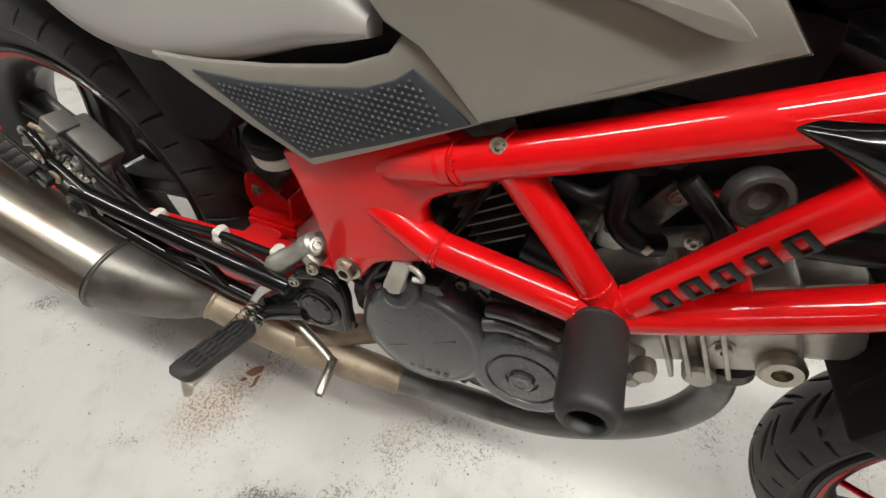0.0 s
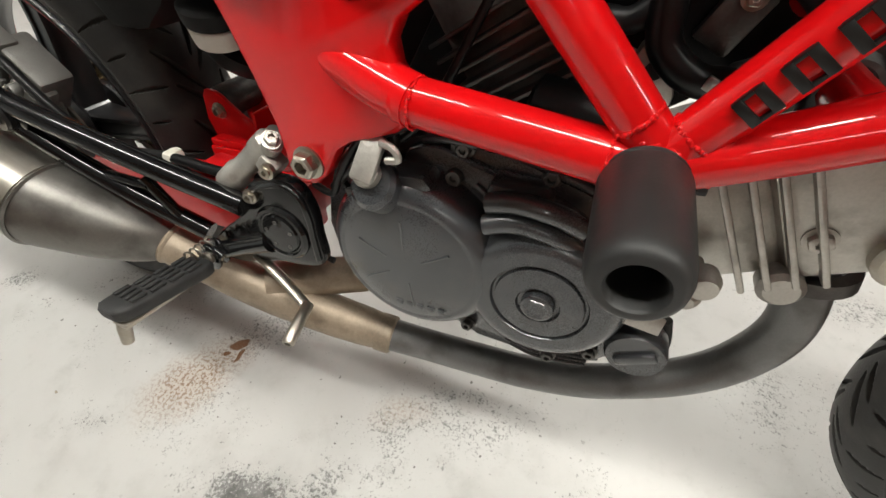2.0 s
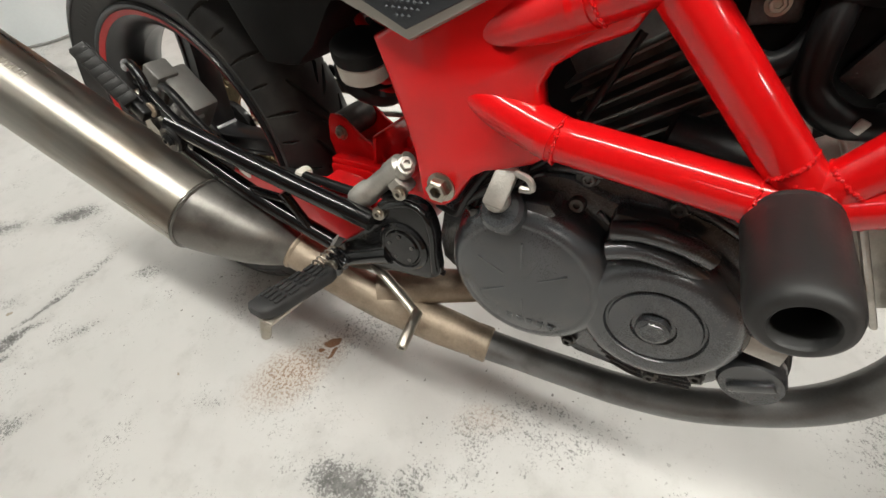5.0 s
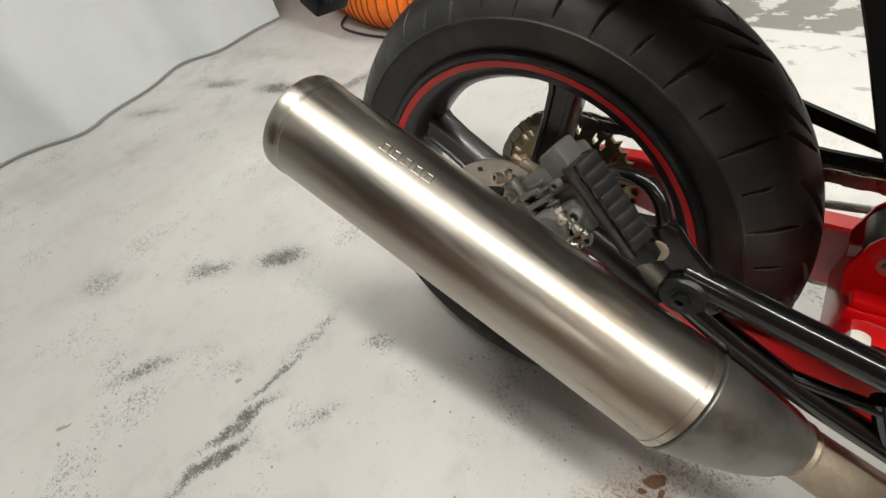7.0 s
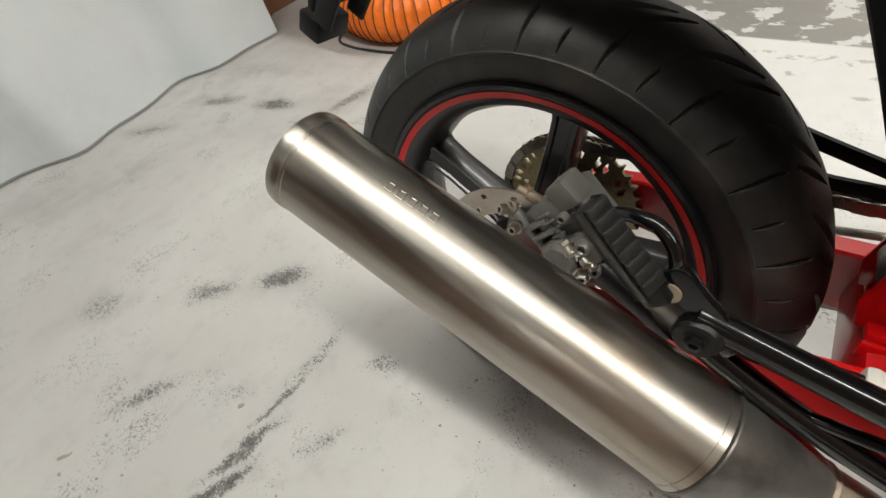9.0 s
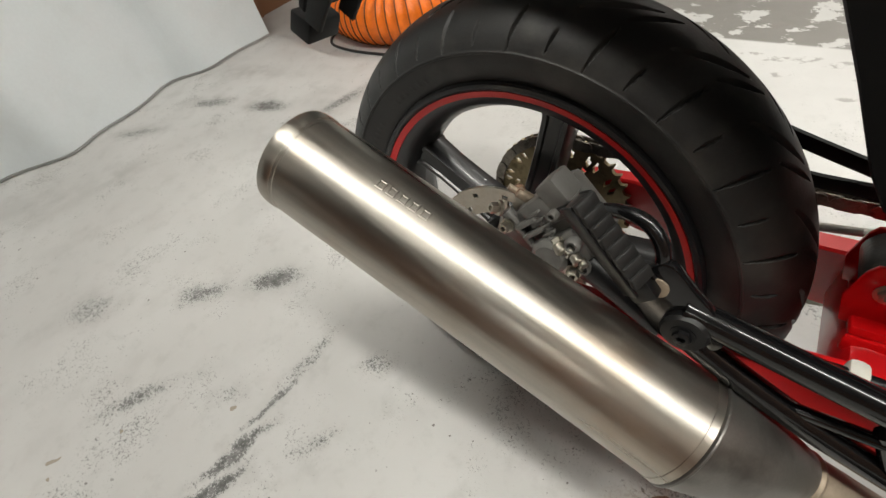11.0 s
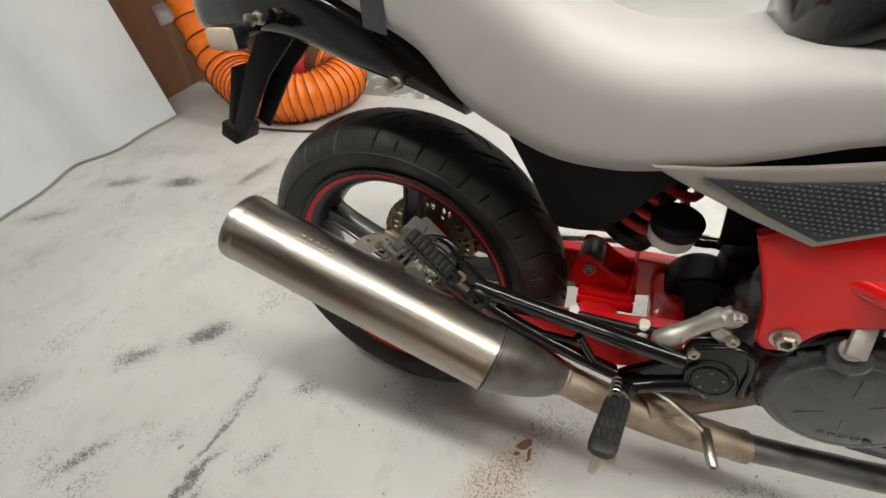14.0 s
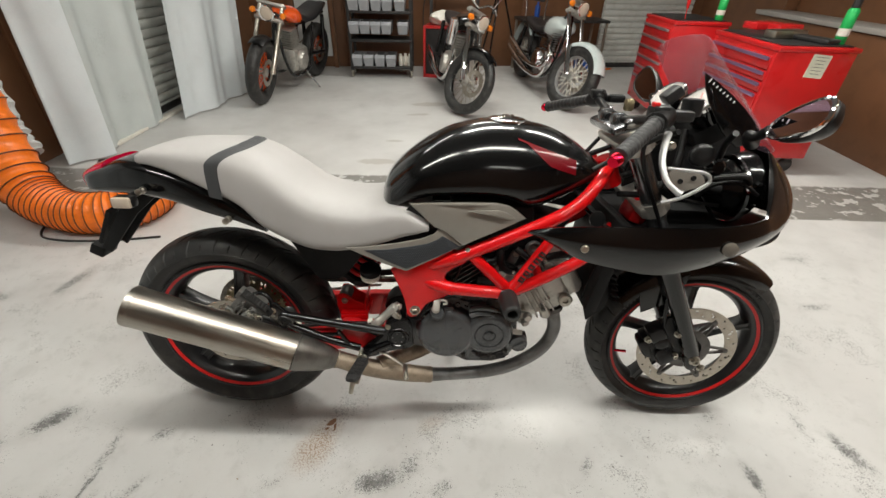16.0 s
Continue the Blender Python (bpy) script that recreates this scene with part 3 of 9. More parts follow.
SHEER = material("clear_plastic_sheet", (0.70, 0.75, 0.74), 0.3, 0.0, 0.05, 2.5, 90, 0.1, dirt=(0.6, 0.64, 0.62), dirt_amount=0.3)
SHEER.node_tree.nodes["Principled BSDF"].inputs["Alpha"].default_value = 0.72
curtain(-2.6, 0.92, -2.10, 0.05, 4.2, 3, x1=-2.02)
curtain(1.87, 2.10, -2.035, 0.012, 0.7, 5, 0.15, x1=-1.885)
curtain(2.12, 2.93, -1.99, 0.025, 1.3, 8, 0.35, x1=-1.955, mat=SHEER)
curtain(2.96, 3.95, -1.77, 0.03, 1.9, 12, 0.55, x1=-1.60)
thing("curtain_rail", rod(B(), (-2.05, -2.7, 2.72), (-2.05, 4.3, 2.72), 0.015), STEEL, "steel rail that carries the curtains", "rail", "structure")


def roller_shutter(m, width, height, n, label):
    ob = tagged(new("roller_shutter"), label, "shutter", kind="structure")
    ob.matrix_basis = m
    for i in range(n):
        h = height / n
        part("slat", sweep(B(), [(-width / 2, 0, h * (i + 0.5)), (width / 2, 0, h * (i + 0.5))], 0.022, 10, flat=h * 0.5 / 0.022), SHUTTER, ob)
    part("bottom_bar", box(B(), (0, -0.01, 0.03), (width, 0.05, 0.06), 0.004), SHELF_BLACK, ob, "dark rubber-edged bottom bar")
    part("backing", box(B(), (0, 0.03, height / 2), (width, 0.01, height), 0), SHUTTER, ob)
    return ob


roller_shutter(pose(-2.13, 3.45, 0, 0, 0, 90), 2.6, 2.5, 32, "white slatted roller shutter behind the curtains")
roller_shutter(BACK @ pose(4.5, -0.06, 0, 0, 0, 0), 1.3, 2.5, 34, "white slatted roller shutter in the panelled wall")
thing("floor_threshold", box(B(), (-1.99, 2.75, 0.012), (0.06, 1.5, 0.024), 0.006), WHITE_PART, "pale sill on the floor under the shutter", "sill", "structure")


def side_door():
    ob = tagged(new("door_1"), "brown painted door with a small lever handle", "door", kind="structure")
    ob.matrix_basis = pose(-2.30, 0.28, 0)
    part("leaf", box(B(), (0, 1.33, 1.02), (0.045, 0.98, 2.04), 0.004), DOOR_BROWN, ob)
    for y in (0.80, 1.86):
        part("jamb", box(B(), (-0.02, y, 1.05), (0.12, 0.07, 2.1), 0.004), DOOR_BROWN, ob)
    part("lintel", box(B(), (-0.02, 1.33, 2.09), (0.12, 1.0, 0.07), 0.004), DOOR_BROWN, ob)
    part("service_plate", box(B(), (0.026, 1.08, 0.40), (0.006, 0.11, 0.10), 0.003), TRIM_GREY, ob, "grey metal plate")
    hp = part("handle_plate", box(B(), (0.027, 1.28, 0.95), (0.008, 0.06, 0.17), 0.003), STEEL, ob)
    part("lever", sweep(B(), [(0.03, 1.28, 0.97), (0.075, 1.28, 0.97), (0.08, 1.33, 0.97), (0.08, 1.39, 0.965)], 0.009, 10, 4), STEEL, hp)
    return ob


side_door()
thing("wall_return", box(B(), (-2.34, 0.68, 1.4), (0.1, 0.72, 2.8), 0), BROWN, "unseen brown wall, dark to hold back bounced light beside the door", "wall", "structure")


def air_duct():
    """A flexible duct that comes down beside the door and lies coiled on the floor."""
    ob = tagged(new("ventilation_duct"), "orange flexible ventilation duct lying across the floor", "duct")
    R0 = 0.112
    path = glide([(-1.235, 1.40, 0.14), (-1.14, 1.385, 0.125), (-1.055, 1.28, R0), (-1.09, 1.12, R0), (-1.22, 1.035, R0), (-1.42, 1.05, R0 + 0.005), (-1.63, 1.13, 0.18), (-1.79, 1.23, 0.40), (-1.86, 1.30, 0.75), (-1.90, 1.34, 1.15), (-1.93, 1.36, 1.6), (-1.95, 1.38, 2.1), (-1.95, 1.4, 2.7)], 24)
    step, run = [0.0], 0.0
    for a, b in zip(path, path[1:]):
        run += (b - a).length
        step.append(run)

    def at(s):
        for i in range(1, len(step)):
            if step[i] >= s:
                f = (s - step[i - 1]) / max(step[i] - step[i - 1], 1e-6)
                return path[i - 1].lerp(path[i], f), (path[i] - path[i - 1]).normalized()
        return path[-1], (path[-1] - path[-2]).normalized()
    rnd = random.Random(4)

    def bore(s):
        return R0 + 0.030 * min(max((s - 0.75) / 0.4, 0), 1)
    pts, rad, ribs, s = [], [], [], 0.0
    while s < run - 0.02:
        gap = 0.032 if s < 0.92 else 0.032 + min(0.075, (s - 0.92) * 0.35)
        gap *= rnd.uniform(0.9, 1.1)
        for k in range(5):
            q, d = at(s + gap * k / 5)
            pts.append(q)
            rad.append(bore(s) * (1.0 - 0.09 * math.sin(math.pi * k / 5) - rnd.uniform(0, 0.012)))
        ribs.append(at(s) + (bore(s) + 0.001, 0.0024 if gap < 0.05 else 0.0036))
        s += gap
    part("hose", sweep(B(), pts, rad, 32), ORANGE, ob, "orange vinyl hose", 80)
    # Dark rings along the ribs stand in for the shade between the pleats.
    for q, d, r, wire in ribs:
        up = d.orthogonal().normalized()
        side = d.cross(up)
        ring = [q + (up * math.cos(a) + side * math.sin(a)) * r for a in (2 * math.pi * k / 28 for k in range(29))]
        part("rib", sweep(B(), ring, wire, 6), DUCT_DARK, ob)
    end, d = path[0], (path[0] - path[1]).normalized()
    part("cuff", lathe(B(), [(R0 * 0.97, -0.02), (R0 * 1.02, 0.0), (R0 * 1.0, 0.05), (R0 * 0.93, 0.05), (R0 * 0.9, -0.02)], end, d, 32), DUCT_DARK, ob)
    return ob


air_duct()


def blower():
    ob = tagged(new("blower"), "red portable fan blower joined to the orange duct", "blower")
    ob.matrix_basis = pose(-1.345, 1.385, 0, 0, 0, 8)
    part("drum", lathe(B(), [(0.07, -0.07), (0.098, -0.066), (0.103, 0.0), (0.098, 0.066), (0.07, 0.07)], (0, 0, 0.125), (1, 0, 0), 32), CHEST_RED, ob)
    for x in (-0.055, 0.055):
        part("foot", box(B(), (x, 0, 0.011), (0.022, 0.17, 0.022), 0.006), SHELF_BLACK, ob)
    part("carry_handle", sweep(B(), [(-0.05, 0, 0.22), (-0.045, 0, 0.262), (0.045, 0, 0.262), (0.05, 0, 0.22)], 0.011, 10, 4), SHELF_BLACK, ob)
    return ob


def sleeve():
    """Crumpled clear wrapping that hangs beside the duct."""
    pts = glide([(-1.97, 1.56, 2.6), (-1.96, 1.55, 2.1), (-1.95, 1.54, 1.6), (-1.93, 1.53, 1.15), (-1.90, 1.50, 0.75), (-1.84, 1.44, 0.45), (-1.74, 1.37, 0.31)], 12)
    rnd = random.Random(9)
    return thing("plastic_wrapping", sweep(B(), pts, [0.040 + rnd.uniform(-0.012, 0.012) for _ in pts], 14), SHEER, "crumpled white plastic wrapping beside the duct", "plastic wrap", angle=20)


sleeve()
blower()
thing("power_cable", sweep(B(), [(-0.9, 0.98, 0.006), (-1.15, 0.93, 0.006), (-1.4, 0.92, 0.006), (-1.55, 0.98, 0.006), (-1.62, 1.2, 0.006), (-1.6, 1.45, 0.006)], 0.006, 8, 8), SHELF_BLACK, "black power cable lying on the floor", "cable")


# ---- the red-framed motorcycle, in its own upright axes: x forward, y to its left, z up ----
bike = tagged(new("motorcycle"), "black and grey motorcycle with red trellis frame on its stand", "motorcycle")
bike.matrix_basis = pose(0, 0, 0.001, -9.11, 0, 0)
REAR, FRONT = Vector((0, 0, 0.314)), Vector((1.405, 0, 0.293))
RAKE, STEER = radians(25.5), -2.8
STEERING = Matrix.Translation(FRONT) @ Matrix.Rotation(radians(STEER), 4, Vector((-math.sin(RAKE), 0, math.cos(RAKE)))) @ Matrix.Translation(-FRONT)


def tyre_mesh(name, centre, radius, half, rim_r, rim_half, grooves, na, seed):
    """A tyre with the tread grooves sunk into it."""
    side = [(rim_r - 0.004, -rim_half + 0.006), (rim_r + 0.004, -rim_half), (rim_r + 0.012, -rim_half - 0.006), (rim_r + 0.026, -half * 0.955), (rim_r + 0.05, -half * 0.985)]
    crown, n = [], 112
    for i in range(n + 1):
        a = math.radians(-76 + 152 * i / n)
        crown.append((radius - half * 0.86 * (1 - math.cos(a)), half * math.sin(a) / math.sin(math.radians(76))))
    side = [p for p in side if p[0] < crown[0][0] - 0.006]
    edge = crown[0][0]
    side += [(edge - 0.0036, -half * 0.992), (edge - 0.0031, -half * 1.012), (edge - 0.0009, -half * 1.016)]
    prof = side + crown + [(r, -y) for r, y in reversed(side)]
    prof += [(rim_r - 0.02, rim_half * 0.7), (rim_r - 0.02, -rim_half * 0.7)]
    pr, py = np.array([p[0] for p in prof]), np.array([p[1] for p in prof])
    ang = np.linspace(0, 2 * np.pi, na, endpoint=False)
    A, RR = np.meshgrid(ang, pr, indexing="ij")
    YY = np.broadcast_to(py, RR.shape)
    A = A + np.clip(np.abs(YY) / half, 0.03, 0.55) * 1.3 * 2 * np.pi / grooves
    depth = np.zeros_like(RR)
    arc = A * radius
    period = 2 * np.pi * radius / grooves
    tread = np.zeros(len(prof), bool)
    tread[len(side):len(side) + n + 1] = True
    for sgn in (-1, 1):
        for (s0, y0, s1, y1, w) in ((0.55, 0.985, 0.45, 0.62, 0.0026), (0.23, 0.06, 0.90, 0.50, 0.0040), (0.02, 0.05, 0.41, 0.46, 0.0033), (0.05, 0.97, 0.0, 0.80, 0.0018)):
            sa = ((arc / period + (0.5 if sgn > 0 else 0.0)) % 1.0)
            for shift in (-1, 0, 1):
                px, pz = (sa + shift - s0) * period, YY * sgn - y0 * half
                dx, dz = (s1 - s0) * period, (y1 - y0) * half
                t = np.clip((px * dx + pz * dz) / (dx * dx + dz * dz), 0, 1)
                d = np.hypot(px - t * dx, pz - t * dz)
                wide = w * (0.35 + 0.65 * np.sin(np.pi * np.clip(t, 0.02, 0.98)))
                depth = np.maximum(depth, np.clip((wide - d) / (wide * 0.45), 0, 1) * 0.0052)
    RR = RR - depth * tread[None, :]
    X = centre.x + RR * np.cos(A)
    Z = centre.z + RR * np.sin(A)
    verts = np.stack([X, YY + centre.y, Z], -1).reshape(-1, 3)
    m = len(prof)
    faces = [(i * m + k, ((i + 1) % na) * m + k, ((i + 1) % na) * m + (k + 1) % m, i * m + (k + 1) % m) for i in range(na) for k in range(m)]
    me = bpy.data.meshes.new(name)
    me.from_pydata([tuple(v) for v in verts], [], faces)
    bm = B()
    bm.from_mesh(me)
    bpy.data.meshes.remove(me)
    return bm


def wheel(name, centre, half, phase, spoke_w, steer=None):
    """A cast rim with five hollow-backed spokes."""
    bm = B()
    for s in (-1, 1):
        lathe(bm, [(0.232, s * (half + 0.004)), (0.234, s * half), (0.226, s * (half - 0.002)), (0.214, s * (half - 0.012)), (0.206, s * (half - 0.03)), (0.200, 0.0), (0.192, 0.0), (0.194, s * (half - 0.03)), (0.205, s * (half - 0.006)), (0.222, s * (half + 0.003))], centre, (0, 1, 0), 96, closed=True)
    if steer:
        spin(bm, steer)
    ob = part(name, bm, WHEEL_BLACK, bike, "black cast five-spoke wheel with a red rim line")
    hub = lathe(B(), [(0.052, -0.045), (0.055, -0.03), (0.045, -0.02), (0.045, 0.02), (0.055, 0.03), (0.052, 0.045), (0.016, 0.047), (0.016, -0.047)], centre, (0, 1, 0), 40, closed=True)
    part("hub", spin(hub, steer) if steer else hub, WHEEL_BLACK, ob)
    for k in range(5):
        a = radians(phase + 72 * k)
        u, t = Vector((math.cos(a), 0, math.sin(a))), Vector((-math.sin(a), 0, math.cos(a)))
        rings = []
        for f, w, d in ((0.03, 0.026, 0.026), (0.06, spoke_w * 1.08, 0.023), (0.10, spoke_w, 0.021), (0.15, spoke_w * 0.97, 0.020), (0.185, spoke_w, 0.022), (0.198, spoke_w * 1.15, 0.025), (0.205, spoke_w * 1.6, 0.028)):
            c = Vector(centre) + u * f
            y = Vector((0, 1, 0))
            rings.append([c + t * w - y * d * 0.75, c + t * w * 0.85 - y * d, c + t * w * 0.55 - y * d, c + t * w * 0.45 - y * d * 0.86, c - t * w * 0.45 - y * d * 0.86, c - t * w * 0.55 - y * d, c - t * w * 0.85 - y * d, c - t * w - y * d * 0.75, c - t * w + y * d * 0.75, c - t * w * 0.85 + y * d, c + t * w * 0.85 + y * d, c + t * w + y * d * 0.75])
        sp_ = loft(B(), rings)
        part("spoke", spin(sp_, steer) if steer else sp_, WHEEL_BLACK, ob, angle=30)
    return ob


def rim_line(centre, y, parent, steer=None):
    """The painted line on the sloping inside of the rim."""
    for s in (-1, 1):
        bm = lathe(B(), [(0.2148, y + 0.0004), (0.2226, y + 0.0046), (0.2226, y + 0.0026), (0.2148, y - 0.0016)], Vector(centre), (0, s, 0), 96, closed=True)
        part("rim_line", spin(bm, steer) if steer else bm, STRIPE, parent, "red rim line")
        lp = lathe(B(), [(0.2230, y + 0.0030), (0.2240, y + 0.0056), (0.2265, y + 0.0072), (0.2300, y + 0.0066), (0.2320, y + 0.0030)], Vector(centre), (0, s, 0), 96, closed=True)
        part("rim_lip", spin(lp, steer) if steer else lp, WHEEL_BLACK, parent)


def ring_bars(centre, radius, y, marks, size, parent, steer=None, lean=0):
    for a in marks:
        u = Vector((math.cos(radians(a)), 0, math.sin(radians(a))))
        bm = B()
        box(bm, (0, 0, 0), size, 0.0006)
        m = Matrix.Translation(Vector(centre) + u * radius + Vector((0, y, 0))) @ Matrix.Rotation(-radians(a) + math.pi / 2, 4, "Y") @ Matrix.Rotation(radians(lean), 4, "X")
        spin(bm, m)
        if steer:
            spin(bm, steer)
        part("raised_mark", bm, RUBBER, parent)


def disc(centre, y, r_out, r_in, holes, arms, parent, steer=None, thick=0.004, name="brake_disc"):
    """A drilled disc: the ring is built as a grid with the holes left out."""
    bm = B()
    na, c = holes * 6, Vector(centre)
    rows = 3
    rr = [r_in + (r_out - r_in) * f for f in (0, 0.2, 0.36, 0.62, 0.78, 1.0)]
    grid = {}
    for yy in (-thick / 2, thick / 2):
        for i in range(na):
            for j, r in enumerate(rr):
                a = 2 * math.pi * i / na
                grid[yy, i, j] = bm.verts.new(c + Vector((r * math.cos(a), y + yy, r * math.sin(a))))
    lo, hi = -thick / 2, thick / 2

    def is_hole(i, j):
        return (i % 6 == 0 and j == 1) or (i % 6 == 3 and j == 3) or (i % 12 == 8 and j == 2)
    for i in range(na):
        k = (i + 1) % na
        for j in range(len(rr) - 1):
            if is_hole(i, j):
                for (p, q) in (((i, j), (k, j)), ((k, j), (k, j + 1)), ((k, j + 1), (i, j + 1)), ((i, j + 1), (i, j))):
                    bm.faces.new((grid[lo, *p], grid[lo, *q], grid[hi, *q], grid[hi, *p]))
                continue
            bm.faces.new((grid[lo, i, j], grid[lo, k, j], grid[lo, k, j + 1], grid[lo, i, j + 1]))
            bm.faces.new((grid[hi, k, j], grid[hi, i, j], grid[hi, i, j + 1], grid[hi, k, j + 1]))
        for j in (0, len(rr) - 1):
            bm.faces.new((grid[lo, i, j], grid[lo, k, j], grid[hi, k, j], grid[hi, i, j]))
    if steer:
        spin(bm, steer)
    ob = part(name, bm, DISC, parent, "drilled steel brake disc")
    hub = B()
    lathe(hub, [(r_in * 0.62, -0.004), (r_in * 0.62, 0.004), (r_in * 0.38, 0.006), (r_in * 0.38, -0.006)], c + Vector((0, y, 0)), (0, 1, 0), 40, closed=True)
    if steer:
        spin(hub, steer)
    part("carrier", hub, ALLOY_DARK, ob, "grey disc carrier")
    for k in range(arms):
        a = 2 * math.pi * k / arms
        u = Vector((math.cos(a), 0, math.sin(a)))
        t = Vector((-u.z, 0, u.x))
        arm = B()
        for s in (-1, 1):
            sweep(arm, [c + u * r_in * 0.55 + t * s * 0.012 + Vector((0, y, 0)), c + u * (r_in + 0.006) + t * s * 0.004 + Vector((0, y, 0))], 0.005, 8)
        lathe(arm, [(0.008, -0.005), (0.008, 0.005), (0.004, 0.006)], c + u * (r_in + 0.004) + Vector((0, y, 0)), (0, -1, 0), 14)
        part("carrier_arm", spin(arm, steer) if steer else arm, ALLOY_DARK, ob)
    return ob


# rear wheel
rw = wheel("rear_wheel", REAR, 0.052, 80.5, 0.0178)
part("tyre", tyre_mesh("tyre", REAR, 0.314, 0.071, 0.230, 0.054, 22, 1500, 1), RUBBER, rw, "worn black sports tyre", 50)
rim_line(REAR, 0.052, rw)
ring_bars(REAR, 0.2485, -0.0632, [131, 128.6, 126.2, 122.5, 119.8, 117.0], (0.0065, 0.0010, 0.0085), rw, None, 29)
ring_bars(REAR, 0.2485, -0.0632, [152, 149.5, 147.2, 145, 142.6], (0.0055, 0.0010, 0.0075), rw, None, 29)
ring_bars(REAR, 0.2470, -0.0624, [62, 60.3, 58.8, 57.2, 55.6, 54, 52.2, 50.5, 46.4], (0.0026, 0.0007, 0.0050), rw, None, 29)
ring_bars(REAR, 0.2470, -0.0624, [40, 38.4, 36.8, 35.2, 33.4, 31.8, 30, 28.2], (0.0022, 0.0007, 0.0045), rw, None, 29)
disc(REAR, -0.066, 0.110, 0.074, 14, 5, rw)


def sprocket():
    bm, c, teeth = B(), REAR, 41
    out = []
    for i in range(teeth):
        for f, r in ((0.0, 0.1035), (0.28, 0.1045), (0.44, 0.1110), (0.56, 0.1110), (0.72, 0.1045)):
            a = 2 * math.pi * (i + f) / teeth
            out.append((c.x + r * math.cos(a), c.z + r * math.sin(a)))
    y0, y1 = 0.088, 0.095
    na = len(out)
    inner = [(c.x + 0.052 * math.cos(2 * math.pi * i / na), c.z + 0.052 * math.sin(2 * math.pi * i / na)) for i in range(na)]
    rings = {}
    for key, y in (("a", y0), ("b", y1)):
        for j, f in enumerate((0.0, 0.3, 0.44, 0.56, 0.76, 1.0)):
            for i in range(na):
                x = inner[i][0] * (1 - f) + out[i][0] * f
                z = inner[i][1] * (1 - f) + out[i][1] * f
                rings[key, j, i] = bm.verts.new((x, y, z))
    for i in range(na):
        k = (i + 1) % na
        for j in range(5):
            def gap(j, i):
                return (j == 3 and i % 15 in (0, 1, 2, 5, 6, 7)) or (j == 1 and i % 30 in (4, 5, 6))
            if gap(j, i):
                for p, q, beside in (((j, i), (j, k), False), ((j, k), (j + 1, k), gap(j, k)), ((j + 1, k), (j + 1, i), False), ((j + 1, i), (j, i), gap(j, i - 1))):
                    if beside:
                        continue
                    bm.faces.new((rings["a", *p], rings["a", *q], rings["b", *q], rings["b", *p]))
            else:
                bm.faces.new((rings["a", j, i], rings["a", j, k], rings["a", j + 1, k], rings["a", j + 1, i]))
                bm.faces.new((rings["b", j, k], rings["b", j, i], rings["b", j + 1, i], rings["b", j + 1, k]))
        for j in (0, 5):
            bm.faces.new((rings["a", j, i], rings["a", j, k], rings["b", j, k], rings["b", j, i]))
    return part("sprocket", bm, SPROCKET, rw, "brassy drilled chain sprocket")


sprocket()


def chain():
    """Link plates and rollers along the two runs and round the rear sprocket."""
    path, c, r = [], REAR, 0.1045
    for i in range(24):
        a = radians(78 + 204 * i / 23)
        path.append(Vector((c.x + r * math.cos(a), 0.0915, c.z + r * math.sin(a))))
    top0, low0 = path[0], path[-1]
    path = [Vector((0.56, 0.0915, 0.425)), *[Vector((0.56, 0.0915, 0.425)).lerp(top0, (k + 1) / 34) for k in range(33)], *path, *[low0.lerp(Vector((0.56, 0.0915, 0.345)), (k + 1) / 34) for k in range(34)]]
    pts, last = [path[0]], path[0]
    for b in path[1:]:
        while (b - last).length >= 0.0159:
            last = last + (b - last).normalized() * 0.0159
            pts.append(last.copy())
    bm = B()
    for i, (a, b) in enumerate(zip(pts, pts[1:])):
        off = 0.0075 if i % 2 else 0.0052
        d = (b - a).normalized()
        up = Vector((0, 1, 0)).cross(d)
        for s in (-1, 1):
            ring = []
            for end, sg in ((a, -1), (b, 1)):
                for q in range(5):
                    t = -math.pi / 2 + math.pi * q / 4
                    ring.append(end + (d * sg * math.cos(t) + up * sg * math.sin(t)) * 0.0072)
            y = Vector((0, s * off, 0))
            w = Vector((0, 0.0011, 0))
            lo = [bm.verts.new(p + y - w) for p in ring]
            hi = [bm.verts.new(p + y + w) for p in ring]
            bm.faces.new(lo)
            bm.faces.new(hi[::-1])
            for k in range(len(ring)):
                j = (k + 1) % len(ring)
                bm.faces.new((lo[k], lo[j], hi[j], hi[k]))
        rod(bm, a + Vector((0, -0.009, 0)), a + Vector((0, 0.009, 0)), 0.0042, 8)
    return part("drive_chain", bm, CHAIN, bike, "oily roller chain")


chain()

# swingarm
sw = B()
for s in (-1, 1):
    loft(sw, [[(x, s * y + dy, z + dz) for dy, dz in ((-w, -h), (-w * 0.8, -h * 1.08), (w * 0.8, -h * 1.08), (w, -h), (w, h), (w * 0.8, h * 1.08), (-w * 0.8, h * 1.08), (-w, h))] for x, y, z, w, h in ((-0.035, 0.112, 0.316 + 0.014 * max(s, 0), 0.012, 0.028), (0.10, 0.110, 0.318 + 0.022 * max(s, 0), 0.014, 0.034), (0.28, 0.098, 0.325, 0.016, 0.036), (0.42, 0.088, 0.337, 0.017, 0.038), (0.505, 0.080, 0.352, 0.017, 0.030))])
box(sw, (0.37, 0, 0.335), (0.06, 0.19, 0.075), 0.012)
box(sw, (0.47, 0, 0.345), (0.05, 0.15, 0.05), 0.012)
swing = part("swingarm", sw, RED_DULL, bike, "red box-section swingarm")
link = part("shock_bracket", box(B(), (0.378, -0.012, 0.381), (0.084, 0.088, 0.010), 0.003, (-6, -4, 0)), RED, swing, "red shock absorber bracket")
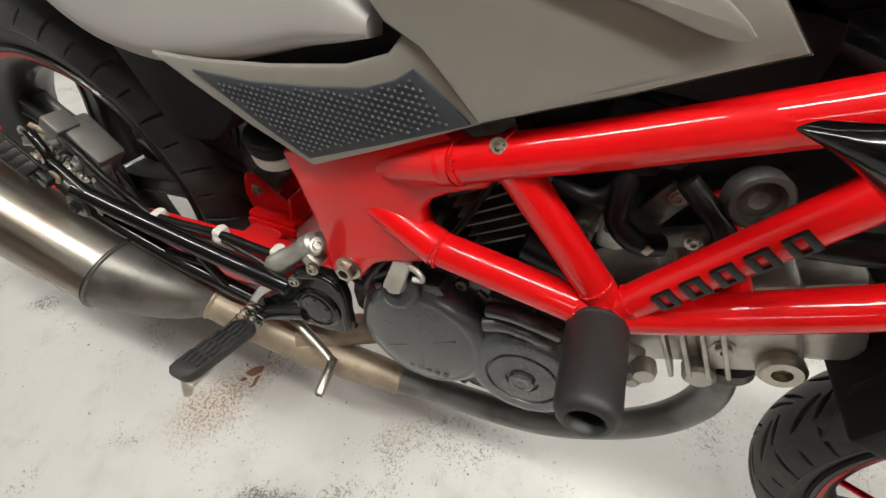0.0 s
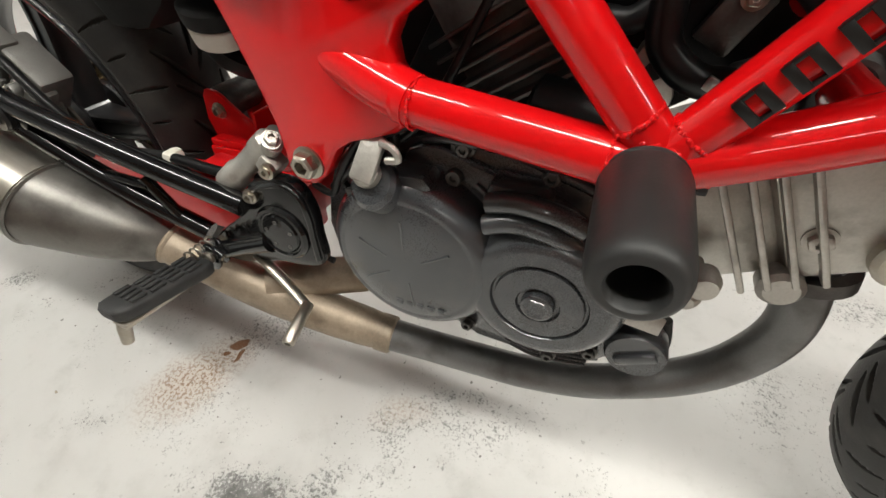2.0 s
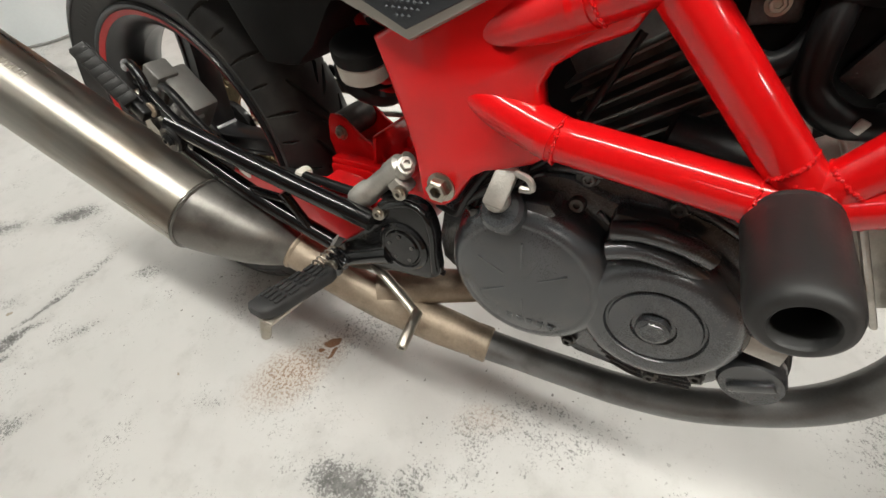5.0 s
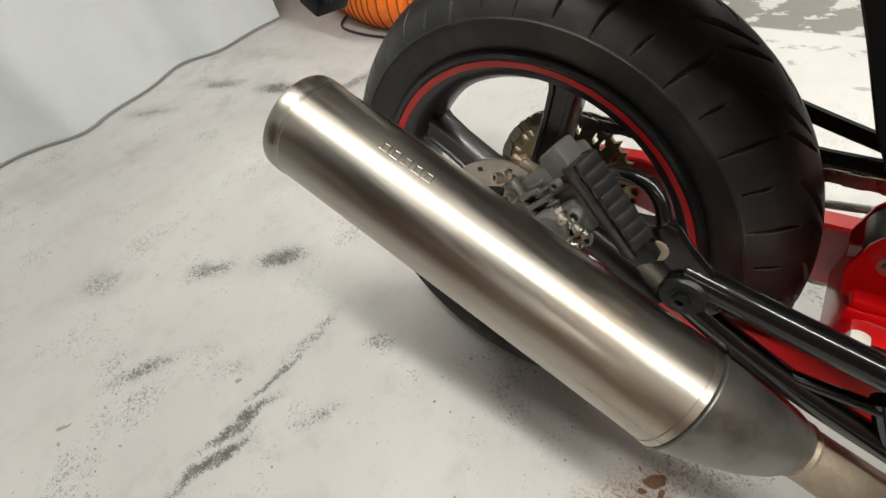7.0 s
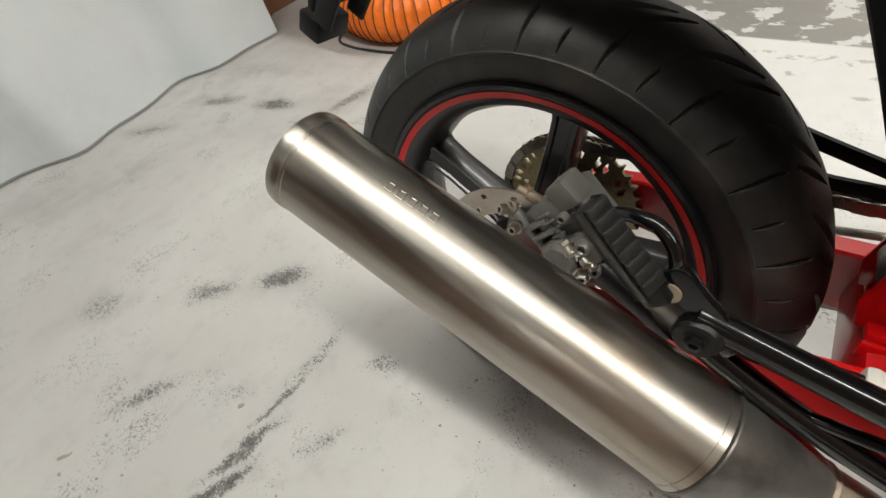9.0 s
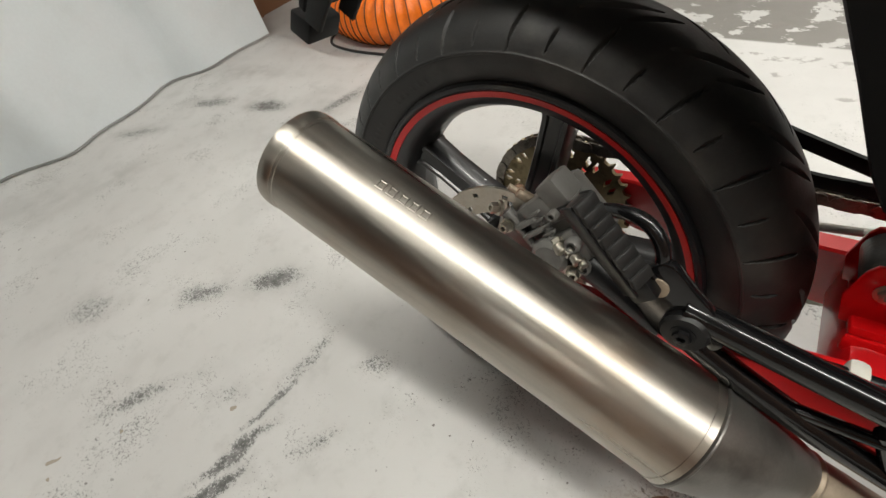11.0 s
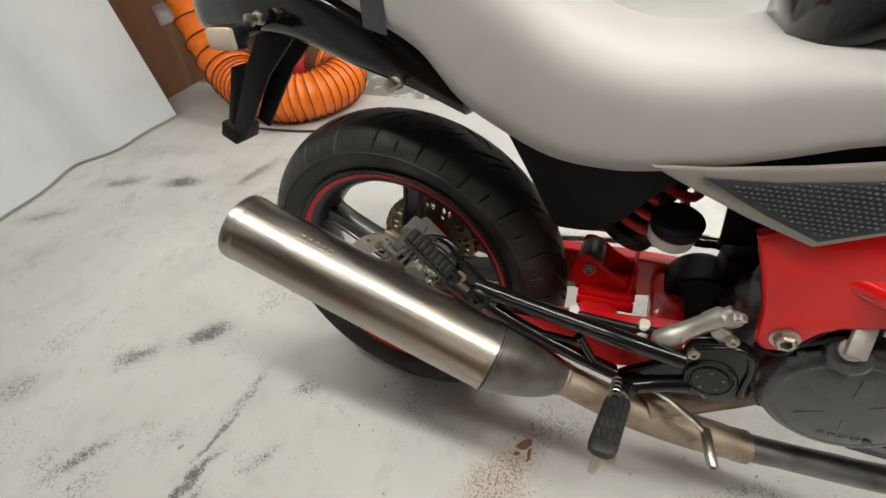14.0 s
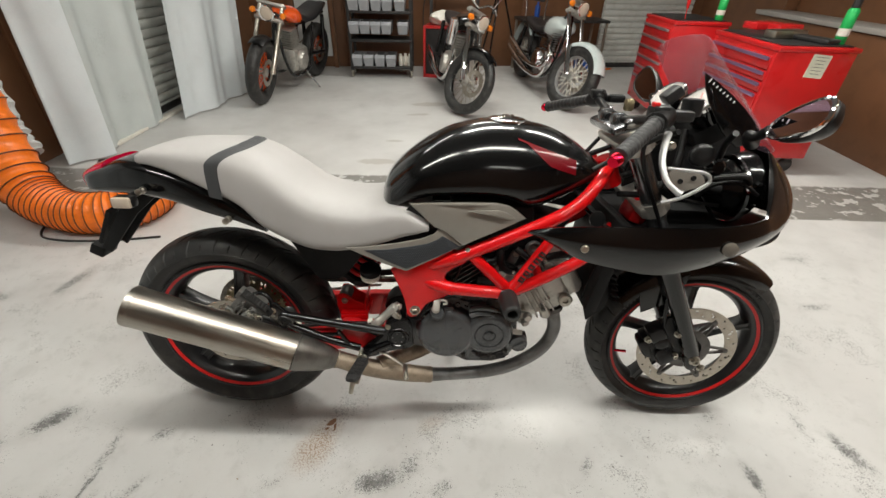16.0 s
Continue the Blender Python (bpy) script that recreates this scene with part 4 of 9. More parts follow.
for y in (-0.038, 0.022):
    part("bracket_cheek", plate(B(), rounded([(0.326, 0.432), (0.330, 0.376), (0.415, 0.380), (0.413, 0.400), (0.378, 0.420), (0.355, 0.438), (0.338, 0.442)], 2), y, y + 0.005, 0.0012), RED, swing)
part("bracket_riser", box(B(), (0.410, -0.010, 0.408), (0.006, 0.080, 0.048), 0.002, (0, 4, 0)), RED, swing)
part("bracket_lip", box(B(), (0.378, -0.056, 0.372), (0.084, 0.006, 0.018), 0.003, (0, -4, 0)), RED, swing)
bush = lathe(B(), [(0.011, -0.028), (0.018, -0.026), (0.020, -0.022), (0.020, 0.022), (0.018, 0.026), (0.011, 0.028)], (0.345, -0.006, 0.424), (0, 1, 0), 28)
part("shock_bush", bush, ALLOY_DARK, swing, "grey shock absorber bush")
hx = B()
hexbolt(hx, (0.347, -0.037, 0.418), (0, -1, 0), 0.0075, 0.007)
part("bolt", hx, STEEL, link)
for x, z in ((0.225, 0.362), (0.34, 0.376), (0.435, 0.381)):
    cl = B()
    sweep(cl, [(x, -0.115, z + 0.02), (x, -0.122, z + 0.008), (x, -0.115, z - 0.006), (x + 0.008, -0.106, z - 0.018)], 0.007, 8, 4, flat=0.45)
    box(cl, (x, -0.112, z + 0.012), (0.016, 0.022, 0.022), 0.006)
    part("hose_clip", cl, WHITE_PART, swing, "off-white plastic hose clip")
part("brake_hose", sweep(B(), [(0.055, -0.10, 0.45), (0.12, -0.12, 0.462), (0.165, -0.125, 0.43), (0.19, -0.118, 0.395), (0.225, -0.116, 0.377), (0.34, -0.116, 0.391), (0.44, -0.118, 0.396), (0.51, -0.13, 0.43)], 0.006, 10, 8), BLACK_SATIN, swing, "black rubber brake hose")
part("cable", sweep(B(), [(0.34, -0.118, 0.385), (0.42, -0.122, 0.372), (0.49, -0.13, 0.345), (0.56, -0.13, 0.33)], 0.0035, 8, 8), BLACK_SATIN, swing)
cg = B()
sweep(cg, [(0.225, 0.085, 0.488), (0.251, 0.085, 0.4805), (0.309, 0.085, 0.4655), (0.37, 0.085, 0.452), (0.45, 0.085, 0.455)], 0.0060, 10, 4, flat=1.4)
sweep(cg, [(0.225, 0.085, 0.446), (0.27, 0.085, 0.441), (0.31, 0.085, 0.441), (0.37, 0.085, 0.440), (0.50, 0.085, 0.455)], 0.0060, 10, 4, flat=1.4)
plate(cg, [(0.31, 0.448), (0.335, 0.434), (0.50, 0.455), (0.49, 0.468), (0.38, 0.450)], 0.080, 0.090, 0.002)
part("guard_rail", sweep(B(), [(0.25, 0.083, 0.384), (0.30, 0.083, 0.389), (0.36, 0.083, 0.399), (0.44, 0.083, 0.407)], 0.0065, 10, 4, flat=0.6), ALLOY, swing, "worn metal chain rail")
part("chain_guard", cg, BLACK_MATT, swing, "black plastic chain guard")
ax = B()
rod(ax, (0, -0.135, 0.314), (0, 0.135, 0.314), 0.011)
hexbolt(ax, (0, -0.13, 0.314), (0, -1, 0), 0.014, 0.014)
part("rear_axle", ax, STEEL, swing)

# rear caliper
cal = B()
box(cal, (0.078, -0.082, 0.424), (0.074, 0.046, 0.080), 0.007, (0, 43, 0))
box(cal, (0.066, -0.099, 0.446), (0.034, 0.030, 0.052), 0.006, (0, 43, 0))
box(cal, (0.096, -0.100, 0.408), (0.040, 0.034, 0.050), 0.008, (0, 43, 0))
sweep(cal, [(0.020, -0.106, 0.428), (0.038, -0.104, 0.412), (0.052, -0.100, 0.405)], 0.008, 12, 3)
lathe(cal, [(0.020, 0), (0.020, 0.012), (0.015, 0.016), (0.008, 0.016)], (0.083, -0.112, 0.402), (0, -1, 0), 24)
plate(cal, [(-0.02, 0.30), (0.02, 0.29), (0.10, 0.37), (0.10, 0.40), (0.06, 0.42), (0.00, 0.40)], -0.085, -0.075, 0.002)
rc = part("rear_caliper", cal, CAST_GREY, bike, "dirty grey rear brake caliper")
for q, r_ in (((0.104, -0.114, 0.424), 0.0085), ((0.080, -0.114, 0.452), 0.0055), ((0.118, -0.110, 0.398), 0.0090)):
    part("boss", lathe(B(), [(r_, 0), (r_, 0.008), (r_ * 0.75, 0.011), (r_ * 0.55, 0.011), (r_ * 0.5, 0.005)], q, (0, -1, 0.1), 20), CAST_GREY, rc)
part("pad_cover", box(B(), (0.074, -0.098, 0.470), (0.030, 0.034, 0.026), 0.004, (0, 40, 0)), CAST_GREY, rc)
part("pad_pin", lathe(B(), [(0.0045, 0), (0.0065, 0.001), (0.0065, 0.008), (0.0045, 0.010), (0.0045, 0.017)], (0.028, -0.094, 0.452), (0.55, -0.75, 0.3), 16), RUST, rc, "rust-brown pad pin")
for at_, r_, h_ in (((0.086, -0.117, 0.421), 0.0075, 0.006), ((0.089, -0.121, 0.419), 0.0060, 0.010), ((0.101, -0.119, 0.416), 0.0068, 0.007), ((0.108, -0.122, 0.4135), 0.0058, 0.009), ((0.115, -0.121, 0.4105), 0.0048, 0.008)):
    part("brake_fitting", lathe(B(), [(r_, 0), (r_, h_ * 0.85), (r_ * 0.8, h_), (r_ * 0.3, h_)], at_, (0.75, -0.55, -0.2), 6 if r_ > 0.0062 else 18), STEEL, rc)
for k in range(4):
    part("caliper_rib", box(B(), (0.058 + 0.0062 * k, -0.1155, 0.4440 - 0.0058 * k), (0.0026, 0.006, 0.016), 0.0008, (0, 43, 0)), CAST_GREY, rc)
ta = B()
sweep(ta, [(0.095, -0.100, 0.392), (0.125, -0.108, 0.392), (0.160, -0.118, 0.386), (0.205, -0.128, 0.372)], [0.013, 0.012, 0.011, 0.010], 14, 4, flat=1.5)
part("torque_arm", ta, BLACK_SATIN, rc, "black caliper torque arm")
for k in range(3):
    part("caliper_rib", box(B(), (0.050 + 0.0095 * k, -0.113, 0.428 - 0.009 * k), (0.0055, 0.012, 0.030), 0.0015, (0, 43, 0)), CAST_GREY, rc)
for f in (-1, 1):
    part("caliper_rib", box(B(), (0.0595 + 0.0098 * f, -0.111, 0.419 + 0.0115 * f), (0.028, 0.010, 0.005), 0.0015, (0, 43, 0)), CAST_GREY, rc)
for at_, ax_, r_ in (((0.016, -0.112, 0.434), (-0.5, -0.8, 0.3), 0.0065), ((0.030, -0.118, 0.420), (0, -1, 0.2), 0.006), ((0.108, -0.118, 0.392), (0.3, -1, 0), 0.007), ((0.075, -0.120, 0.385), (0, -1, 0), 0.006)):
    bb = B()
    hexbolt(bb, at_, ax_, r_, 0.012)
    part("bolt", bb, STEEL, rc)
part("bleed_nipple", lathe(B(), [(0.006, 0), (0.006, 0.016), (0.0035, 0.018), (0.0035, 0.028)], (0.046, -0.100, 0.448), (-0.75, -0.3, 0.5), 10), PIPE_TAN, rc)

# exhaust
MA, MB = Vector((-0.1502, -0.2273, 0.5065)), Vector((0.2441, -0.2073, 0.3564))
RA, RB = 0.0526, 0.0505
axis = (MB - MA).normalized()
long = (MB - MA).length


def shell(h, over=0.0):
    """The slightly tapering silencer's radius at h along it."""
    return (RA + (RB - RA) * h / long + over, h)


mu = part("muffler", lathe(B(), [(0.030, -0.006), (0.030, -0.002), (RA - 0.004, -0.002), (RA - 0.001, 0.001), shell(0.004), shell(0.016), shell(0.0165, -0.0005), shell(0.018, -0.0005), shell(0.0185), *[shell(long * k / 12) for k in range(1, 12)], shell(long - 0.012), (RB, long), (0.03, long)], MA, axis, 72), MUFFLER, bike, "brushed stainless steel silencer with warm brown blotches")
part("end_cap_ring", lathe(B(), [shell(-0.003, -0.004), shell(-0.002, 0.0002), shell(0.002, 0.0009), shell(0.011, 0.0009), shell(0.0125, 0.0002), shell(0.0125, -0.003)], MA, axis, 72, closed=True), MUFFLER, mu, "polished steel end band")
part("outlet", lathe(B(), [(0.024, 0.02), (0.024, -0.012), (0.021, -0.012), (0.021, 0.03)], MA, axis, 32, closed=True), CONE, mu)
part("seam_band", lathe(B(), [shell(long - 0.0055, -0.001), shell(long - 0.005, 0.0007), shell(long + 0.001, 0.0009), shell(long + 0.0015, -0.001)], MA, axis, 72, closed=True), MUFFLER, mu, "polished seam of the silencer")
part("weld_ring", lathe(B(), [(RB - 0.001, long + 0.0018), (RB + 0.0014, long + 0.003), (RB + 0.0016, long + 0.0045), (RB - 0.001, long + 0.0062)], MA, axis, 72, closed=True), CONE, mu)
side_up = Vector((0, -0.35, 0.94))
side_up = (side_up - axis * side_up.dot(axis)).normalized()
JOIN = Vector((0.340, -0.160, 0.297))
LINK = Vector((0.80, 0.13, -0.36)).normalized()
cone, rings = B(), []
for f, r in ((0.03, RB - 0.0004), (0.10, RB - 0.0008), (0.22, 0.0462), (0.38, 0.0425), (0.55, 0.0380), (0.72, 0.0332), (0.87, 0.0288), (0.96, 0.0264), (1.0, 0.0252)):
    g = f * f * (3 - 2 * f)
    q = MB + axis * 0.060 * f * (1 - f) + (JOIN - MB) * f
    d = axis.lerp(LINK, g).normalized()
    u = (side_up - d * side_up.dot(d)).normalized()
    w = d.cross(u)
    rings.append([q + (u * math.cos(a) + w * math.sin(a)) * r for a in (2 * math.pi * k / 56 for k in range(56))])
loft(cone, rings)
part("muffler_cone", cone, CONE, mu, "dark sooty tapered inlet of the silencer")
join = JOIN
collar = part("link_pipe", sweep(B(), [join - LINK * 0.006, join + LINK * 0.02, (0.412, -0.149, 0.264), (0.475, -0.138, 0.241), (0.540, -0.123, 0.220), (0.575, -0.115, 0.210), (0.602, -0.1095, 0.2038)], [0.0246, 0.0246, 0.0254, 0.0262, 0.0262, 0.0250, 0.0226], 28, 6), PIPE_TAN, bike, "heat-tanned exhaust link pipe")
part("weld_ring", lathe(B(), [(0.0240, -0.004), (0.0262, -0.002), (0.0268, 0.0), (0.0260, 0.002), (0.0240, 0.004)], join + LINK * 0.003, LINK, 36, closed=False), PIPE_TAN, collar)
head = part("exhaust_pipe", sweep(B(), [(0.592, -0.1115, 0.2050), (0.62, -0.1065, 0.2020), (0.66, -0.101, 0.200), (0.72, -0.097, 0.203), (0.785, -0.093, 0.209), (0.85, -0.086, 0.224), (0.908, -0.075, 0.249), (0.950, -0.065, 0.277), (0.975, -0.060, 0.315), (0.984, -0.059, 0.362), (0.974, -0.057, 0.410), (0.960, -0.052, 0.445)], [0.0215, 0.0205, 0.0195, 0.0195, 0.0195, 0.0195, 0.0195, 0.0195, 0.0198, 0.0198, 0.0198, 0.0198], 28, 6), PIPE, bike, "dull grey painted exhaust header pipe")
clampb = B()
lathe(clampb, [(0.0225, -0.011), (0.0245, -0.009), (0.0245, 0.009), (0.0225, 0.011)], (0.605, -0.109, 0.203), (0.97, 0.14, -0.12), 28)
part("clamp", clampb, PIPE_TAN, head, "dull tan steel clamp")
part("collector", sweep(B(), [(0.46, -0.135, 0.258), (0.52, -0.10, 0.262), (0.60, -0.06, 0.27), (0.66, -0.04, 0.31), (0.66, -0.03, 0.38)], [0.026, 0.024, 0.021, 0.020, 0.020], 20, 6), PIPE_TAN, head, "tan rear cylinder exhaust pipe")
part("header_flange", lathe(B(), [(0.031, 0.0), (0.031, 0.012), (0.022, 0.014), (0.022, 0.0)], (0.972, -0.056, 0.418), (-0.25, 0.1, 1), 24, closed=True), ALLOY_DARK, head)
# small pressed blocks on the silencer in place of its maker's mark
for k in range(5):
    out = Vector((0.30, -0.16, 0.925))
    out = (out - axis * out.dot(axis)).normalized()
    m = Matrix((axis, axis.cross(out), out)).transposed().to_4x4()
    m.translation = MA + axis * (0.107 + 0.0118 * k) + out * shell(0.107 + 0.0118 * k, 0.0)[0]
    bb = B()
    for q_ in (-0.0034, 0.0034):
        box(bb, (q_, 0, 0), (0.0020, 0.0092, 0.0016), 0.0005)
    for q_ in (-0.0043, 0.0043):
        box(bb, (0, q_ * 0.86, 0), (0.0086, 0.0018, 0.0016), 0.0005)
    spin(bb, m)
    part("raised_mark", bb, MUFFLER, mu)

# trellis frame
FY = -0.150


def mirrored(draw):
    bm = B()
    for s in (1, -1):
        draw(bm, s)
    return bm


def trellis(bm, s):
    y = s * FY
    sweep(bm, [(0.662, y, 0.621), (0.73, y, 0.652), (0.80, y, 0.684), (0.92, y * 0.98, 0.742), (0.985, y * 0.88, 0.785), (1.030, y * 0.66, 0.828), (1.058, y * 0.40, 0.850)], 0.0168, 20, 6)
    sweep(bm, [(0.655, y, 0.5365), (0.73, y * 1.015, 0.5325), (0.812, y * 1.03, 0.528)], 0.0165, 24, 4)
    sweep(bm, [(0.700, y * 0.98, 0.652), (0.816, y * 1.01, 0.540)], 0.0150, 24)
    sweep(bm, [(0.822, y * 1.02, 0.535), (0.925, y, 0.700)], 0.0145, 20)
    sweep(bm, [(0.815, y * 1.03, 0.528), (0.90, y * 0.98, 0.568), (1.02, y * 0.85, 0.632), (1.09, y * 0.55, 0.70)], 0.0160, 20, 4)
    lathe(bm, [(0.014, -0.016), (0.0190, -0.012), (0.0196, 0.002), (0.0186, 0.0075), (0.016, 0.009)], (0.816, y * 1.02, 0.529), (0, -s, 0), 32)


fr = mirrored(trellis)
rod(fr, (1.098, 0, 0.79), (1.066, 0, 0.865), 0.027, 24)
for x, z in ((0.62, 0.60), (0.90, 0.57)):
    rod(fr, (x, FY, z), (x, -FY, z), 0.013)
frame_part = part("trellis_frame", fr, RED, bike, "glossy red tubular trellis frame")


def pivot_plate(bm, s):
    out = [(0.506, 0.585), (0.516, 0.560), (0.529, 0.525), (0.540, 0.492), (0.544, 0.466), (0.5455, 0.450), (0.551, 0.441), (0.560, 0.4385), (0.572, 0.442), (0.583, 0.453), (0.590, 0.467), (0.599, 0.481), (0.611, 0.4905), (0.630, 0.498), (0.650, 0.507), (0.663, 0.518), (0.668, 0.532), (0.660, 0.543), (0.6515, 0.5545), (0.6485, 0.569), (0.655, 0.583), (0.672, 0.596), (0.700, 0.610), (0.71, 0.630), (0.66, 0.648), (0.58, 0.624)]
    y0, y1 = (-0.150, -0.128) if s > 0 else (0.128, 0.150)
    plate(bm, out, y0, y1, 0.005)
    sweep(bm, [(0.560, s * -0.1265, 0.560), (0.597, s * -0.1335, 0.550), (0.634, s * -0.1425, 0.5415), (0.668, s * -0.1510, 0.5355)], [0.014, 0.0170, 0.0178, 0.0176], 32, 8)
    sweep(bm, [(0.575, s * -0.1265, 0.583), (0.61, s * -0.1340, 0.599), (0.646, s * -0.1430, 0.614), (0.676, s * -0.1510, 0.6275)], [0.014, 0.0172, 0.0180, 0.0178], 32, 8)


for s in (1, -1):
    pp_ = B()
    pivot_plate(pp_, s)
    part("pivot_plate", pp_, RED, frame_part, "cast red swingarm pivot plate", 45)
for s in (-1, 1):
    pb = B()
    lathe(pb, [(0.0145, 0.0), (0.0145, 0.003), (0.0115, 0.0035)], (0.5690, s * 0.149, 0.4640), (0, s, 0), 24)
    lathe(pb, [(0.0115, 0.003), (0.0115, 0.011), (0.0095, 0.013), (0.0062, 0.013), (0.0062, 0.005)], (0.5690, s * 0.149, 0.4640), (0, s, 0), 6)
    part("pivot_bolt", pb, STEEL, frame_part, "zinc-plated hexagon pivot bolt")
for k, a in enumerate((0.25, 0.36, 0.47, 0.58, 0.69)):
    p0, p1 = Vector((0.822, FY * 1.02, 0.535)), Vector((0.925, FY, 0.700))
    d = (p1 - p0).normalized()
    q = p0.lerp(p1, a)
    out = Vector((0, -1, 0))
    out = (out - d * out.dot(d)).normalized()
    t = d.cross(out)
    m = Matrix((d, t, out)).transposed().to_4x4()
    m.translation = q + out * 0.0144
    bb = B()
    for off in (-0.0050, 0.0050):
        box(bb, (off, 0, 0), (0.0048, 0.0150, 0.0036), 0.0004)
    for off in (-0.0066, 0.0066):
        box(bb, (0, off, -0.0005), (0.0118, 0.0020, 0.0036), 0.0004)
    spin(bb, m)
    part("dark_bar", bb, BLACK_INK, frame_part, "black printed bars")

# crash bobbin
for s in (-1, 1):
    sl = lathe(B(), [(0.0215, 0.0), (0.0240, 0.0015), (0.0250, 0.004), (0.0250, 0.006), (0.0244, 0.0068), (0.0244, 0.0078), (0.0250, 0.0086), (0.0242, 0.045), (0.0234, 0.074), (0.0227, 0.081), (0.0206, 0.0865), (0.0175, 0.0888), (0.0140, 0.0890), (0.0126, 0.0872), (0.0120, 0.055), (0.004, 0.054)], (0.816, s * 0.163, 0.523), (0.03, s, 0.0), 40)
    part("crash_bobbin", sl, BOBBIN, frame_part, "black plastic crash protector with a hollow end")

# weld beads where the tubes meet
def bead_run(points, size, seed):
    """Overlapping uneven drops of weld metal."""
    bm, rnd = B(), random.Random(seed)
    for q in points:
        k = size * rnd.uniform(0.75, 1.2)
        got = bmesh.ops.create_icosphere(bm, subdivisions=2, radius=k)["verts"]
        bmesh.ops.transform(bm, matrix=Matrix.Translation(Vector(q) + Vector([rnd.uniform(-0.0005, 0.0005) for _ in range(3)])), verts=got)
    return bm


def seam_round(centre, along, radius, n):
    d = Vector(along).normalized()
    u = d.orthogonal().normalized()
    w = d.cross(u)
    return [Vector(centre) + (u * math.cos(a) + w * math.sin(a)) * radius for a in (2 * math.pi * k / n for k in range(n))]


for s in (-1, 1):
    y = FY * s
    part("weld_bead", bead_run(seam_round((0.669, y * 1.01, 0.5353), (0.15, 0, -0.009), 0.0166, 70), 0.0013, 3), RED, frame_part)
    part("weld_bead", bead_run(seam_round((0.677, y * 1.01, 0.6283), (0.14, 0, 0.064), 0.0168, 70), 0.0013, 4), RED, frame_part)
    part("weld_bead", bead_run(seam_round((0.802, y * 1.01, 0.5535), (0.116, 0, -0.112), 0.0140, 60), 0.0016, 5), RED, frame_part)
    part("weld_bead", bead_run(seam_round((0.832, y * 1.02, 0.5510), (0.103, 0, 0.165), 0.0134, 60), 0.0016, 6), RED, frame_part)
    part("weld_bead", bead_run(seam_round((0.793, y * 1.03, 0.5290), (0.15, 0, -0.008), 0.0156, 70), 0.0013, 7), RED, frame_part)
    part("weld_bead", bead_run(seam_round((0.842, y * 1.01, 0.5400), (0.085, 0, 0.040), 0.0151, 70), 0.0013, 8), RED, frame_part)
    part("weld_bead", bead_run([(0.808 + 0.0022 * k, y * (1.09 + 0.012 * math.sin(k)), 0.5455 + 0.0012 * math.cos(2 * k)) for k in range(9)], 0.0030, 9), RED, frame_part)

# sub-frame, footrest hanger
sub = B()
for s in (-1, 1):
    sweep(sub, [(0.60, s * 0.115, 0.615), (0.40, s * 0.10, 0.64), (0.15, s * 0.095, 0.70), (-0.10, s * 0.085, 0.775), (-0.20, s * 0.06, 0.80)], 0.011, 12, 4)
part("sub_frame", sub, FRAME_BLACK, bike, "black tubular rear sub-frame")


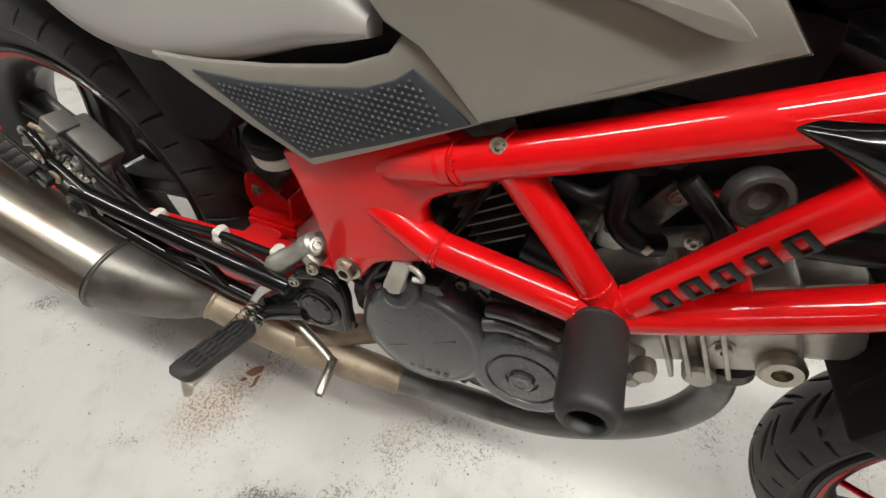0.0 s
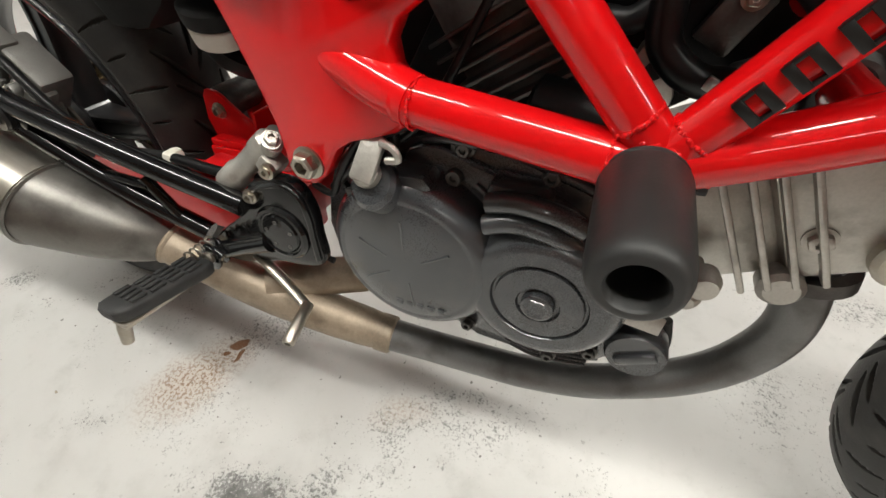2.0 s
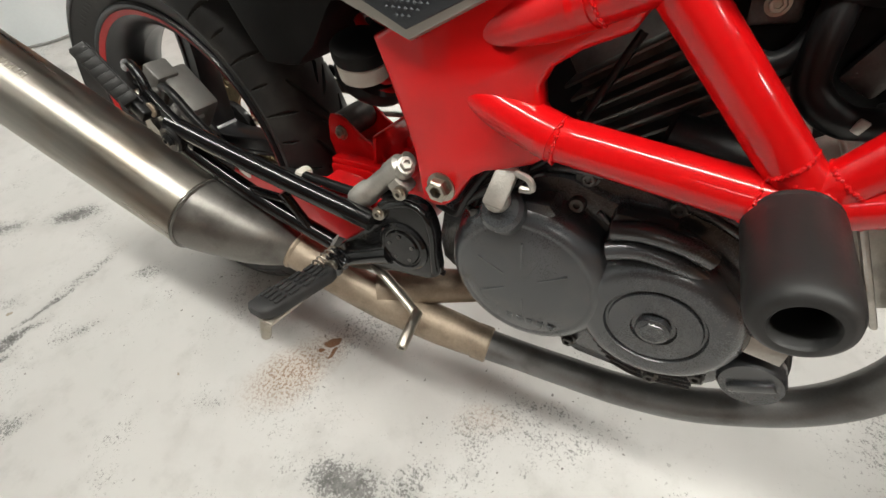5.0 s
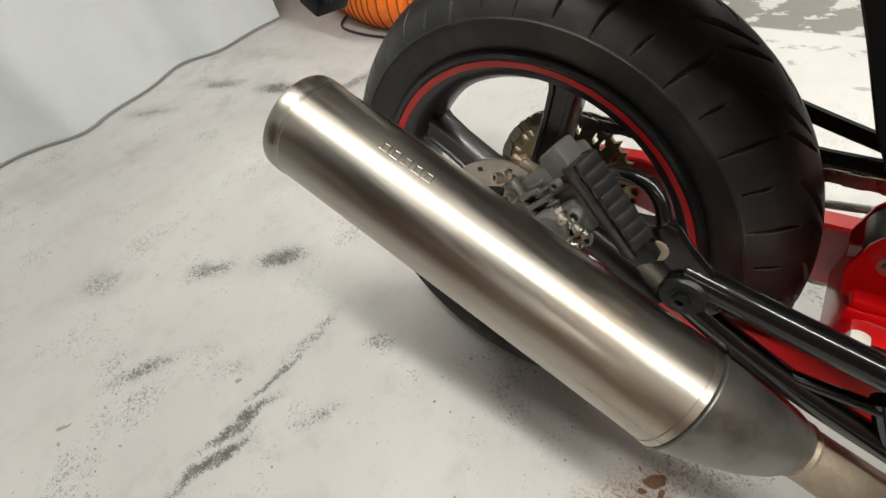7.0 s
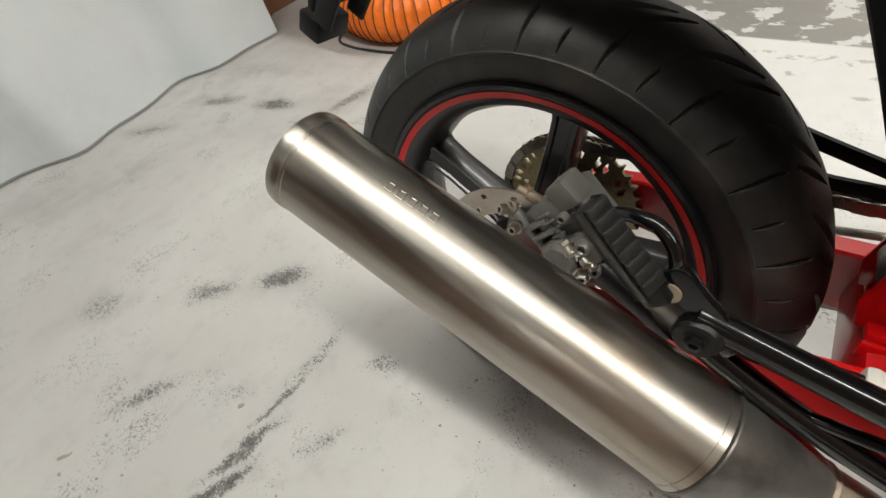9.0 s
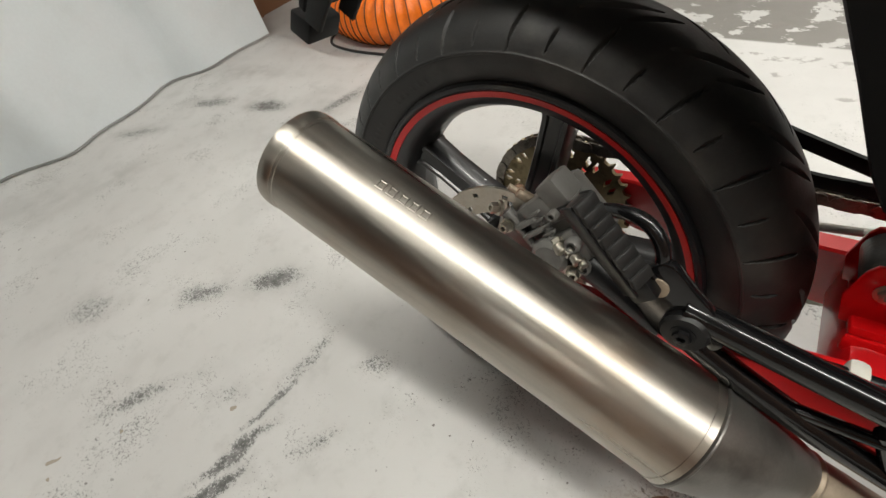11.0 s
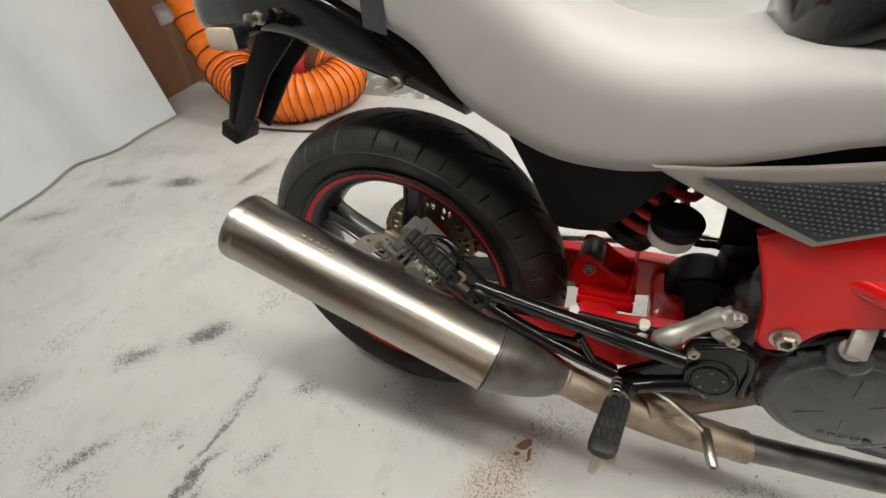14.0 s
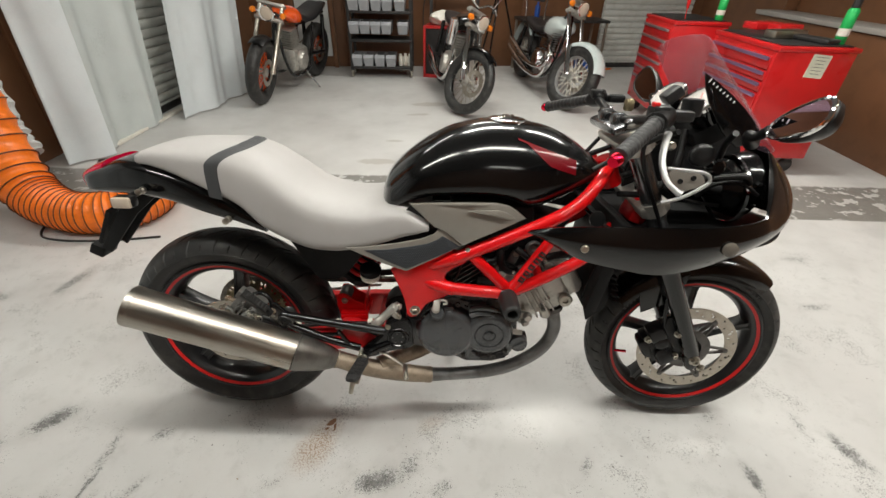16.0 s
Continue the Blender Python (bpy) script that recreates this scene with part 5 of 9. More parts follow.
def hanger(s):
    bm = B()
    sweep(bm, [(0.212, s * 0.182, 0.460), (0.30, s * 0.174, 0.438), (0.40, s * 0.165, 0.415), (0.484, s * 0.156, 0.396)], 0.0115, 20, 4)
    sweep(bm, [(0.212, s * 0.182, 0.440), (0.26, s * 0.176, 0.408), (0.33, s * 0.164, 0.368), (0.409, s * 0.150, 0.331)], 0.0110, 20, 4)
    sweep(bm, [(0.295, s * 0.17, 0.389), (0.36, s * 0.163, 0.387)], 0.0055, 10)
    sweep(bm, [(0.355, s * 0.162, 0.396), (0.388, s * 0.156, 0.335)], 0.0065, 10)
    plate(bm, rounded([(0.176, 0.460), (0.184, 0.490), (0.197, 0.497), (0.214, 0.482), (0.234, 0.464), (0.246, 0.440), (0.228, 0.422), (0.204, 0.426), (0.186, 0.444)], 3), s * 0.177, s * 0.186, 0.002)
    sweep(bm, [(0.132, s * 0.164, 0.508), (0.150, s * 0.170, 0.517), (0.170, s * 0.175, 0.519), (0.184, s * 0.178, 0.508), (0.190, s * 0.180, 0.492), (0.190, s * 0.180, 0.476)], 0.0055, 12, 5)
    ob = part("footrest_hanger", bm, FRAME_BLACK, bike, "black enamelled tubular footrest hanger")
    bb = B()
    lathe(bb, [(0.0165, 0.0), (0.0170, 0.006), (0.0150, 0.009), (0.0085, 0.009)], (0.219, s * 0.186, 0.446), (0, s, 0), 28)
    hexbolt(bb, (0.219, s * 0.194, 0.446), (0, s, 0), 0.0065, 0.006)
    part("bolt", bb, BLACK_SATIN, ob)
    hh = B()
    lathe(hh, [(0.0085, 0.0), (0.0085, 0.002), (0.006, 0.0025)], (0.192, s * 0.186, 0.474), (0, s, 0), 18)
    part("rivet", hh, PIPE_TAN, ob)
    # folded pillion peg
    a, b = Vector((0.180, s * 0.197, 0.483)), Vector((0.128, s * 0.200, 0.538))
    d = (b - a).normalized()
    t = Vector((0.70, s * 0.45, 0.55))
    t = (t - d * t.dot(d)).normalized()
    m = Matrix((d, t, d.cross(t))).transposed().to_4x4()
    m.translation = a
    ln = (b - a).length
    pg = spin(box(B(), (ln / 2, 0, 0), (ln, 0.015, 0.017), 0.003), m)
    peg = part("pillion_peg", pg, PEG_SHADED, bike, "black folding pillion peg with overlapping rubber ribs")
    for k in range(8):
        rb = B()
        box(rb, (ln * (0.07 + 0.123 * k), 0.0072, 0), (0.0108, 0.0055, 0.0185), 0.0016, (0, 0, 14))
        part("rib", spin(rb, m), PEG_SHADED, peg)
    sp2 = B()
    for w in (-1, 1):
        box(sp2, (ln / 2 - 0.003, -0.002, w * 0.0095), (ln + 0.006, 0.015, 0.003), 0.0012)
    part("side_plate", spin(sp2, m), BLACK_SATIN, peg)
    kn = B()
    box(kn, tuple(a + Vector((0.002, s * -0.006, -0.008))), (0.022, 0.016, 0.020), 0.003, (0, 45, 0))
    part("peg_clevis", kn, BLACK_SATIN, ob)
    return ob


hanger(-1)

fb = B()
plate(fb, rounded([(0.488, 0.417), (0.510, 0.428), (0.530, 0.4355), (0.550, 0.429), (0.5605, 0.405), (0.5615, 0.378), (0.564, 0.348), (0.554, 0.336), (0.530, 0.328), (0.498, 0.3215), (0.452, 0.301), (0.424, 0.296), (0.412, 0.306), (0.4125, 0.322), (0.430, 0.3425), (0.455, 0.364), (0.476, 0.386)], 3), -0.150, -0.136, 0.003)
# raised web from the boss down to the peg, and the rim along the upper edge
sweep(fb, [(0.500, -0.149, 0.352), (0.465, -0.152, 0.335), (0.432, -0.158, 0.320)], [0.014, 0.012, 0.011], 16, 4, flat=0.9)
sweep(fb, [(0.492, -0.150, 0.412), (0.512, -0.151, 0.424), (0.532, -0.151, 0.4305), (0.548, -0.151, 0.424), (0.556, -0.151, 0.402), (0.557, -0.151, 0.375), (0.559, -0.151, 0.350)], 0.0036, 10, 5)
lathe(fb, [(0.031, 0.0), (0.031, 0.005), (0.0285, 0.008), (0.0255, 0.0085), (0.0240, 0.0065), (0.0225, 0.0062), (0.0205, 0.0085), (0.004, 0.009)], (0.520, -0.148, 0.3715), (0, -1, 0.04), 44)
foot = part("footrest_bracket", fb, FRAME_BLACK, bike, "glossy black cast footrest bracket")
for k in range(5):
    a = radians(72 * k + 25)
    part("recess", lathe(B(), [(0.0022, 0), (0.0022, 0.0008), (0.001, 0.0009)], (0.520 + 0.0155 * math.cos(a), -0.1568, 0.3715 + 0.0155 * math.sin(a)), (0, -1, 0.04), 10), ALLOY_DARK, foot)
part("lock_bolt", hexbolt(B(), (0.447, -0.161, 0.328), (0, -1, 0.1), 0.0055, 0.004), BLACK_SATIN, foot)
# clevis, pin and return spring of the peg
cv = B()
for y in (-0.160, -0.172):
    plate(cv, rounded([(0.413, 0.306), (0.420, 0.299), (0.431, 0.301), (0.438, 0.312), (0.436, 0.328), (0.428, 0.335), (0.416, 0.330)], 2), y - 0.002, y + 0.002, 0.001)
box(cv, (0.434, -0.164, 0.322), (0.014, 0.018, 0.020), 0.003, (0, 35, 0))
part("peg_clevis", cv, FRAME_BLACK, foot)
part("peg_pin", lathe(B(), [(0.0072, 0), (0.0074, 0.001), (0.0074, 0.0045), (0.0060, 0.0058), (0.002, 0.006)], (0.4257, -0.1735, 0.3187), (0.05, -1, 0.12), 24), STEEL, foot, "bright round pin head")
spring = B()
sweep(spring, [(0.4165 + 0.0068 * math.cos(t), -0.158 - 0.0018 * t / 1.57, 0.327 + 0.0068 * math.sin(t)) for t in (i * 0.523 for i in range(60))], 0.0013, 6)
part("return_spring", spring, STEEL, foot)
pa, pz = Vector((0.4235, -0.178, 0.3135)), Vector((0.4095, -0.280, 0.3265))
pd = (pz - pa).normalized()
pegb = B()
pl_ = []
for f, w, h in ((0.0, 0.009, 0.006), (0.05, 0.0150, 0.0085), (0.13, 0.0172, 0.0095), (0.85, 0.0178, 0.0098), (0.95, 0.0160, 0.0090), (1.0, 0.0100, 0.0060)):
    q = pa.lerp(pz, f)
    pl_.append([q + Vector((w * math.copysign(abs(math.cos(a)) ** 0.5, math.cos(a)), 0, h * math.copysign(abs(math.sin(a)) ** 0.6, math.sin(a)))) for a in (2 * math.pi * k / 28 for k in range(28))])
loft(pegb, pl_)
peg = part("footpeg", pegb, GRIP_RUBBER, bike, "black rubber rider footpeg with raised blocks")
tilt = math.degrees(math.atan2(pz.z - pa.z, -(pz.y - pa.y)))
for i in range(4):
    for j in range(4):
        q = pa.lerp(pz, 0.20 + 0.185 * i) + Vector(((j - 1.5) * 0.0072, 0, 0.0102))
        rb = B()
        box(rb, tuple(q), (0.0046, 0.0160, 0.0030), 0.0009, (-tilt, 0, 0))
        part("tread_block", rb, GRIP_RUBBER, peg)
part("peg_core", box(B(), tuple(pa.lerp(pz, 0.52) + Vector((0.003, 0, -0.0098))), (0.020, 0.098, 0.005), 0.0015, (-tilt, 0, 0)), STEEL, peg, "bare metal peg core")
hero = B()
sweep(hero, [pz - pd * 0.014 + Vector((0, 0, -0.006)), pz - pd * 0.006 + Vector((-0.001, 0, -0.024)), pz + Vector((-0.004, 0.003, -0.045))], [0.0075, 0.0066, 0.0058], 14)
part("peg_feeler", hero, STEEL, peg, "grey metal peg feeler")

bp = B()
sweep(bp, [(0.466, -0.146, 0.316), (0.488, -0.151, 0.308), (0.518, -0.158, 0.292), (0.5385, -0.164, 0.2812)], 0.0062, 14, 4, flat=0.5)
ped = part("brake_pedal", bp, STEEL, foot, "bare steel rear brake pedal")
part("toe_piece", lathe(B(), [(0.0055, 0.0), (0.0068, 0.002), (0.0068, 0.050), (0.0055, 0.052), (0.0038, 0.052), (0.0038, 0.02)], (0.5385, -0.1600, 0.2815), (0.17, -0.96, -0.15), 24), STEEL, ped, "knurled steel toe piece")

mc = B()
ma, mb = Vector((0.4548, -0.1405, 0.4057)), Vector((0.521, -0.130, 0.4695))
md = (mb - ma).normalized()
lathe(mc, [(0.006, -0.010), (0.012, -0.004), (0.0140, 0.0), (0.0140, 0.022), (0.0115, 0.026), (0.0115, 0.058), (0.0130, 0.062), (0.0130, 0.080), (0.009, 0.084), (0.009, (mb - ma).length)], ma, md, 24)
box(mc, tuple(ma.lerp(mb, 0.72) + Vector((0.012, -0.004, -0.010))), (0.020, 0.022, 0.018), 0.004, (0, 40, 0))
mast = part("rear_master_cylinder", mc, ALLOY, bike, "bare aluminium rear brake master cylinder")
for q in ((0.5235, -0.1515, 0.4445), (0.4920, -0.1500, 0.4075)):
    bb = B()
    lathe(bb, [(0.0075, 0), (0.0075, 0.005), (0.0052, 0.0055), (0.0052, 0.008), (0.0025, 0.008), (0.0025, 0.004)], q, (0.1, -1, 0.1), 18)
    part("bolt", bb, STEEL, mast)
bb = B()
hexbolt(bb, (0.523, -0.140, 0.468), (0.55, -0.45, 0.7), 0.0065, 0.009)
lathe(bb, [(0.009, -0.008), (0.009, 0.003)], (0.521, -0.138, 0.463), (0.6, -0.2, 0.7), 18)
part("banjo_bolt", bb, ALLOY, mast)

# shock absorber and its reservoir
sh = B()
s0, s1 = Vector((0.378, -0.005, 0.480)), Vector((0.46, -0.005, 0.62))
n = 7
helix = []
sd = (s1 - s0).normalized()
su = Vector((0, 1, 0))
sv = sd.cross(su)
for i in range(n * 14 + 1):
    a = 2 * math.pi * i / 14
    helix.append(s0.lerp(s1, i / (n * 14)) + (su * math.cos(a) + sv * math.sin(a)) * 0.036)
sweep(sh, helix, 0.0065, 10)
shock = part("shock_spring", sh, RED_DULL, bike, "dark red rear shock spring")
dam = B()
sweep(dam, [s0, s1], 0.022, 20)
lathe(dam, [(0.046, -0.006), (0.048, 0.0), (0.046, 0.01), (0.03, 0.012)], s0 + sd * 0.01, sd, 28)
part("damper_body", dam, BLACK_SATIN, shock)
rs = lathe(B(), [(0.021, -0.012), (0.027, -0.009), (0.028, 0.0), (0.028, 0.007), (0.025, 0.010), (0.012, 0.012)], (0.438, -0.082, 0.534), (0.1, -0.25, 1), 32)
rsv = part("fluid_reservoir", rs, WHITE_PART, bike, "yellowed white fluid reservoir")
part("cap", lathe(B(), [(0.029, 0.010), (0.030, 0.013), (0.030, 0.024), (0.026, 0.027), (0.010, 0.027)], (0.438, -0.082, 0.534), (0.1, -0.25, 1), 32), BLACK_MATT, rsv)

# engine
eng = B()
plate(eng, rounded([(0.585, 0.30), (0.60, 0.40), (0.62, 0.475), (0.70, 0.492), (0.80, 0.470), (0.86, 0.42), (0.862, 0.33), (0.850, 0.284), (0.79, 0.262), (0.70, 0.264), (0.635, 0.288)], 4), -0.105, 0.125, 0.012)
box(eng, (0.765, 0.0, 0.262), (0.15, 0.13, 0.03), 0.006, (0, -8, 0))
plate(eng, rounded([(0.535, 0.315), (0.545, 0.42), (0.60, 0.47), (0.64, 0.46), (0.63, 0.30)], 3), -0.092, 0.11, 0.008)
motor = part("crankcase", eng, ENGINE_BLACK, bike, "black engine crankcase")
gear = lathe(B(), [(0.020, 0.075), (0.046, 0.074), (0.050, 0.070), (0.052, 0.060), (0.052, 0.012), (0.049, 0.004), (0.044, 0.002), (0.040, 0.005), (0.006, 0.005)], (0.513, 0.0, 0.366), (0, 1, 0), 48)
box(gear, (0.553, 0.040, 0.385), (0.055, 0.066, 0.130), 0.012)
part("gearbox_rear", gear, BLACK_MATT, motor, "dull black rounded rear of the gearbox")
mid = B()
plate(mid, [(0.60, 0.50), (0.66, 0.62), (0.78, 0.70), (0.90, 0.72), (0.99, 0.70), (0.93, 0.60), (0.86, 0.55), (0.80, 0.50)], -0.050, 0.050, 0.01)
part("air_box", mid, BLACK_MATT, motor, "black air box between the cylinders")
# Added black sheet that gives the gap behind the frame its darkness.
part("dark_gap_sheet", plate(B(), [(0.515, 0.46), (0.60, 0.47), (0.72, 0.62), (0.72, 0.72), (0.58, 0.72), (0.50, 0.62)], 0.03, 0.04, 0.002), BLACK_MATT, motor)
part("sump_pan", plate(B(), [(0.690, 0.266), (0.72, 0.250), (0.80, 0.252), (0.85, 0.276), (0.84, 0.292), (0.70, 0.284)], -0.098, 0.098, 0.004), ENGINE_BLACK, motor)
cc = lathe(B(), [(0.0895, 0.0), (0.0895, 0.010), (0.0885, 0.0125), (0.0865, 0.0140), (0.0855, 0.0165), (0.0850, 0.0240), (0.0835, 0.0310), (0.0800, 0.0375), (0.0755, 0.0425), (0.0705, 0.0455), (0.0670, 0.0462), (0.0655, 0.0458), (0.0645, 0.0462), (0.040, 0.0490), (0.002, 0.0495)], (0.657, -0.102, 0.380), (0, -1, 0), 96)
cover = part("clutch_cover", cc, ENGINE_BLACK, bike, "round satin black clutch cover with a shallow emblem")
em = B()
for a, w in ((35, 0.0022), (95, 0.0022), (160, 0.0022), (215, 0.0022), (280, 0.0022)):
    u = Vector((math.cos(radians(a)), 0, math.sin(radians(a))))
    sweep(em, [Vector((0.657, -0.1510, 0.380)) + u * 0.020, Vector((0.657, -0.1506, 0.380)) + u * 0.050], 0.0012, 6)
for k in range(5):
    box(em, (0.650 + 0.011 * k, -0.1505, 0.330 + 0.001 * k), (0.007, 0.002, 0.0065), 0.0006)
part("raised_mark", em, ENGINE_BLACK, cover)
oc = B()
lathe(oc, [(0.021, 0.0), (0.0205, 0.030), (0.017, 0.034)], (0.632, -0.128, 0.440), (-0.08, -0.75, 0.66), 28)
part("oil_filler_neck", oc, ENGINE_BLACK, cover)
cw = B()
box(cw, (0.628, -0.152, 0.484), (0.020, 0.008, 0.038), 0.003, (-35, 8, 0))
lathe(cw, [(0.0115, 0), (0.0115, 0.006), (0.008, 0.009)], (0.626, -0.150, 0.468), (-0.08, -0.75, 0.66), 20)
sweep(cw, [(0.640, -0.152, 0.500), (0.652, -0.156, 0.500), (0.656, -0.156, 0.492), (0.646, -0.156, 0.489)], 0.003, 8, 4)
part("cable_bracket", cw, ALLOY, cover, "bright zinc clutch cable bracket")
sc = lathe(B(), [(0.070, 0.0), (0.070, 0.022), (0.064, 0.032), (0.058, 0.036), (0.052, 0.0365), (0.042, 0.0365), (0.0405, 0.0335), (0.0385, 0.0335), (0.0375, 0.0365), (0.019, 0.0375), (0.0175, 0.0345), (0.0145, 0.0345), (0.0135, 0.041), (0.0115, 0.042)], (0.778, -0.110, 0.382), (0, -1, 0), 72)
lathe(sc, [(0.0115, 0.0415), (0.0105, 0.043), (0.006, 0.042), (0.006, 0.036)], (0.778, -0.110, 0.382), (0, -1, 0), 6)
cap = part("crank_cover", sc, ENGINE_BLACK, motor, "black crankshaft cover with a slotted centre cap")
wb = B()
for k in range(2):
    sweep(wb, [(0.722, -0.136 - 0.004 * k, 0.462 - 0.018 * k), (0.745, -0.138, 0.470 - 0.018 * k), (0.775, -0.137, 0.468 - 0.018 * k), (0.795, -0.132, 0.458 - 0.018 * k)], 0.0085, 12, 4)
box(wb, (0.742, -0.118, 0.455), (0.05, 0.03, 0.045), 0.008)
part("water_pump_neck", wb, ENGINE_BLACK, motor)
for q in ((0.690, -0.106, 0.487), (0.762, -0.108, 0.482), (0.848, -0.104, 0.425), (0.71, -0.106, 0.278), (0.80, -0.106, 0.274), (0.60, -0.106, 0.31), (0.836, -0.106, 0.300)):
    bb = B()
    hexbolt(bb, q, (0, -1, 0), 0.0065, 0.008)
    part("case_bolt", bb, ALLOY_DARK, motor)
pk = B()
lathe(pk, [(0.026, 0.0), (0.026, 0.02), (0.024, 0.024)], (0.868, -0.108, 0.342), (0, -1, 0), 32)
box(pk, (0.868, -0.1335, 0.342), (0.036, 0.006, 0.009), 0.002, (0, -35, 0))
part("oil_filter_cap", pk, ENGINE_BLACK, motor, "black slotted oil filter cap")
tagp = B()
box(tagp, (0.858, -0.130, 0.386), (0.034, 0.003, 0.016), 0.0008, (-15, 4, 0))
part("metal_tag", tagp, ALLOY, motor, "bare metal tag")
lug = B()
lathe(lug, [(0.013, 0.0), (0.0135, 0.010), (0.010, 0.018), (0.0045, 0.018)], (0.890, -0.096, 0.420), (0.1, -1, 0), 20)
lathe(lug, [(0.011, 0.0), (0.012, 0.012), (0.006, 0.018)], (0.884, -0.096, 0.402), (0.1, -1, 0), 16)
box(lug, (0.878, -0.090, 0.411), (0.026, 0.02, 0.038), 0.006)
part("engine_mount_lug", lug, ALLOY, motor, "cast aluminium mounting lug")
hs = B()
sweep(hs, [(0.882, -0.10, 0.365), (0.888, -0.104, 0.345), (0.890, -0.10, 0.325)], 0.008, 12, 4)
part("hose_stub", hs, BLACK_SATIN, motor)

# cylinders
cyl = B()
cd = Vector((0.86, 0, 0.51)).normalized()
cn = Vector((-cd.z, 0, cd.x))
c0 = Vector((0.845, 0, 0.415))


def cyl_box(bm, along, across, size, bevel=0.006, y=0.0):
    q = c0 + cd * along + cn * across
    box(bm, (q.x, y, q.z), size, bevel, (0, -math.degrees(math.atan2(cd.z, cd.x)), 0))


cyl_box(cyl, 0.045, 0.010, (0.10, 0.15, 0.10))
front_cyl = part("front_cylinder", cyl, ALLOY, bike, "dirty cast aluminium front cylinder")
hd = B()
cyl_box(hd, 0.135, 0.015, (0.085, 0.17, 0.115), 0.01)
part("cylinder_head", hd, ALLOY, front_cyl)
rk = B()
cyl_box(rk, 0.195, 0.018, (0.055, 0.16, 0.10), 0.014)
part("rocker_cover", rk, ALLOY, front_cyl)
for k in range(4):
    fn = B()
    cyl_box(fn, 0.065 + 0.017 * k, 0.010, (0.005, 0.19, 0.105), 0.002)
    part("fin", fn, ALLOY, front_cyl)
bb = B()
q = c0 + cd * 0.158 - cn * 0.028
lathe(bb, [(0.020, 0.0), (0.020, 0.008), (0.0165, 0.012), (0.0085, 0.012), (0.0075, 0.004)], (q.x, -0.085, q.z), (0, -1, 0), 28)
part("mount_bolt", bb, STEEL, front_cyl, "polished hexagon mounting bolt")
bb = B()
q = c0 + cd * 0.115 - cn * 0.005
hexbolt(bb, (q.x, -0.084, q.z), (0, -1, 0), 0.008, 0.008)
q = c0 + cd * 0.09 - cn * 0.045
lathe(bb, [(0.016, 0.0), (0.016, 0.014), (0.012, 0.018)], (q.x, -0.075, q.z), (0, -1, 0), 20)
part("cylinder_bolt", bb, ALLOY, front_cyl)
rcyl = B()
box(rcyl, (0.690, 0, 0.575), (0.085, 0.15, 0.13), 0.01, (0, -35, 0))
rear_cyl = part("rear_cylinder", rcyl, ALLOY_DARK, bike, "dark finned rear cylinder")
for k in range(6):
    part("fin", box(B(), (0.724 - 0.0068 * k, 0, 0.530 + 0.0098 * k), (0.092, 0.195, 0.0030), 0.001, (0, -35, 0)), ALLOY_DARK, rear_cyl)
for y, x in ((-0.06, 0.80), (0.06, 0.80)):
    cb = B()
    lathe(cb, [(0.030, -0.03), (0.034, 0.0), (0.034, 0.03), (0.026, 0.04)], (x, y, 0.655), (0.2, 0, 1), 24)
    box(cb, (0.80, y, 0.66), (0.07, 0.075, 0.05), 0.01)
    part("carburettor", cb, BLACK_MATT, motor, "dark carburettor")
part("intake_box", box(B(), (0.77, 0, 0.72), (0.22, 0.20, 0.07), 0.02), BLACK_MATT, motor)
wp = B()
lathe(wp, [(0.022, 0), (0.022, 0.014), (0.020, 0.017), (0.016, 0.017), (0.014, 0.010), (0.007, 0.012), (0.004, 0.010)], (0.886, -0.085, 0.632), (0.1, -1, 0.15), 32)
part("throttle_drum", wp, ALLOY_DARK, motor, "grey metal throttle drum")
st = B()
lathe(st, [(0.012, -0.004), (0.019, 0), (0.019, 0.055), (0.012, 0.060)], (0.738, -0.100, 0.532), (1, -0.1, -0.1), 22)
part("starter_cover", st, BLACK_SATIN, motor)
for pts_, r_, m_ in (([(0.60, -0.10, 0.56), (0.64, -0.13, 0.49), (0.612, -0.14, 0.47), (0.575, -0.13, 0.43)], 0.004, BLACK_SATIN), ([(0.70, -0.1, 0.60), (0.66, -0.12, 0.51), (0.60, -0.125, 0.45), (0.585, -0.12, 0.39)], 0.0035, BLACK_SATIN), ([(0.84, -0.09, 0.63), (0.88, -0.10, 0.60), (0.90, -0.09, 0.54), (0.93, -0.07, 0.52)], 0.009, BLACK_SATIN), ([(0.93, -0.08, 0.60), (0.99, -0.10, 0.63), (1.04, -0.09, 0.66)], 0.013, BLACK_SATIN), ([(0.87, -0.06, 0.60), (0.93, -0.02, 0.66), (1.00, 0.02, 0.70)], 0.008, RED_DULL), ([(0.78, -0.12, 0.505), (0.82, -0.115, 0.498), (0.86, -0.11, 0.50)], 0.0045, BLACK_SATIN)):
    part("hose", sweep(B(), pts_, r_, 10, 6), m_, motor)
gear = B()
plate(gear, rounded([(0.54, 0.30), (0.56, 0.42), (0.62, 0.46), (0.66, 0.40), (0.62, 0.30)], 3), 0.06, 0.14, 0.008)
part("sprocket_cover", gear, ENGINE_BLACK, motor)
rad = B()
box(rad, (1.075, 0, 0.60), (0.035, 0.30, 0.26), 0.006, (0, 12, 0))
radi = part("radiator", rad, BLACK_MATT, bike, "black radiator behind the front wheel")
for k in range(12):
    fn = B()
    box(fn, (1.095 + 0.0205 * 0.212 * 0 - (k - 5.5) * 0.0045, 0, 0.60 + (k - 5.5) * 0.019), (0.02, 0.27, 0.003), 0, (0, 12, 0))
    part("fin", fn, BLACK_MATT, radi)
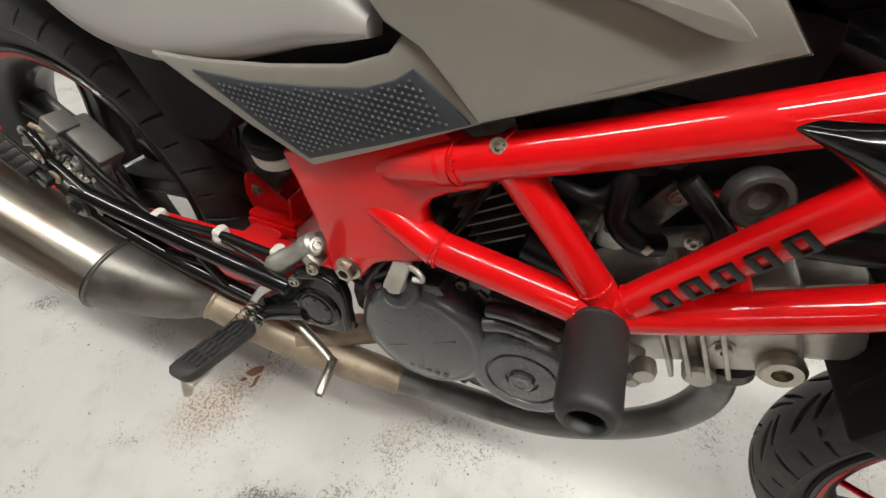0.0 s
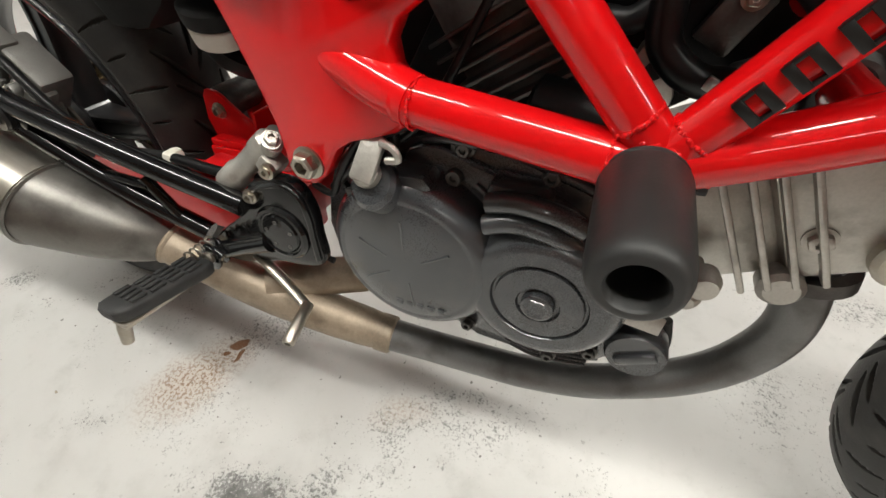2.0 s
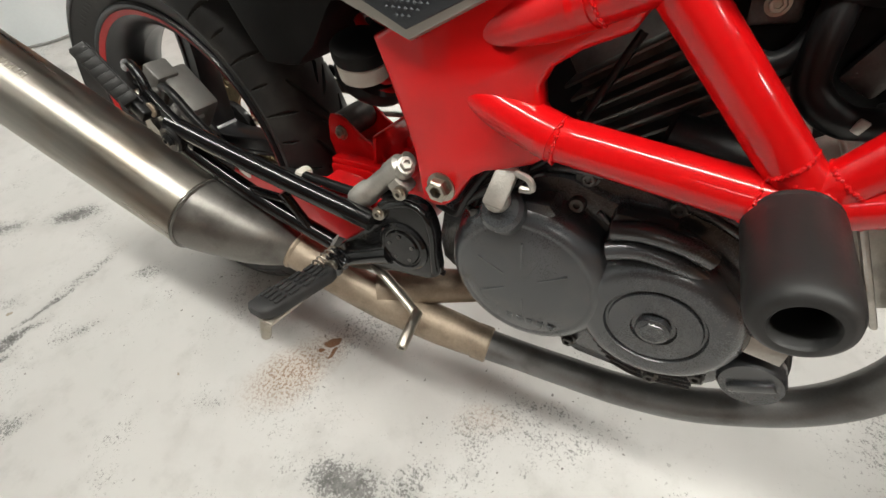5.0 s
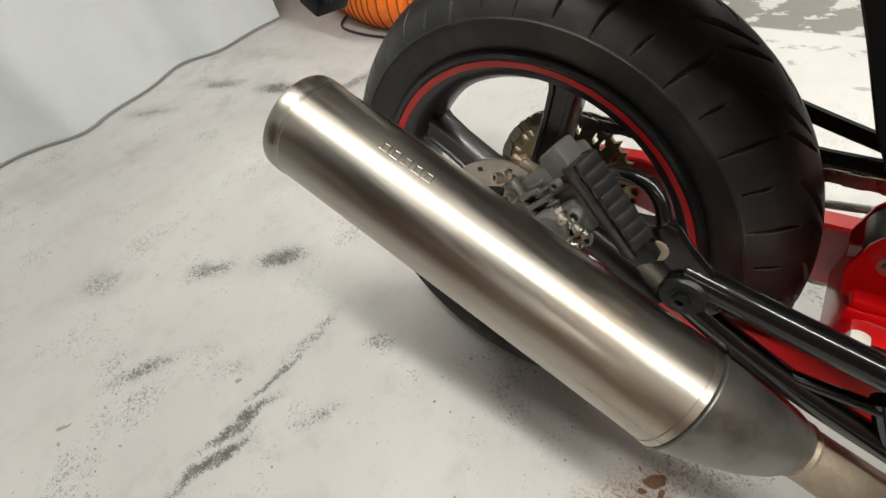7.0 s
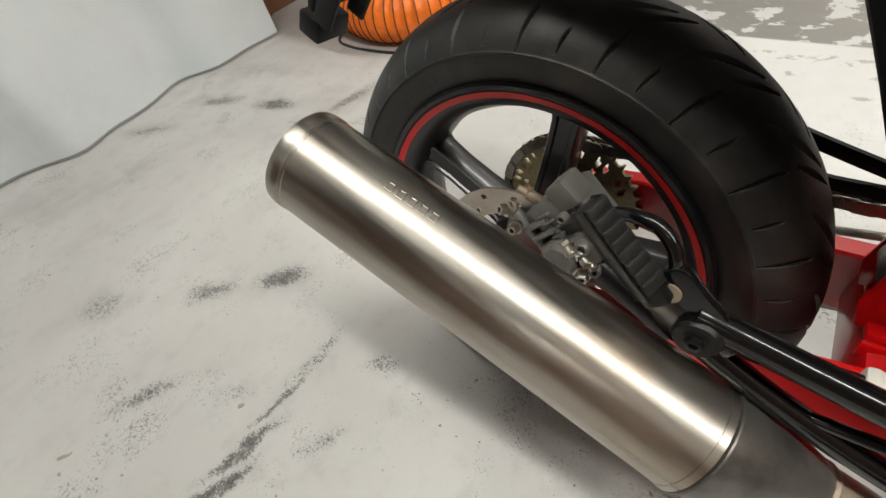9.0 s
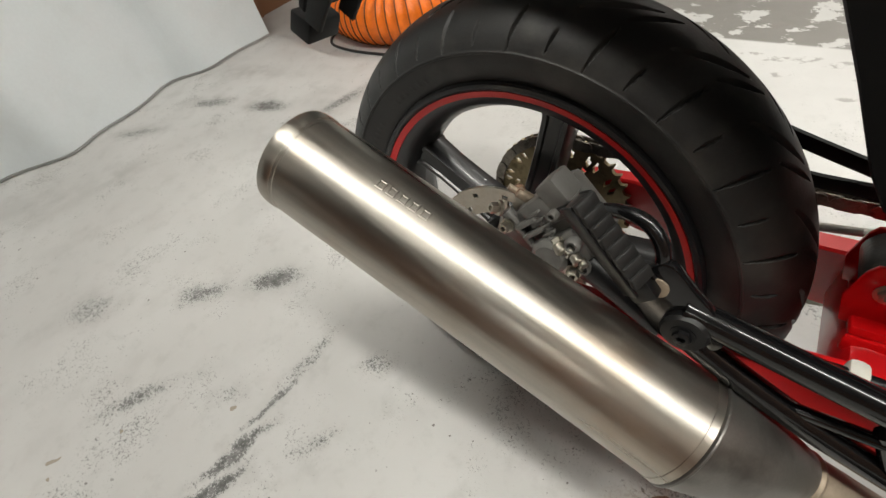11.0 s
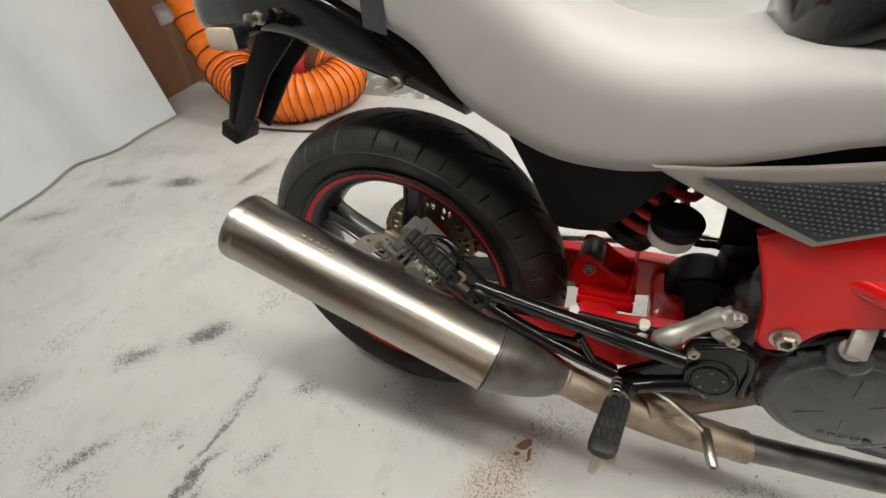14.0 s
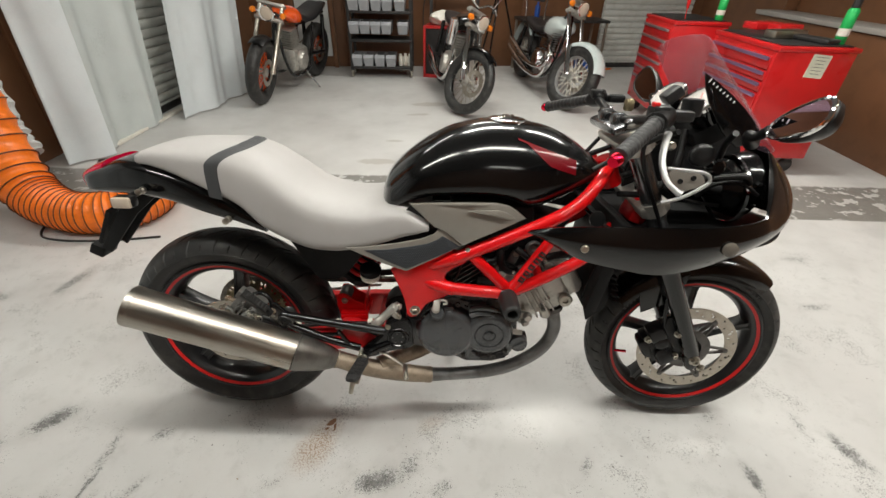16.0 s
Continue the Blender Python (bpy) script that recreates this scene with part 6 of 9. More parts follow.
lathe_b = lathe(B(), [(0.020, 0), (0.020, 0.01), (0.012, 0.012)], (1.03, -0.12, 0.735), (0, -1, 0.1), 20)
part("radiator_cap", lathe_b, BLACK_SATIN, radi)
stand = B()
sweep(stand, [(0.60, 0.12, 0.25), (0.66, 0.20, 0.15), (0.72, 0.275, 0.045)], 0.010, 12)
box(stand, (0.722, 0.285, 0.048), (0.06, 0.04, 0.010), 0.003, (9, 0, 0))
part("side_stand", stand, FRAME_BLACK, bike, "black side stand")

# hoses and castings behind the trellis
for pts_, r_ in (([(0.800, -0.070, 0.645), (0.800, -0.082, 0.612), (0.801, -0.085, 0.595), (0.805, -0.086, 0.577), (0.817, -0.087, 0.565), (0.832, -0.085, 0.558), (0.850, -0.075, 0.556)], 0.0105), ([(0.745, -0.060, 0.580), (0.768, -0.074, 0.583), (0.782, -0.076, 0.584), (0.793, -0.075, 0.594), (0.798, -0.070, 0.612), (0.800, -0.05, 0.64)], 0.0085), ([(0.835, -0.04, 0.60), (0.870, -0.05, 0.615), (0.915, -0.05, 0.640)], 0.0065)):
    part("hose", sweep(B(), pts_, r_, 16, 6), BLACK_SATIN, motor)
part("hose_clip", box(B(), (0.838, -0.094, 0.560), (0.007, 0.003, 0.009), 0.001, (0, 20, 0)), ALLOY, motor, "small metal hose clip")
lugb = plate(B(), rounded([(0.792, 0.562), (0.798, 0.572), (0.810, 0.571), (0.817, 0.558), (0.824, 0.534), (0.802, 0.530), (0.796, 0.545)], 3), -0.070, -0.045, 0.003)
part("casting_lug", lugb, ALLOY, motor, "cast aluminium lug with a bolt hole")
# A black disc stands in for the dark inside of the bolt hole.
part("dark_hole_disc", lathe(B(), [(0.0062, 0), (0.0062, 0.0008), (0.001, 0.0009)], (0.806, -0.0702, 0.555), (0, -1, 0), 18), BLACK_INK, motor)
part("coolant_stub", lathe(B(), [(0.009, 0.0), (0.0125, 0.002), (0.0125, 0.018), (0.0105, 0.022), (0.0105, 0.034), (0.006, 0.035), (0.006, 0.02)], (0.786, -0.050, 0.552), (-0.1, -1, -0.15), 24), ALLOY, motor, "cast aluminium stub")
part("engine_mount", lathe(B(), [(0.020, 0.0), (0.020, 0.012), (0.016, 0.016), (0.013, 0.016), (0.012, 0.011), (0.008, 0.011), (0.007, 0.016), (0.003, 0.016)], (0.906, -0.072, 0.566), (0, -1, 0.1), 28), ALLOY_DARK, motor, "cast engine mounting boss")
for q, sz, tn in (((0.840, -0.060, 0.590), (0.026, 0.010, 0.040), 24), ((0.872, -0.062, 0.566), (0.044, 0.012, 0.018), -28), ((0.770, -0.060, 0.615), (0.030, 0.012, 0.022), -10), ((0.930, -0.066, 0.590), (0.038, 0.012, 0.024), -30)):
    part("casting_web", box(B(), q, sz, 0.003, (0, tn, 0)), ALLOY_DARK, motor)
for q in ((0.845, -0.068, 0.603), (0.874, -0.070, 0.566), (0.770, -0.068, 0.617), (0.932, -0.074, 0.592)):
    part("bolt", hexbolt(B(), q, (0, -1, 0.1), 0.0055, 0.006), STEEL, motor)
# flat upper case with a raised rim between the covers and the frame tube
part("case_panel", plate(B(), rounded([(0.640, 0.470), (0.668, 0.486), (0.700, 0.478), (0.745, 0.468), (0.775, 0.462), (0.800, 0.448), (0.815, 0.425), (0.790, 0.415), (0.740, 0.420), (0.690, 0.436)], 3), -0.116, -0.100, 0.003), ENGINE_BLACK, motor)
part("case_rim", sweep(B(), [(0.705, -0.117, 0.462), (0.722, -0.119, 0.453), (0.744, -0.120, 0.446), (0.768, -0.119, 0.441), (0.800, -0.117, 0.430)], 0.0030, 10, 5), ENGINE_BLACK, motor)
part("neck_web", plate(B(), [(0.640, 0.430), (0.640, 0.466), (0.668, 0.470), (0.676, 0.462), (0.652, 0.432)], -0.140, -0.110, 0.004), ENGINE_BLACK, motor)
for q in ((0.6868, -0.1165, 0.4650), (0.7590, -0.1165, 0.4535)):
    part("case_bolt", lathe(B(), [(0.0075, 0.0), (0.0075, 0.004), (0.0060, 0.0065), (0.0030, 0.0065), (0.0028, 0.003)], q, (0, -1, 0.1), 18), ALLOY_DARK, motor)
part("gear_tag", plate(B(), [(0.678, 0.474), (0.690, 0.476), (0.694, 0.505), (0.686, 0.512), (0.680, 0.500)], -0.112, -0.108, 0.001), ALLOY_DARK, motor)
# control cables that loop down beside the pivot plate
for pts_ in ([(0.655, -0.118, 0.515), (0.637, -0.133, 0.506), (0.611, -0.137, 0.487), (0.590, -0.139, 0.452), (0.578, -0.137, 0.428), (0.553, -0.130, 0.426)], [(0.665, -0.110, 0.520), (0.646, -0.128, 0.503), (0.617, -0.132, 0.488), (0.597, -0.134, 0.468), (0.585, -0.132, 0.444), (0.596, -0.125, 0.424), (0.612, -0.120, 0.410)], [(0.650, -0.100, 0.500), (0.625, -0.122, 0.470), (0.612, -0.128, 0.440), (0.604, -0.120, 0.410)]):
    part("cable", sweep(B(), pts_, 0.0034, 10, 6), BLACK_SATIN, motor)
part("cable_clamp", box(B(), (0.599, -0.136, 0.430), (0.009, 0.006, 0.018), 0.002, (0, -20, 0)), ALLOY_DARK, motor)
# ribs of the upper case above the clutch cover
# cooling ribs under the crank cover
for k in range(5):
    part("sump_rib", sweep(B(), [(0.735 + 0.006 * k, -0.106, 0.292 - 0.006 * k), (0.79, -0.107, 0.288 - 0.006 * k), (0.838, -0.106, 0.300 - 0.006 * k)], 0.0020, 8, 3), ENGINE_BLACK, motor)
for x0, z0, x1, z1 in ((0.655, 0.487, 0.700, 0.492), (0.705, 0.493, 0.760, 0.486), (0.765, 0.484, 0.815, 0.468)):
    part("case_rib", sweep(B(), [(x0, -0.108, z0), ((x0 + x1) / 2, -0.111, (z0 + z1) / 2 + 0.004), (x1, -0.108, z1)], 0.0045, 10, 4), ENGINE_BLACK, motor)


# ---- bodywork ----
def lerp_table(table, x):
    """Smooth values between the stations of a table; the slope at each runs on from its neighbours."""
    if x >= table[-1][0]:
        return list(table[-1][1:])
    i = max(k for k in range(len(table) - 1) if table[k][0] <= x or k == 0)
    (x0, *a), (x1, *b) = table[i], table[i + 1]
    h = x1 - x0
    f = max(0.0, (x - x0) / h)
    before, after = table[max(i - 1, 0)], table[min(i + 2, len(table) - 1)]
    out = []
    for k in range(len(a)):
        chord = (b[k] - a[k]) / h
        s0 = chord if i == 0 else (b[k] - before[k + 1]) / (x1 - before[0])
        s1 = chord if i + 2 >= len(table) else (after[k + 1] - a[k]) / (after[0] - x0)
        s0, s1 = (0.0 if s0 * chord < 0 else s0), (0.0 if s1 * chord < 0 else s1)
        out.append(a[k] * (2 * f ** 3 - 3 * f * f + 1) + s0 * h * (f ** 3 - 2 * f * f + f) + b[k] * (3 * f * f - 2 * f ** 3) + s1 * h * (f ** 3 - f * f))
    return out


def body_rings(table, n, count, power_top=2.6, power_low=3.5):
    """Rings across the bike: x, top, bottom, half width, height of the widest line (0 to 1)."""
    xs = [table[0][0] + (table[-1][0] - table[0][0]) * i / count for i in range(count + 1)]
    out = []
    for x in xs:
        top, low, hw, mid = lerp_table(table, x)
        zc = low + (top - low) * mid
        ring = []
        for k in range(n):
            a = 2 * math.pi * k / n
            c, s = math.cos(a), math.sin(a)
            p = power_top if s > 0 else power_low
            y = hw * math.copysign(abs(c) ** (2 / p), c)
            z = zc + ((top - zc) if s > 0 else (zc - low)) * math.copysign(abs(s) ** (2 / p), s)
            ring.append((x, y, z))
        out.append(ring)
    return out


seat_table = [(-0.168, 0.842, 0.832, 0.035, 0.5), (-0.150, 0.858, 0.832, 0.072, 0.5), (-0.11, 0.874, 0.834, 0.096, 0.45), (-0.05, 0.884, 0.820, 0.112, 0.45), (0.05, 0.887, 0.772, 0.124, 0.5), (0.12, 0.883, 0.735, 0.130, 0.5), (0.17, 0.866, 0.682, 0.134, 0.5), (0.22, 0.834, 0.653, 0.138, 0.5), (0.29, 0.783, 0.628, 0.146, 0.5), (0.36, 0.756, 0.624, 0.150, 0.5), (0.44, 0.751, 0.640, 0.154, 0.5), (0.50, 0.762, 0.660, 0.158, 0.5), (0.54, 0.763, 0.676, 0.160, 0.5), (0.58, 0.742, 0.690, 0.163, 0.5), (0.605, 0.722, 0.700, 0.160, 0.5)]
seat = part("seat", loft(B(), body_rings(seat_table, 72, 80, 3.4, 6.0)), SEAT, bike, "light grey vinyl two-step seat", 60)


def strap():
    bm, rings = B(), []
    for x in (0.052, 0.060, 0.078, 0.086):
        lean = 0.0
        ring = []
        edge = 0.0025 if x in (0.060, 0.078) else 0.0003
        for k in range(25):
            a = math.pi * k / 24
            xx = x + 0.058 * math.sin(a) ** 1.7
            top, low, hw, mid = lerp_table(seat_table, xx)
            zc = low + (top - low) * mid
            c, s = math.cos(a), math.sin(a)
            ring.append((xx, (hw + edge) * math.copysign(abs(c) ** (2 / 3.4), c), zc + (top - zc + edge) * abs(s) ** (2 / 3.4)))
        ring = [(ring[0][0], ring[0][1], ring[0][2] - 0.06), *ring, (ring[-1][0], ring[-1][1], ring[-1][2] - 0.06)]
        rings.append(ring)
    return loft(bm, rings, close=False)


part("seat_strap", strap(), STRAP, seat, "dark grey passenger strap", 60)

tank_table = [(0.482, 0.792, 0.742, 0.070, 0.3), (0.495, 0.820, 0.735, 0.105, 0.3), (0.52, 0.848, 0.740, 0.125, 0.3), (0.55, 0.874, 0.755, 0.138, 0.3), (0.60, 0.909, 0.772, 0.147, 0.28), (0.66, 0.938, 0.776, 0.152, 0.26), (0.74, 0.957, 0.778, 0.155, 0.25), (0.80, 0.958, 0.770, 0.154, 0.26), (0.86, 0.951, 0.745, 0.148, 0.35), (0.92, 0.936, 0.765, 0.134, 0.35), (0.98, 0.906, 0.795, 0.112, 0.35), (1.03, 0.868, 0.822, 0.085, 0.4), (1.055, 0.845, 0.830, 0.055, 0.4)]
tank = part("fuel_tank", loft(B(), body_rings(tank_table, 56, 64, 2.25, 3.0)), BLACK_GLOSS, bike, "glossy black fuel tank with a red side mark", 60)
for s in (-1, 1):
    mk, rows = B(), []
    for f in range(17):
        u = f / 16
        x = 0.815 + 0.145 * u
        top, low, hw, mid = lerp_table(tank_table, x)
        zc = low + (top - low) * mid
        hi = 0.928 - 0.050 * u
        lo = hi - 0.004 - 0.030 * min(1.0, max(0.0, u - 0.15) / 0.4)
        row = []
        for g in range(6):
            z = lo + (hi - lo) * g / 5
            k = min(0.999, max(0.0, (z - zc) / (top - zc)))
            row.append((x, s * (hw * (1 - k ** 2.25) ** (1 / 2.25) + 0.0016), z + 0.0006))
        rows.append(row)
    loft(mk, rows, close=False)
    part("red_mark", mk, CRIMSON, tank, "red wing-shaped mark", 60)
fc = B()
lathe(fc, [(0.048, 0), (0.048, 0.005), (0.042, 0.008), (0.016, 0.009), (0.012, 0.012)], (0.80, 0, 0.953), (0.05, 0, 1), 36)
box(fc, (0.80, 0, 0.966), (0.03, 0.012, 0.005), 0.002)
part("filler_cap", fc, CHROME, tank, "bright metal filler cap")


def panel(outline, y_of, thick, bevel):
    """A side panel: the outline is filled with a grid of columns and follows y_of(x, z)."""
    bm = B()
    plate(bm, outline, 0.0, -thick, bevel)
    for v in bm.verts:
        v.co.y += y_of(v.co.x, v.co.z)
    return bm


SIDE = [(0.555, 0.774), (0.62, 0.780), (0.70, 0.784), (0.765, 0.784), (0.800, 0.776), (0.822, 0.762), (0.845, 0.742), (0.815, 0.728), (0.770, 0.706), (0.730, 0.688), (0.690, 0.668), (0.665, 0.690), (0.645, 0.706), (0.618, 0.716), (0.602, 0.730), (0.585, 0.748)]
PADX = [(0.440, 0.648), (0.50, 0.652), (0.56, 0.662), (0.602, 0.671), (0.626, 0.682), (0.640, 0.693), (0.658, 0.682), (0.684, 0.665), (0.62, 0.632), (0.548, 0.597), (0.50, 0.617)]
RIM = [(0.392, 0.652), (0.45, 0.657), (0.52, 0.668), (0.585, 0.682), (0.618, 0.696), (0.630, 0.712), (0.645, 0.707), (0.666, 0.691), (0.692, 0.666), (0.62, 0.626), (0.548, 0.588), (0.49, 0.608), (0.43, 0.634)]
for s in (-1, 1):
    def flip(bm):
        if s > 0:
            for v in bm.verts:
                v.co.y = -v.co.y
        return bm
    side = part("side_panel", flip(panel(SIDE, lambda x, z: -0.146 - 0.012 * math.sin((x - 0.55) / 0.3 * math.pi), 0.010, 0.006)), GREY_PANEL, bike, "warm grey metallic side panel with a raised blade")
    bl = B()
    plate(bl, rounded([(0.700, 0.762), (0.74, 0.766), (0.785, 0.764), (0.815, 0.748), (0.800, 0.744), (0.76, 0.752)], 3), -0.164, -0.170, 0.002)
    part("blade", flip(bl), GREY_PANEL, side)
    low = part("knee_panel", flip(panel(RIM, lambda x, z: -0.150, 0.010, 0.005)), GREY_PANEL, bike, "grey metallic surround of the knee pad")
    part("knee_pad", flip(panel(PADX, lambda x, z: -0.159, 0.004, 0.002)), PAD, low, "dark blue-grey knee pad with a fine raised pattern")
    dots = B()
    for i in range(46):
        for j in range(22):
            x = 0.446 + 0.0052 * i + 0.0026 * (j % 2)
            z = 0.602 + 0.0046 * j
            lo_z = 0.6475 + (x - 0.44) / (0.548 - 0.44) * (0.600 - 0.6475) if x < 0.548 else 0.600 + (x - 0.548) / (0.684 - 0.548) * 0.066
            hi_z = 0.642 + (x - 0.44) * 0.18 if x < 0.60 else (0.670 + (x - 0.60) * 0.5 if x < 0.640 else 0.690 - (x - 0.640) * 0.85)
            if lo_z + 0.004 < z < hi_z - 0.003:
                y = -0.1638
                v = [dots.verts.new((x + a, y, z + b)) for a, b in ((-0.0021, 0), (0, -0.0016), (0.0021, 0), (0, 0.0016))]
                t = dots.verts.new((x, y - 0.0014, z))
                for k in range(4):
                    dots.faces.new((v[k], v[(k + 1) % 4], t))
    if s > 0:
        flip(dots)
    tagged(part("embossing", dots, PAD, low), kind="stuff")
    scr = B()
    hexbolt(scr, (0.705, s * 0.160, 0.655), (0, s, 0), 0.005, 0.004)
    part("screw", scr, STEEL, low)

    part("seat_cover_plate", flip(plate(B(), [(0.42, 0.655), (0.60, 0.655), (0.66, 0.69), (0.655, 0.76), (0.56, 0.765), (0.50, 0.70)], -0.138, -0.130, 0.002)), BLACK_MATT, low)

# tail
tl = B()
tail_table = [(-0.330, 0.790, 0.762, 0.030, 0.5), (-0.30, 0.805, 0.752, 0.066, 0.5), (-0.25, 0.826, 0.750, 0.082, 0.5), (-0.18, 0.846, 0.748, 0.096, 0.5), (-0.08, 0.832, 0.738, 0.106, 0.5), (0.02, 0.796, 0.706, 0.112, 0.5), (0.10, 0.752, 0.688, 0.116, 0.5), (0.172, 0.700, 0.662, 0.112, 0.5)]
tail = part("tail_unit", loft(tl, body_rings(tail_table, 40, 30, 4.0, 4.0)), BLACK_GLOSS, bike, "glossy black tail unit below the seat", 45)
lamp = B()
lamp_table = [(-0.338, 0.790, 0.762, 0.020, 0.5), (-0.325, 0.800, 0.758, 0.044, 0.5), (-0.285, 0.822, 0.766, 0.066, 0.5), (-0.238, 0.840, 0.800, 0.076, 0.5)]
part("tail_lamp", loft(lamp, body_rings(lamp_table, 32, 12, 3.0, 3.0)), RED_LENS, tail, "red tail lamp lens", 60)
for s in (-1, 1):
    for x, z in ((-0.118, 0.778), (0.085, 0.706)):
        kb = B()
        lathe(kb, [(0.008, 0), (0.0092, 0.003), (0.008, 0.009), (0.005, 0.011), (0.005, 0.017), (0.008, 0.019), (0.008, 0.024), (0.003, 0.026)], (x, s * 0.112, z), (0, s, 0), 20)
        part("luggage_knob", kb, STEEL, tail, "bright metal luggage knob")
    ind = B()
    sweep(ind, [(-0.16, s * 0.085, 0.760), (-0.145, s * 0.13, 0.762)], 0.008, 10)
    box(ind, (-0.143, s * 0.150, 0.760), (0.050, 0.030, 0.032), 0.010)
    im = part("rear_indicator", ind, BLACK_SATIN, tail, "black stalked indicator")
    part("lens", box(B(), (-0.144, s * 0.164, 0.760), (0.046, 0.012, 0.028), 0.0055), CLEAR_LENS, im, "clear ribbed lens")
    stay = B()
    plate(stay, [(-0.17, 0.765), (-0.215, 0.745), (-0.255, 0.70), (-0.345, 0.575), (-0.320, 0.560), (-0.215, 0.68), (-0.135, 0.745)], s * 0.028, s * 0.036, 0.002)
    part("plate_stay", stay, BLACK_MATT, tail, "black number plate stay")
bk = B()
plate(bk, [(-0.30, 0.69), (-0.352, 0.592), (-0.345, 0.584), (-0.288, 0.68)], -0.034, 0.034, 0.002)
part("plate_back", bk, BLACK_MATT, tail)
rfl = B()
box(rfl, (-0.368, 0, 0.562), (0.040, 0.062, 0.034), 0.004, (0, 28, 0))
part("plate_foot", rfl, BLACK_MATT, tail)
# inner mudguard and under-seat tray
tr = B()
plate(tr, [(0.205, 0.670), (0.224, 0.640), (0.250, 0.596), (0.280, 0.542), (0.298, 0.517), (0.329, 0.518), (0.350, 0.521), (0.380, 0.545), (0.408, 0.583), (0.475, 0.650), (0.30, 0.672)], -0.092, 0.092, 0.006)
part("battery_tray", tr, BLACK_MATT, bike, "black plastic tray under the seat")

# front wheel
fw = wheel("front_wheel", FRONT, 0.040, 20, 0.012, STEERING)
part("tyre", spin(tyre_mesh("tyre", FRONT, 0.293, 0.056, 0.230, 0.042, 22, 960, 2), STEERING), RUBBER, fw, "worn black sports tyre", 50)
rim_line(FRONT, 0.040, fw, STEERING)
disc(FRONT, -0.062, 0.148, 0.112, 18, 6, fw, STEERING)
vl = sweep(B(), [FRONT + Vector((-0.205, -0.03, -0.045)), FRONT + Vector((-0.170, -0.045, -0.037))], 0.0045, 10)
part("valve", spin(vl, STEERING), RED_ANODISED, fw, "red valve cap")
ring_bars(FRONT, 0.246, -0.0545, [150, 147, 144, 141, 138, 135, 60, 57, 54, 51, 48], (0.008, 0.0014, 0.009), fw, STEERING)

# front fork
FA = Vector((-math.sin(RAKE), 0, math.cos(RAKE)))
for s in (-1, 1):
    fk, fl_ = B(), B()
    foot_ = FRONT + Vector((0, s * 0.098, 0))
    sweep(fl_, [foot_ + FA * 0.0, foot_ + FA * 0.04, foot_ + FA * 0.30, foot_ + FA * 0.33], [0.022, 0.0255, 0.0265, 0.0285], 24)
    box(fl_, tuple(foot_ + FA * 0.0 + Vector((0, 0, -0.012))), (0.045, 0.034, 0.060), 0.010, (0, -25, 0))
    sweep(fk, [foot_ + FA * 0.32, foot_ + FA * 0.37, foot_ + FA * 0.38, foot_ + FA * 0.70], [0.0205, 0.0205, 0.0250, 0.0250], 28)
    fork = part("fork_tube", spin(fk, STEERING), FORK_GREY, bike, "dull grey metal upper fork tube")
    part("fork_slider", spin(fl_, STEERING), BLACK_GLOSS, fork, "black lower fork leg")

tc = B()
for h in (0.52, 0.69):
    q = FRONT + FA * h
    box(tc, (q.x, 0, q.z), (0.075, 0.24, 0.032), 0.010, (0, -25.5, 0))
    for s in (-1, 1):
        lathe(tc, [(0.031, -0.017), (0.031, 0.017), (0.022, 0.018), (0.022, -0.018)], q + Vector((0, s * 0.098, 0)), FA, 24, closed=True)
part("triple_clamp", spin(tc, STEERING), ALLOY, fork, "cast aluminium fork clamps")
axl = B()
hexbolt(axl, FRONT + Vector((0, -0.118, 0)), (0, -1, 0), 0.012, 0.012)
rod(axl, FRONT + Vector((0, -0.118, 0)), FRONT + Vector((0, 0.118, 0)), 0.010)
hexbolt(axl, FRONT + Vector((0.028, -0.112, -0.030)), (0, -1, 0), 0.009, 0.008)
part("front_axle", spin(axl, STEERING), STEEL, fork)
fcal = B()
for dx, dz, sx, sz, yy in ((-0.105, 0.03, 0.075, 0.10, -0.075), (-0.12, 0.075, 0.05, 0.05, -0.088), (-0.085, 0.0, 0.05, 0.05, -0.092), (-0.14, 0.02, 0.03, 0.07, -0.08)):
    box(fcal, (FRONT.x + dx, yy, FRONT.z + dz), (sx, 0.055, sz), 0.012, (0, -30, 0))
for dx, dz in ((-0.105, 0.05), (-0.095, 0.01)):
    lathe(fcal, [(0.020, 0), (0.020, 0.010), (0.014, 0.014), (0.006, 0.014)], FRONT + Vector((dx, -0.104, dz)), (0, -1, 0), 20)
plate(fcal, [(FRONT.x - 0.03, FRONT.z + 0.02), (FRONT.x - 0.06, FRONT.z + 0.14), (FRONT.x - 0.10, FRONT.z + 0.13), (FRONT.x - 0.10, FRONT.z + 0.04)], -0.095, -0.085, 0.002)
fcp = part("front_caliper", spin(fcal, STEERING), BLACK_SATIN, bike, "dark sliding front brake caliper")
for dx, dz in ((-0.055, 0.005), (-0.065, 0.085), (-0.145, 0.06)):
    bb = B()
    hexbolt(bb, FRONT + Vector((dx, -0.105, dz)), (0, -1, 0), 0.008, 0.012)
    part("bolt", spin(bb, STEERING), STEEL, fcp)
bh = sweep(B(), [FRONT + Vector((-0.10, -0.09, 0.08)), FRONT + Vector((-0.115, -0.10, 0.16)), FRONT + Vector((-0.13, -0.10, 0.26)), FRONT + Vector((-0.20, -0.12, 0.42)), FRONT + Vector((-0.30, -0.16, 0.60)), FRONT + Vector((-0.31, -0.19, 0.68))], 0.0052, 10, 6)
part("brake_hose", spin(bh, STEERING), BLACK_SATIN, fork)
mg, rows = B(), []
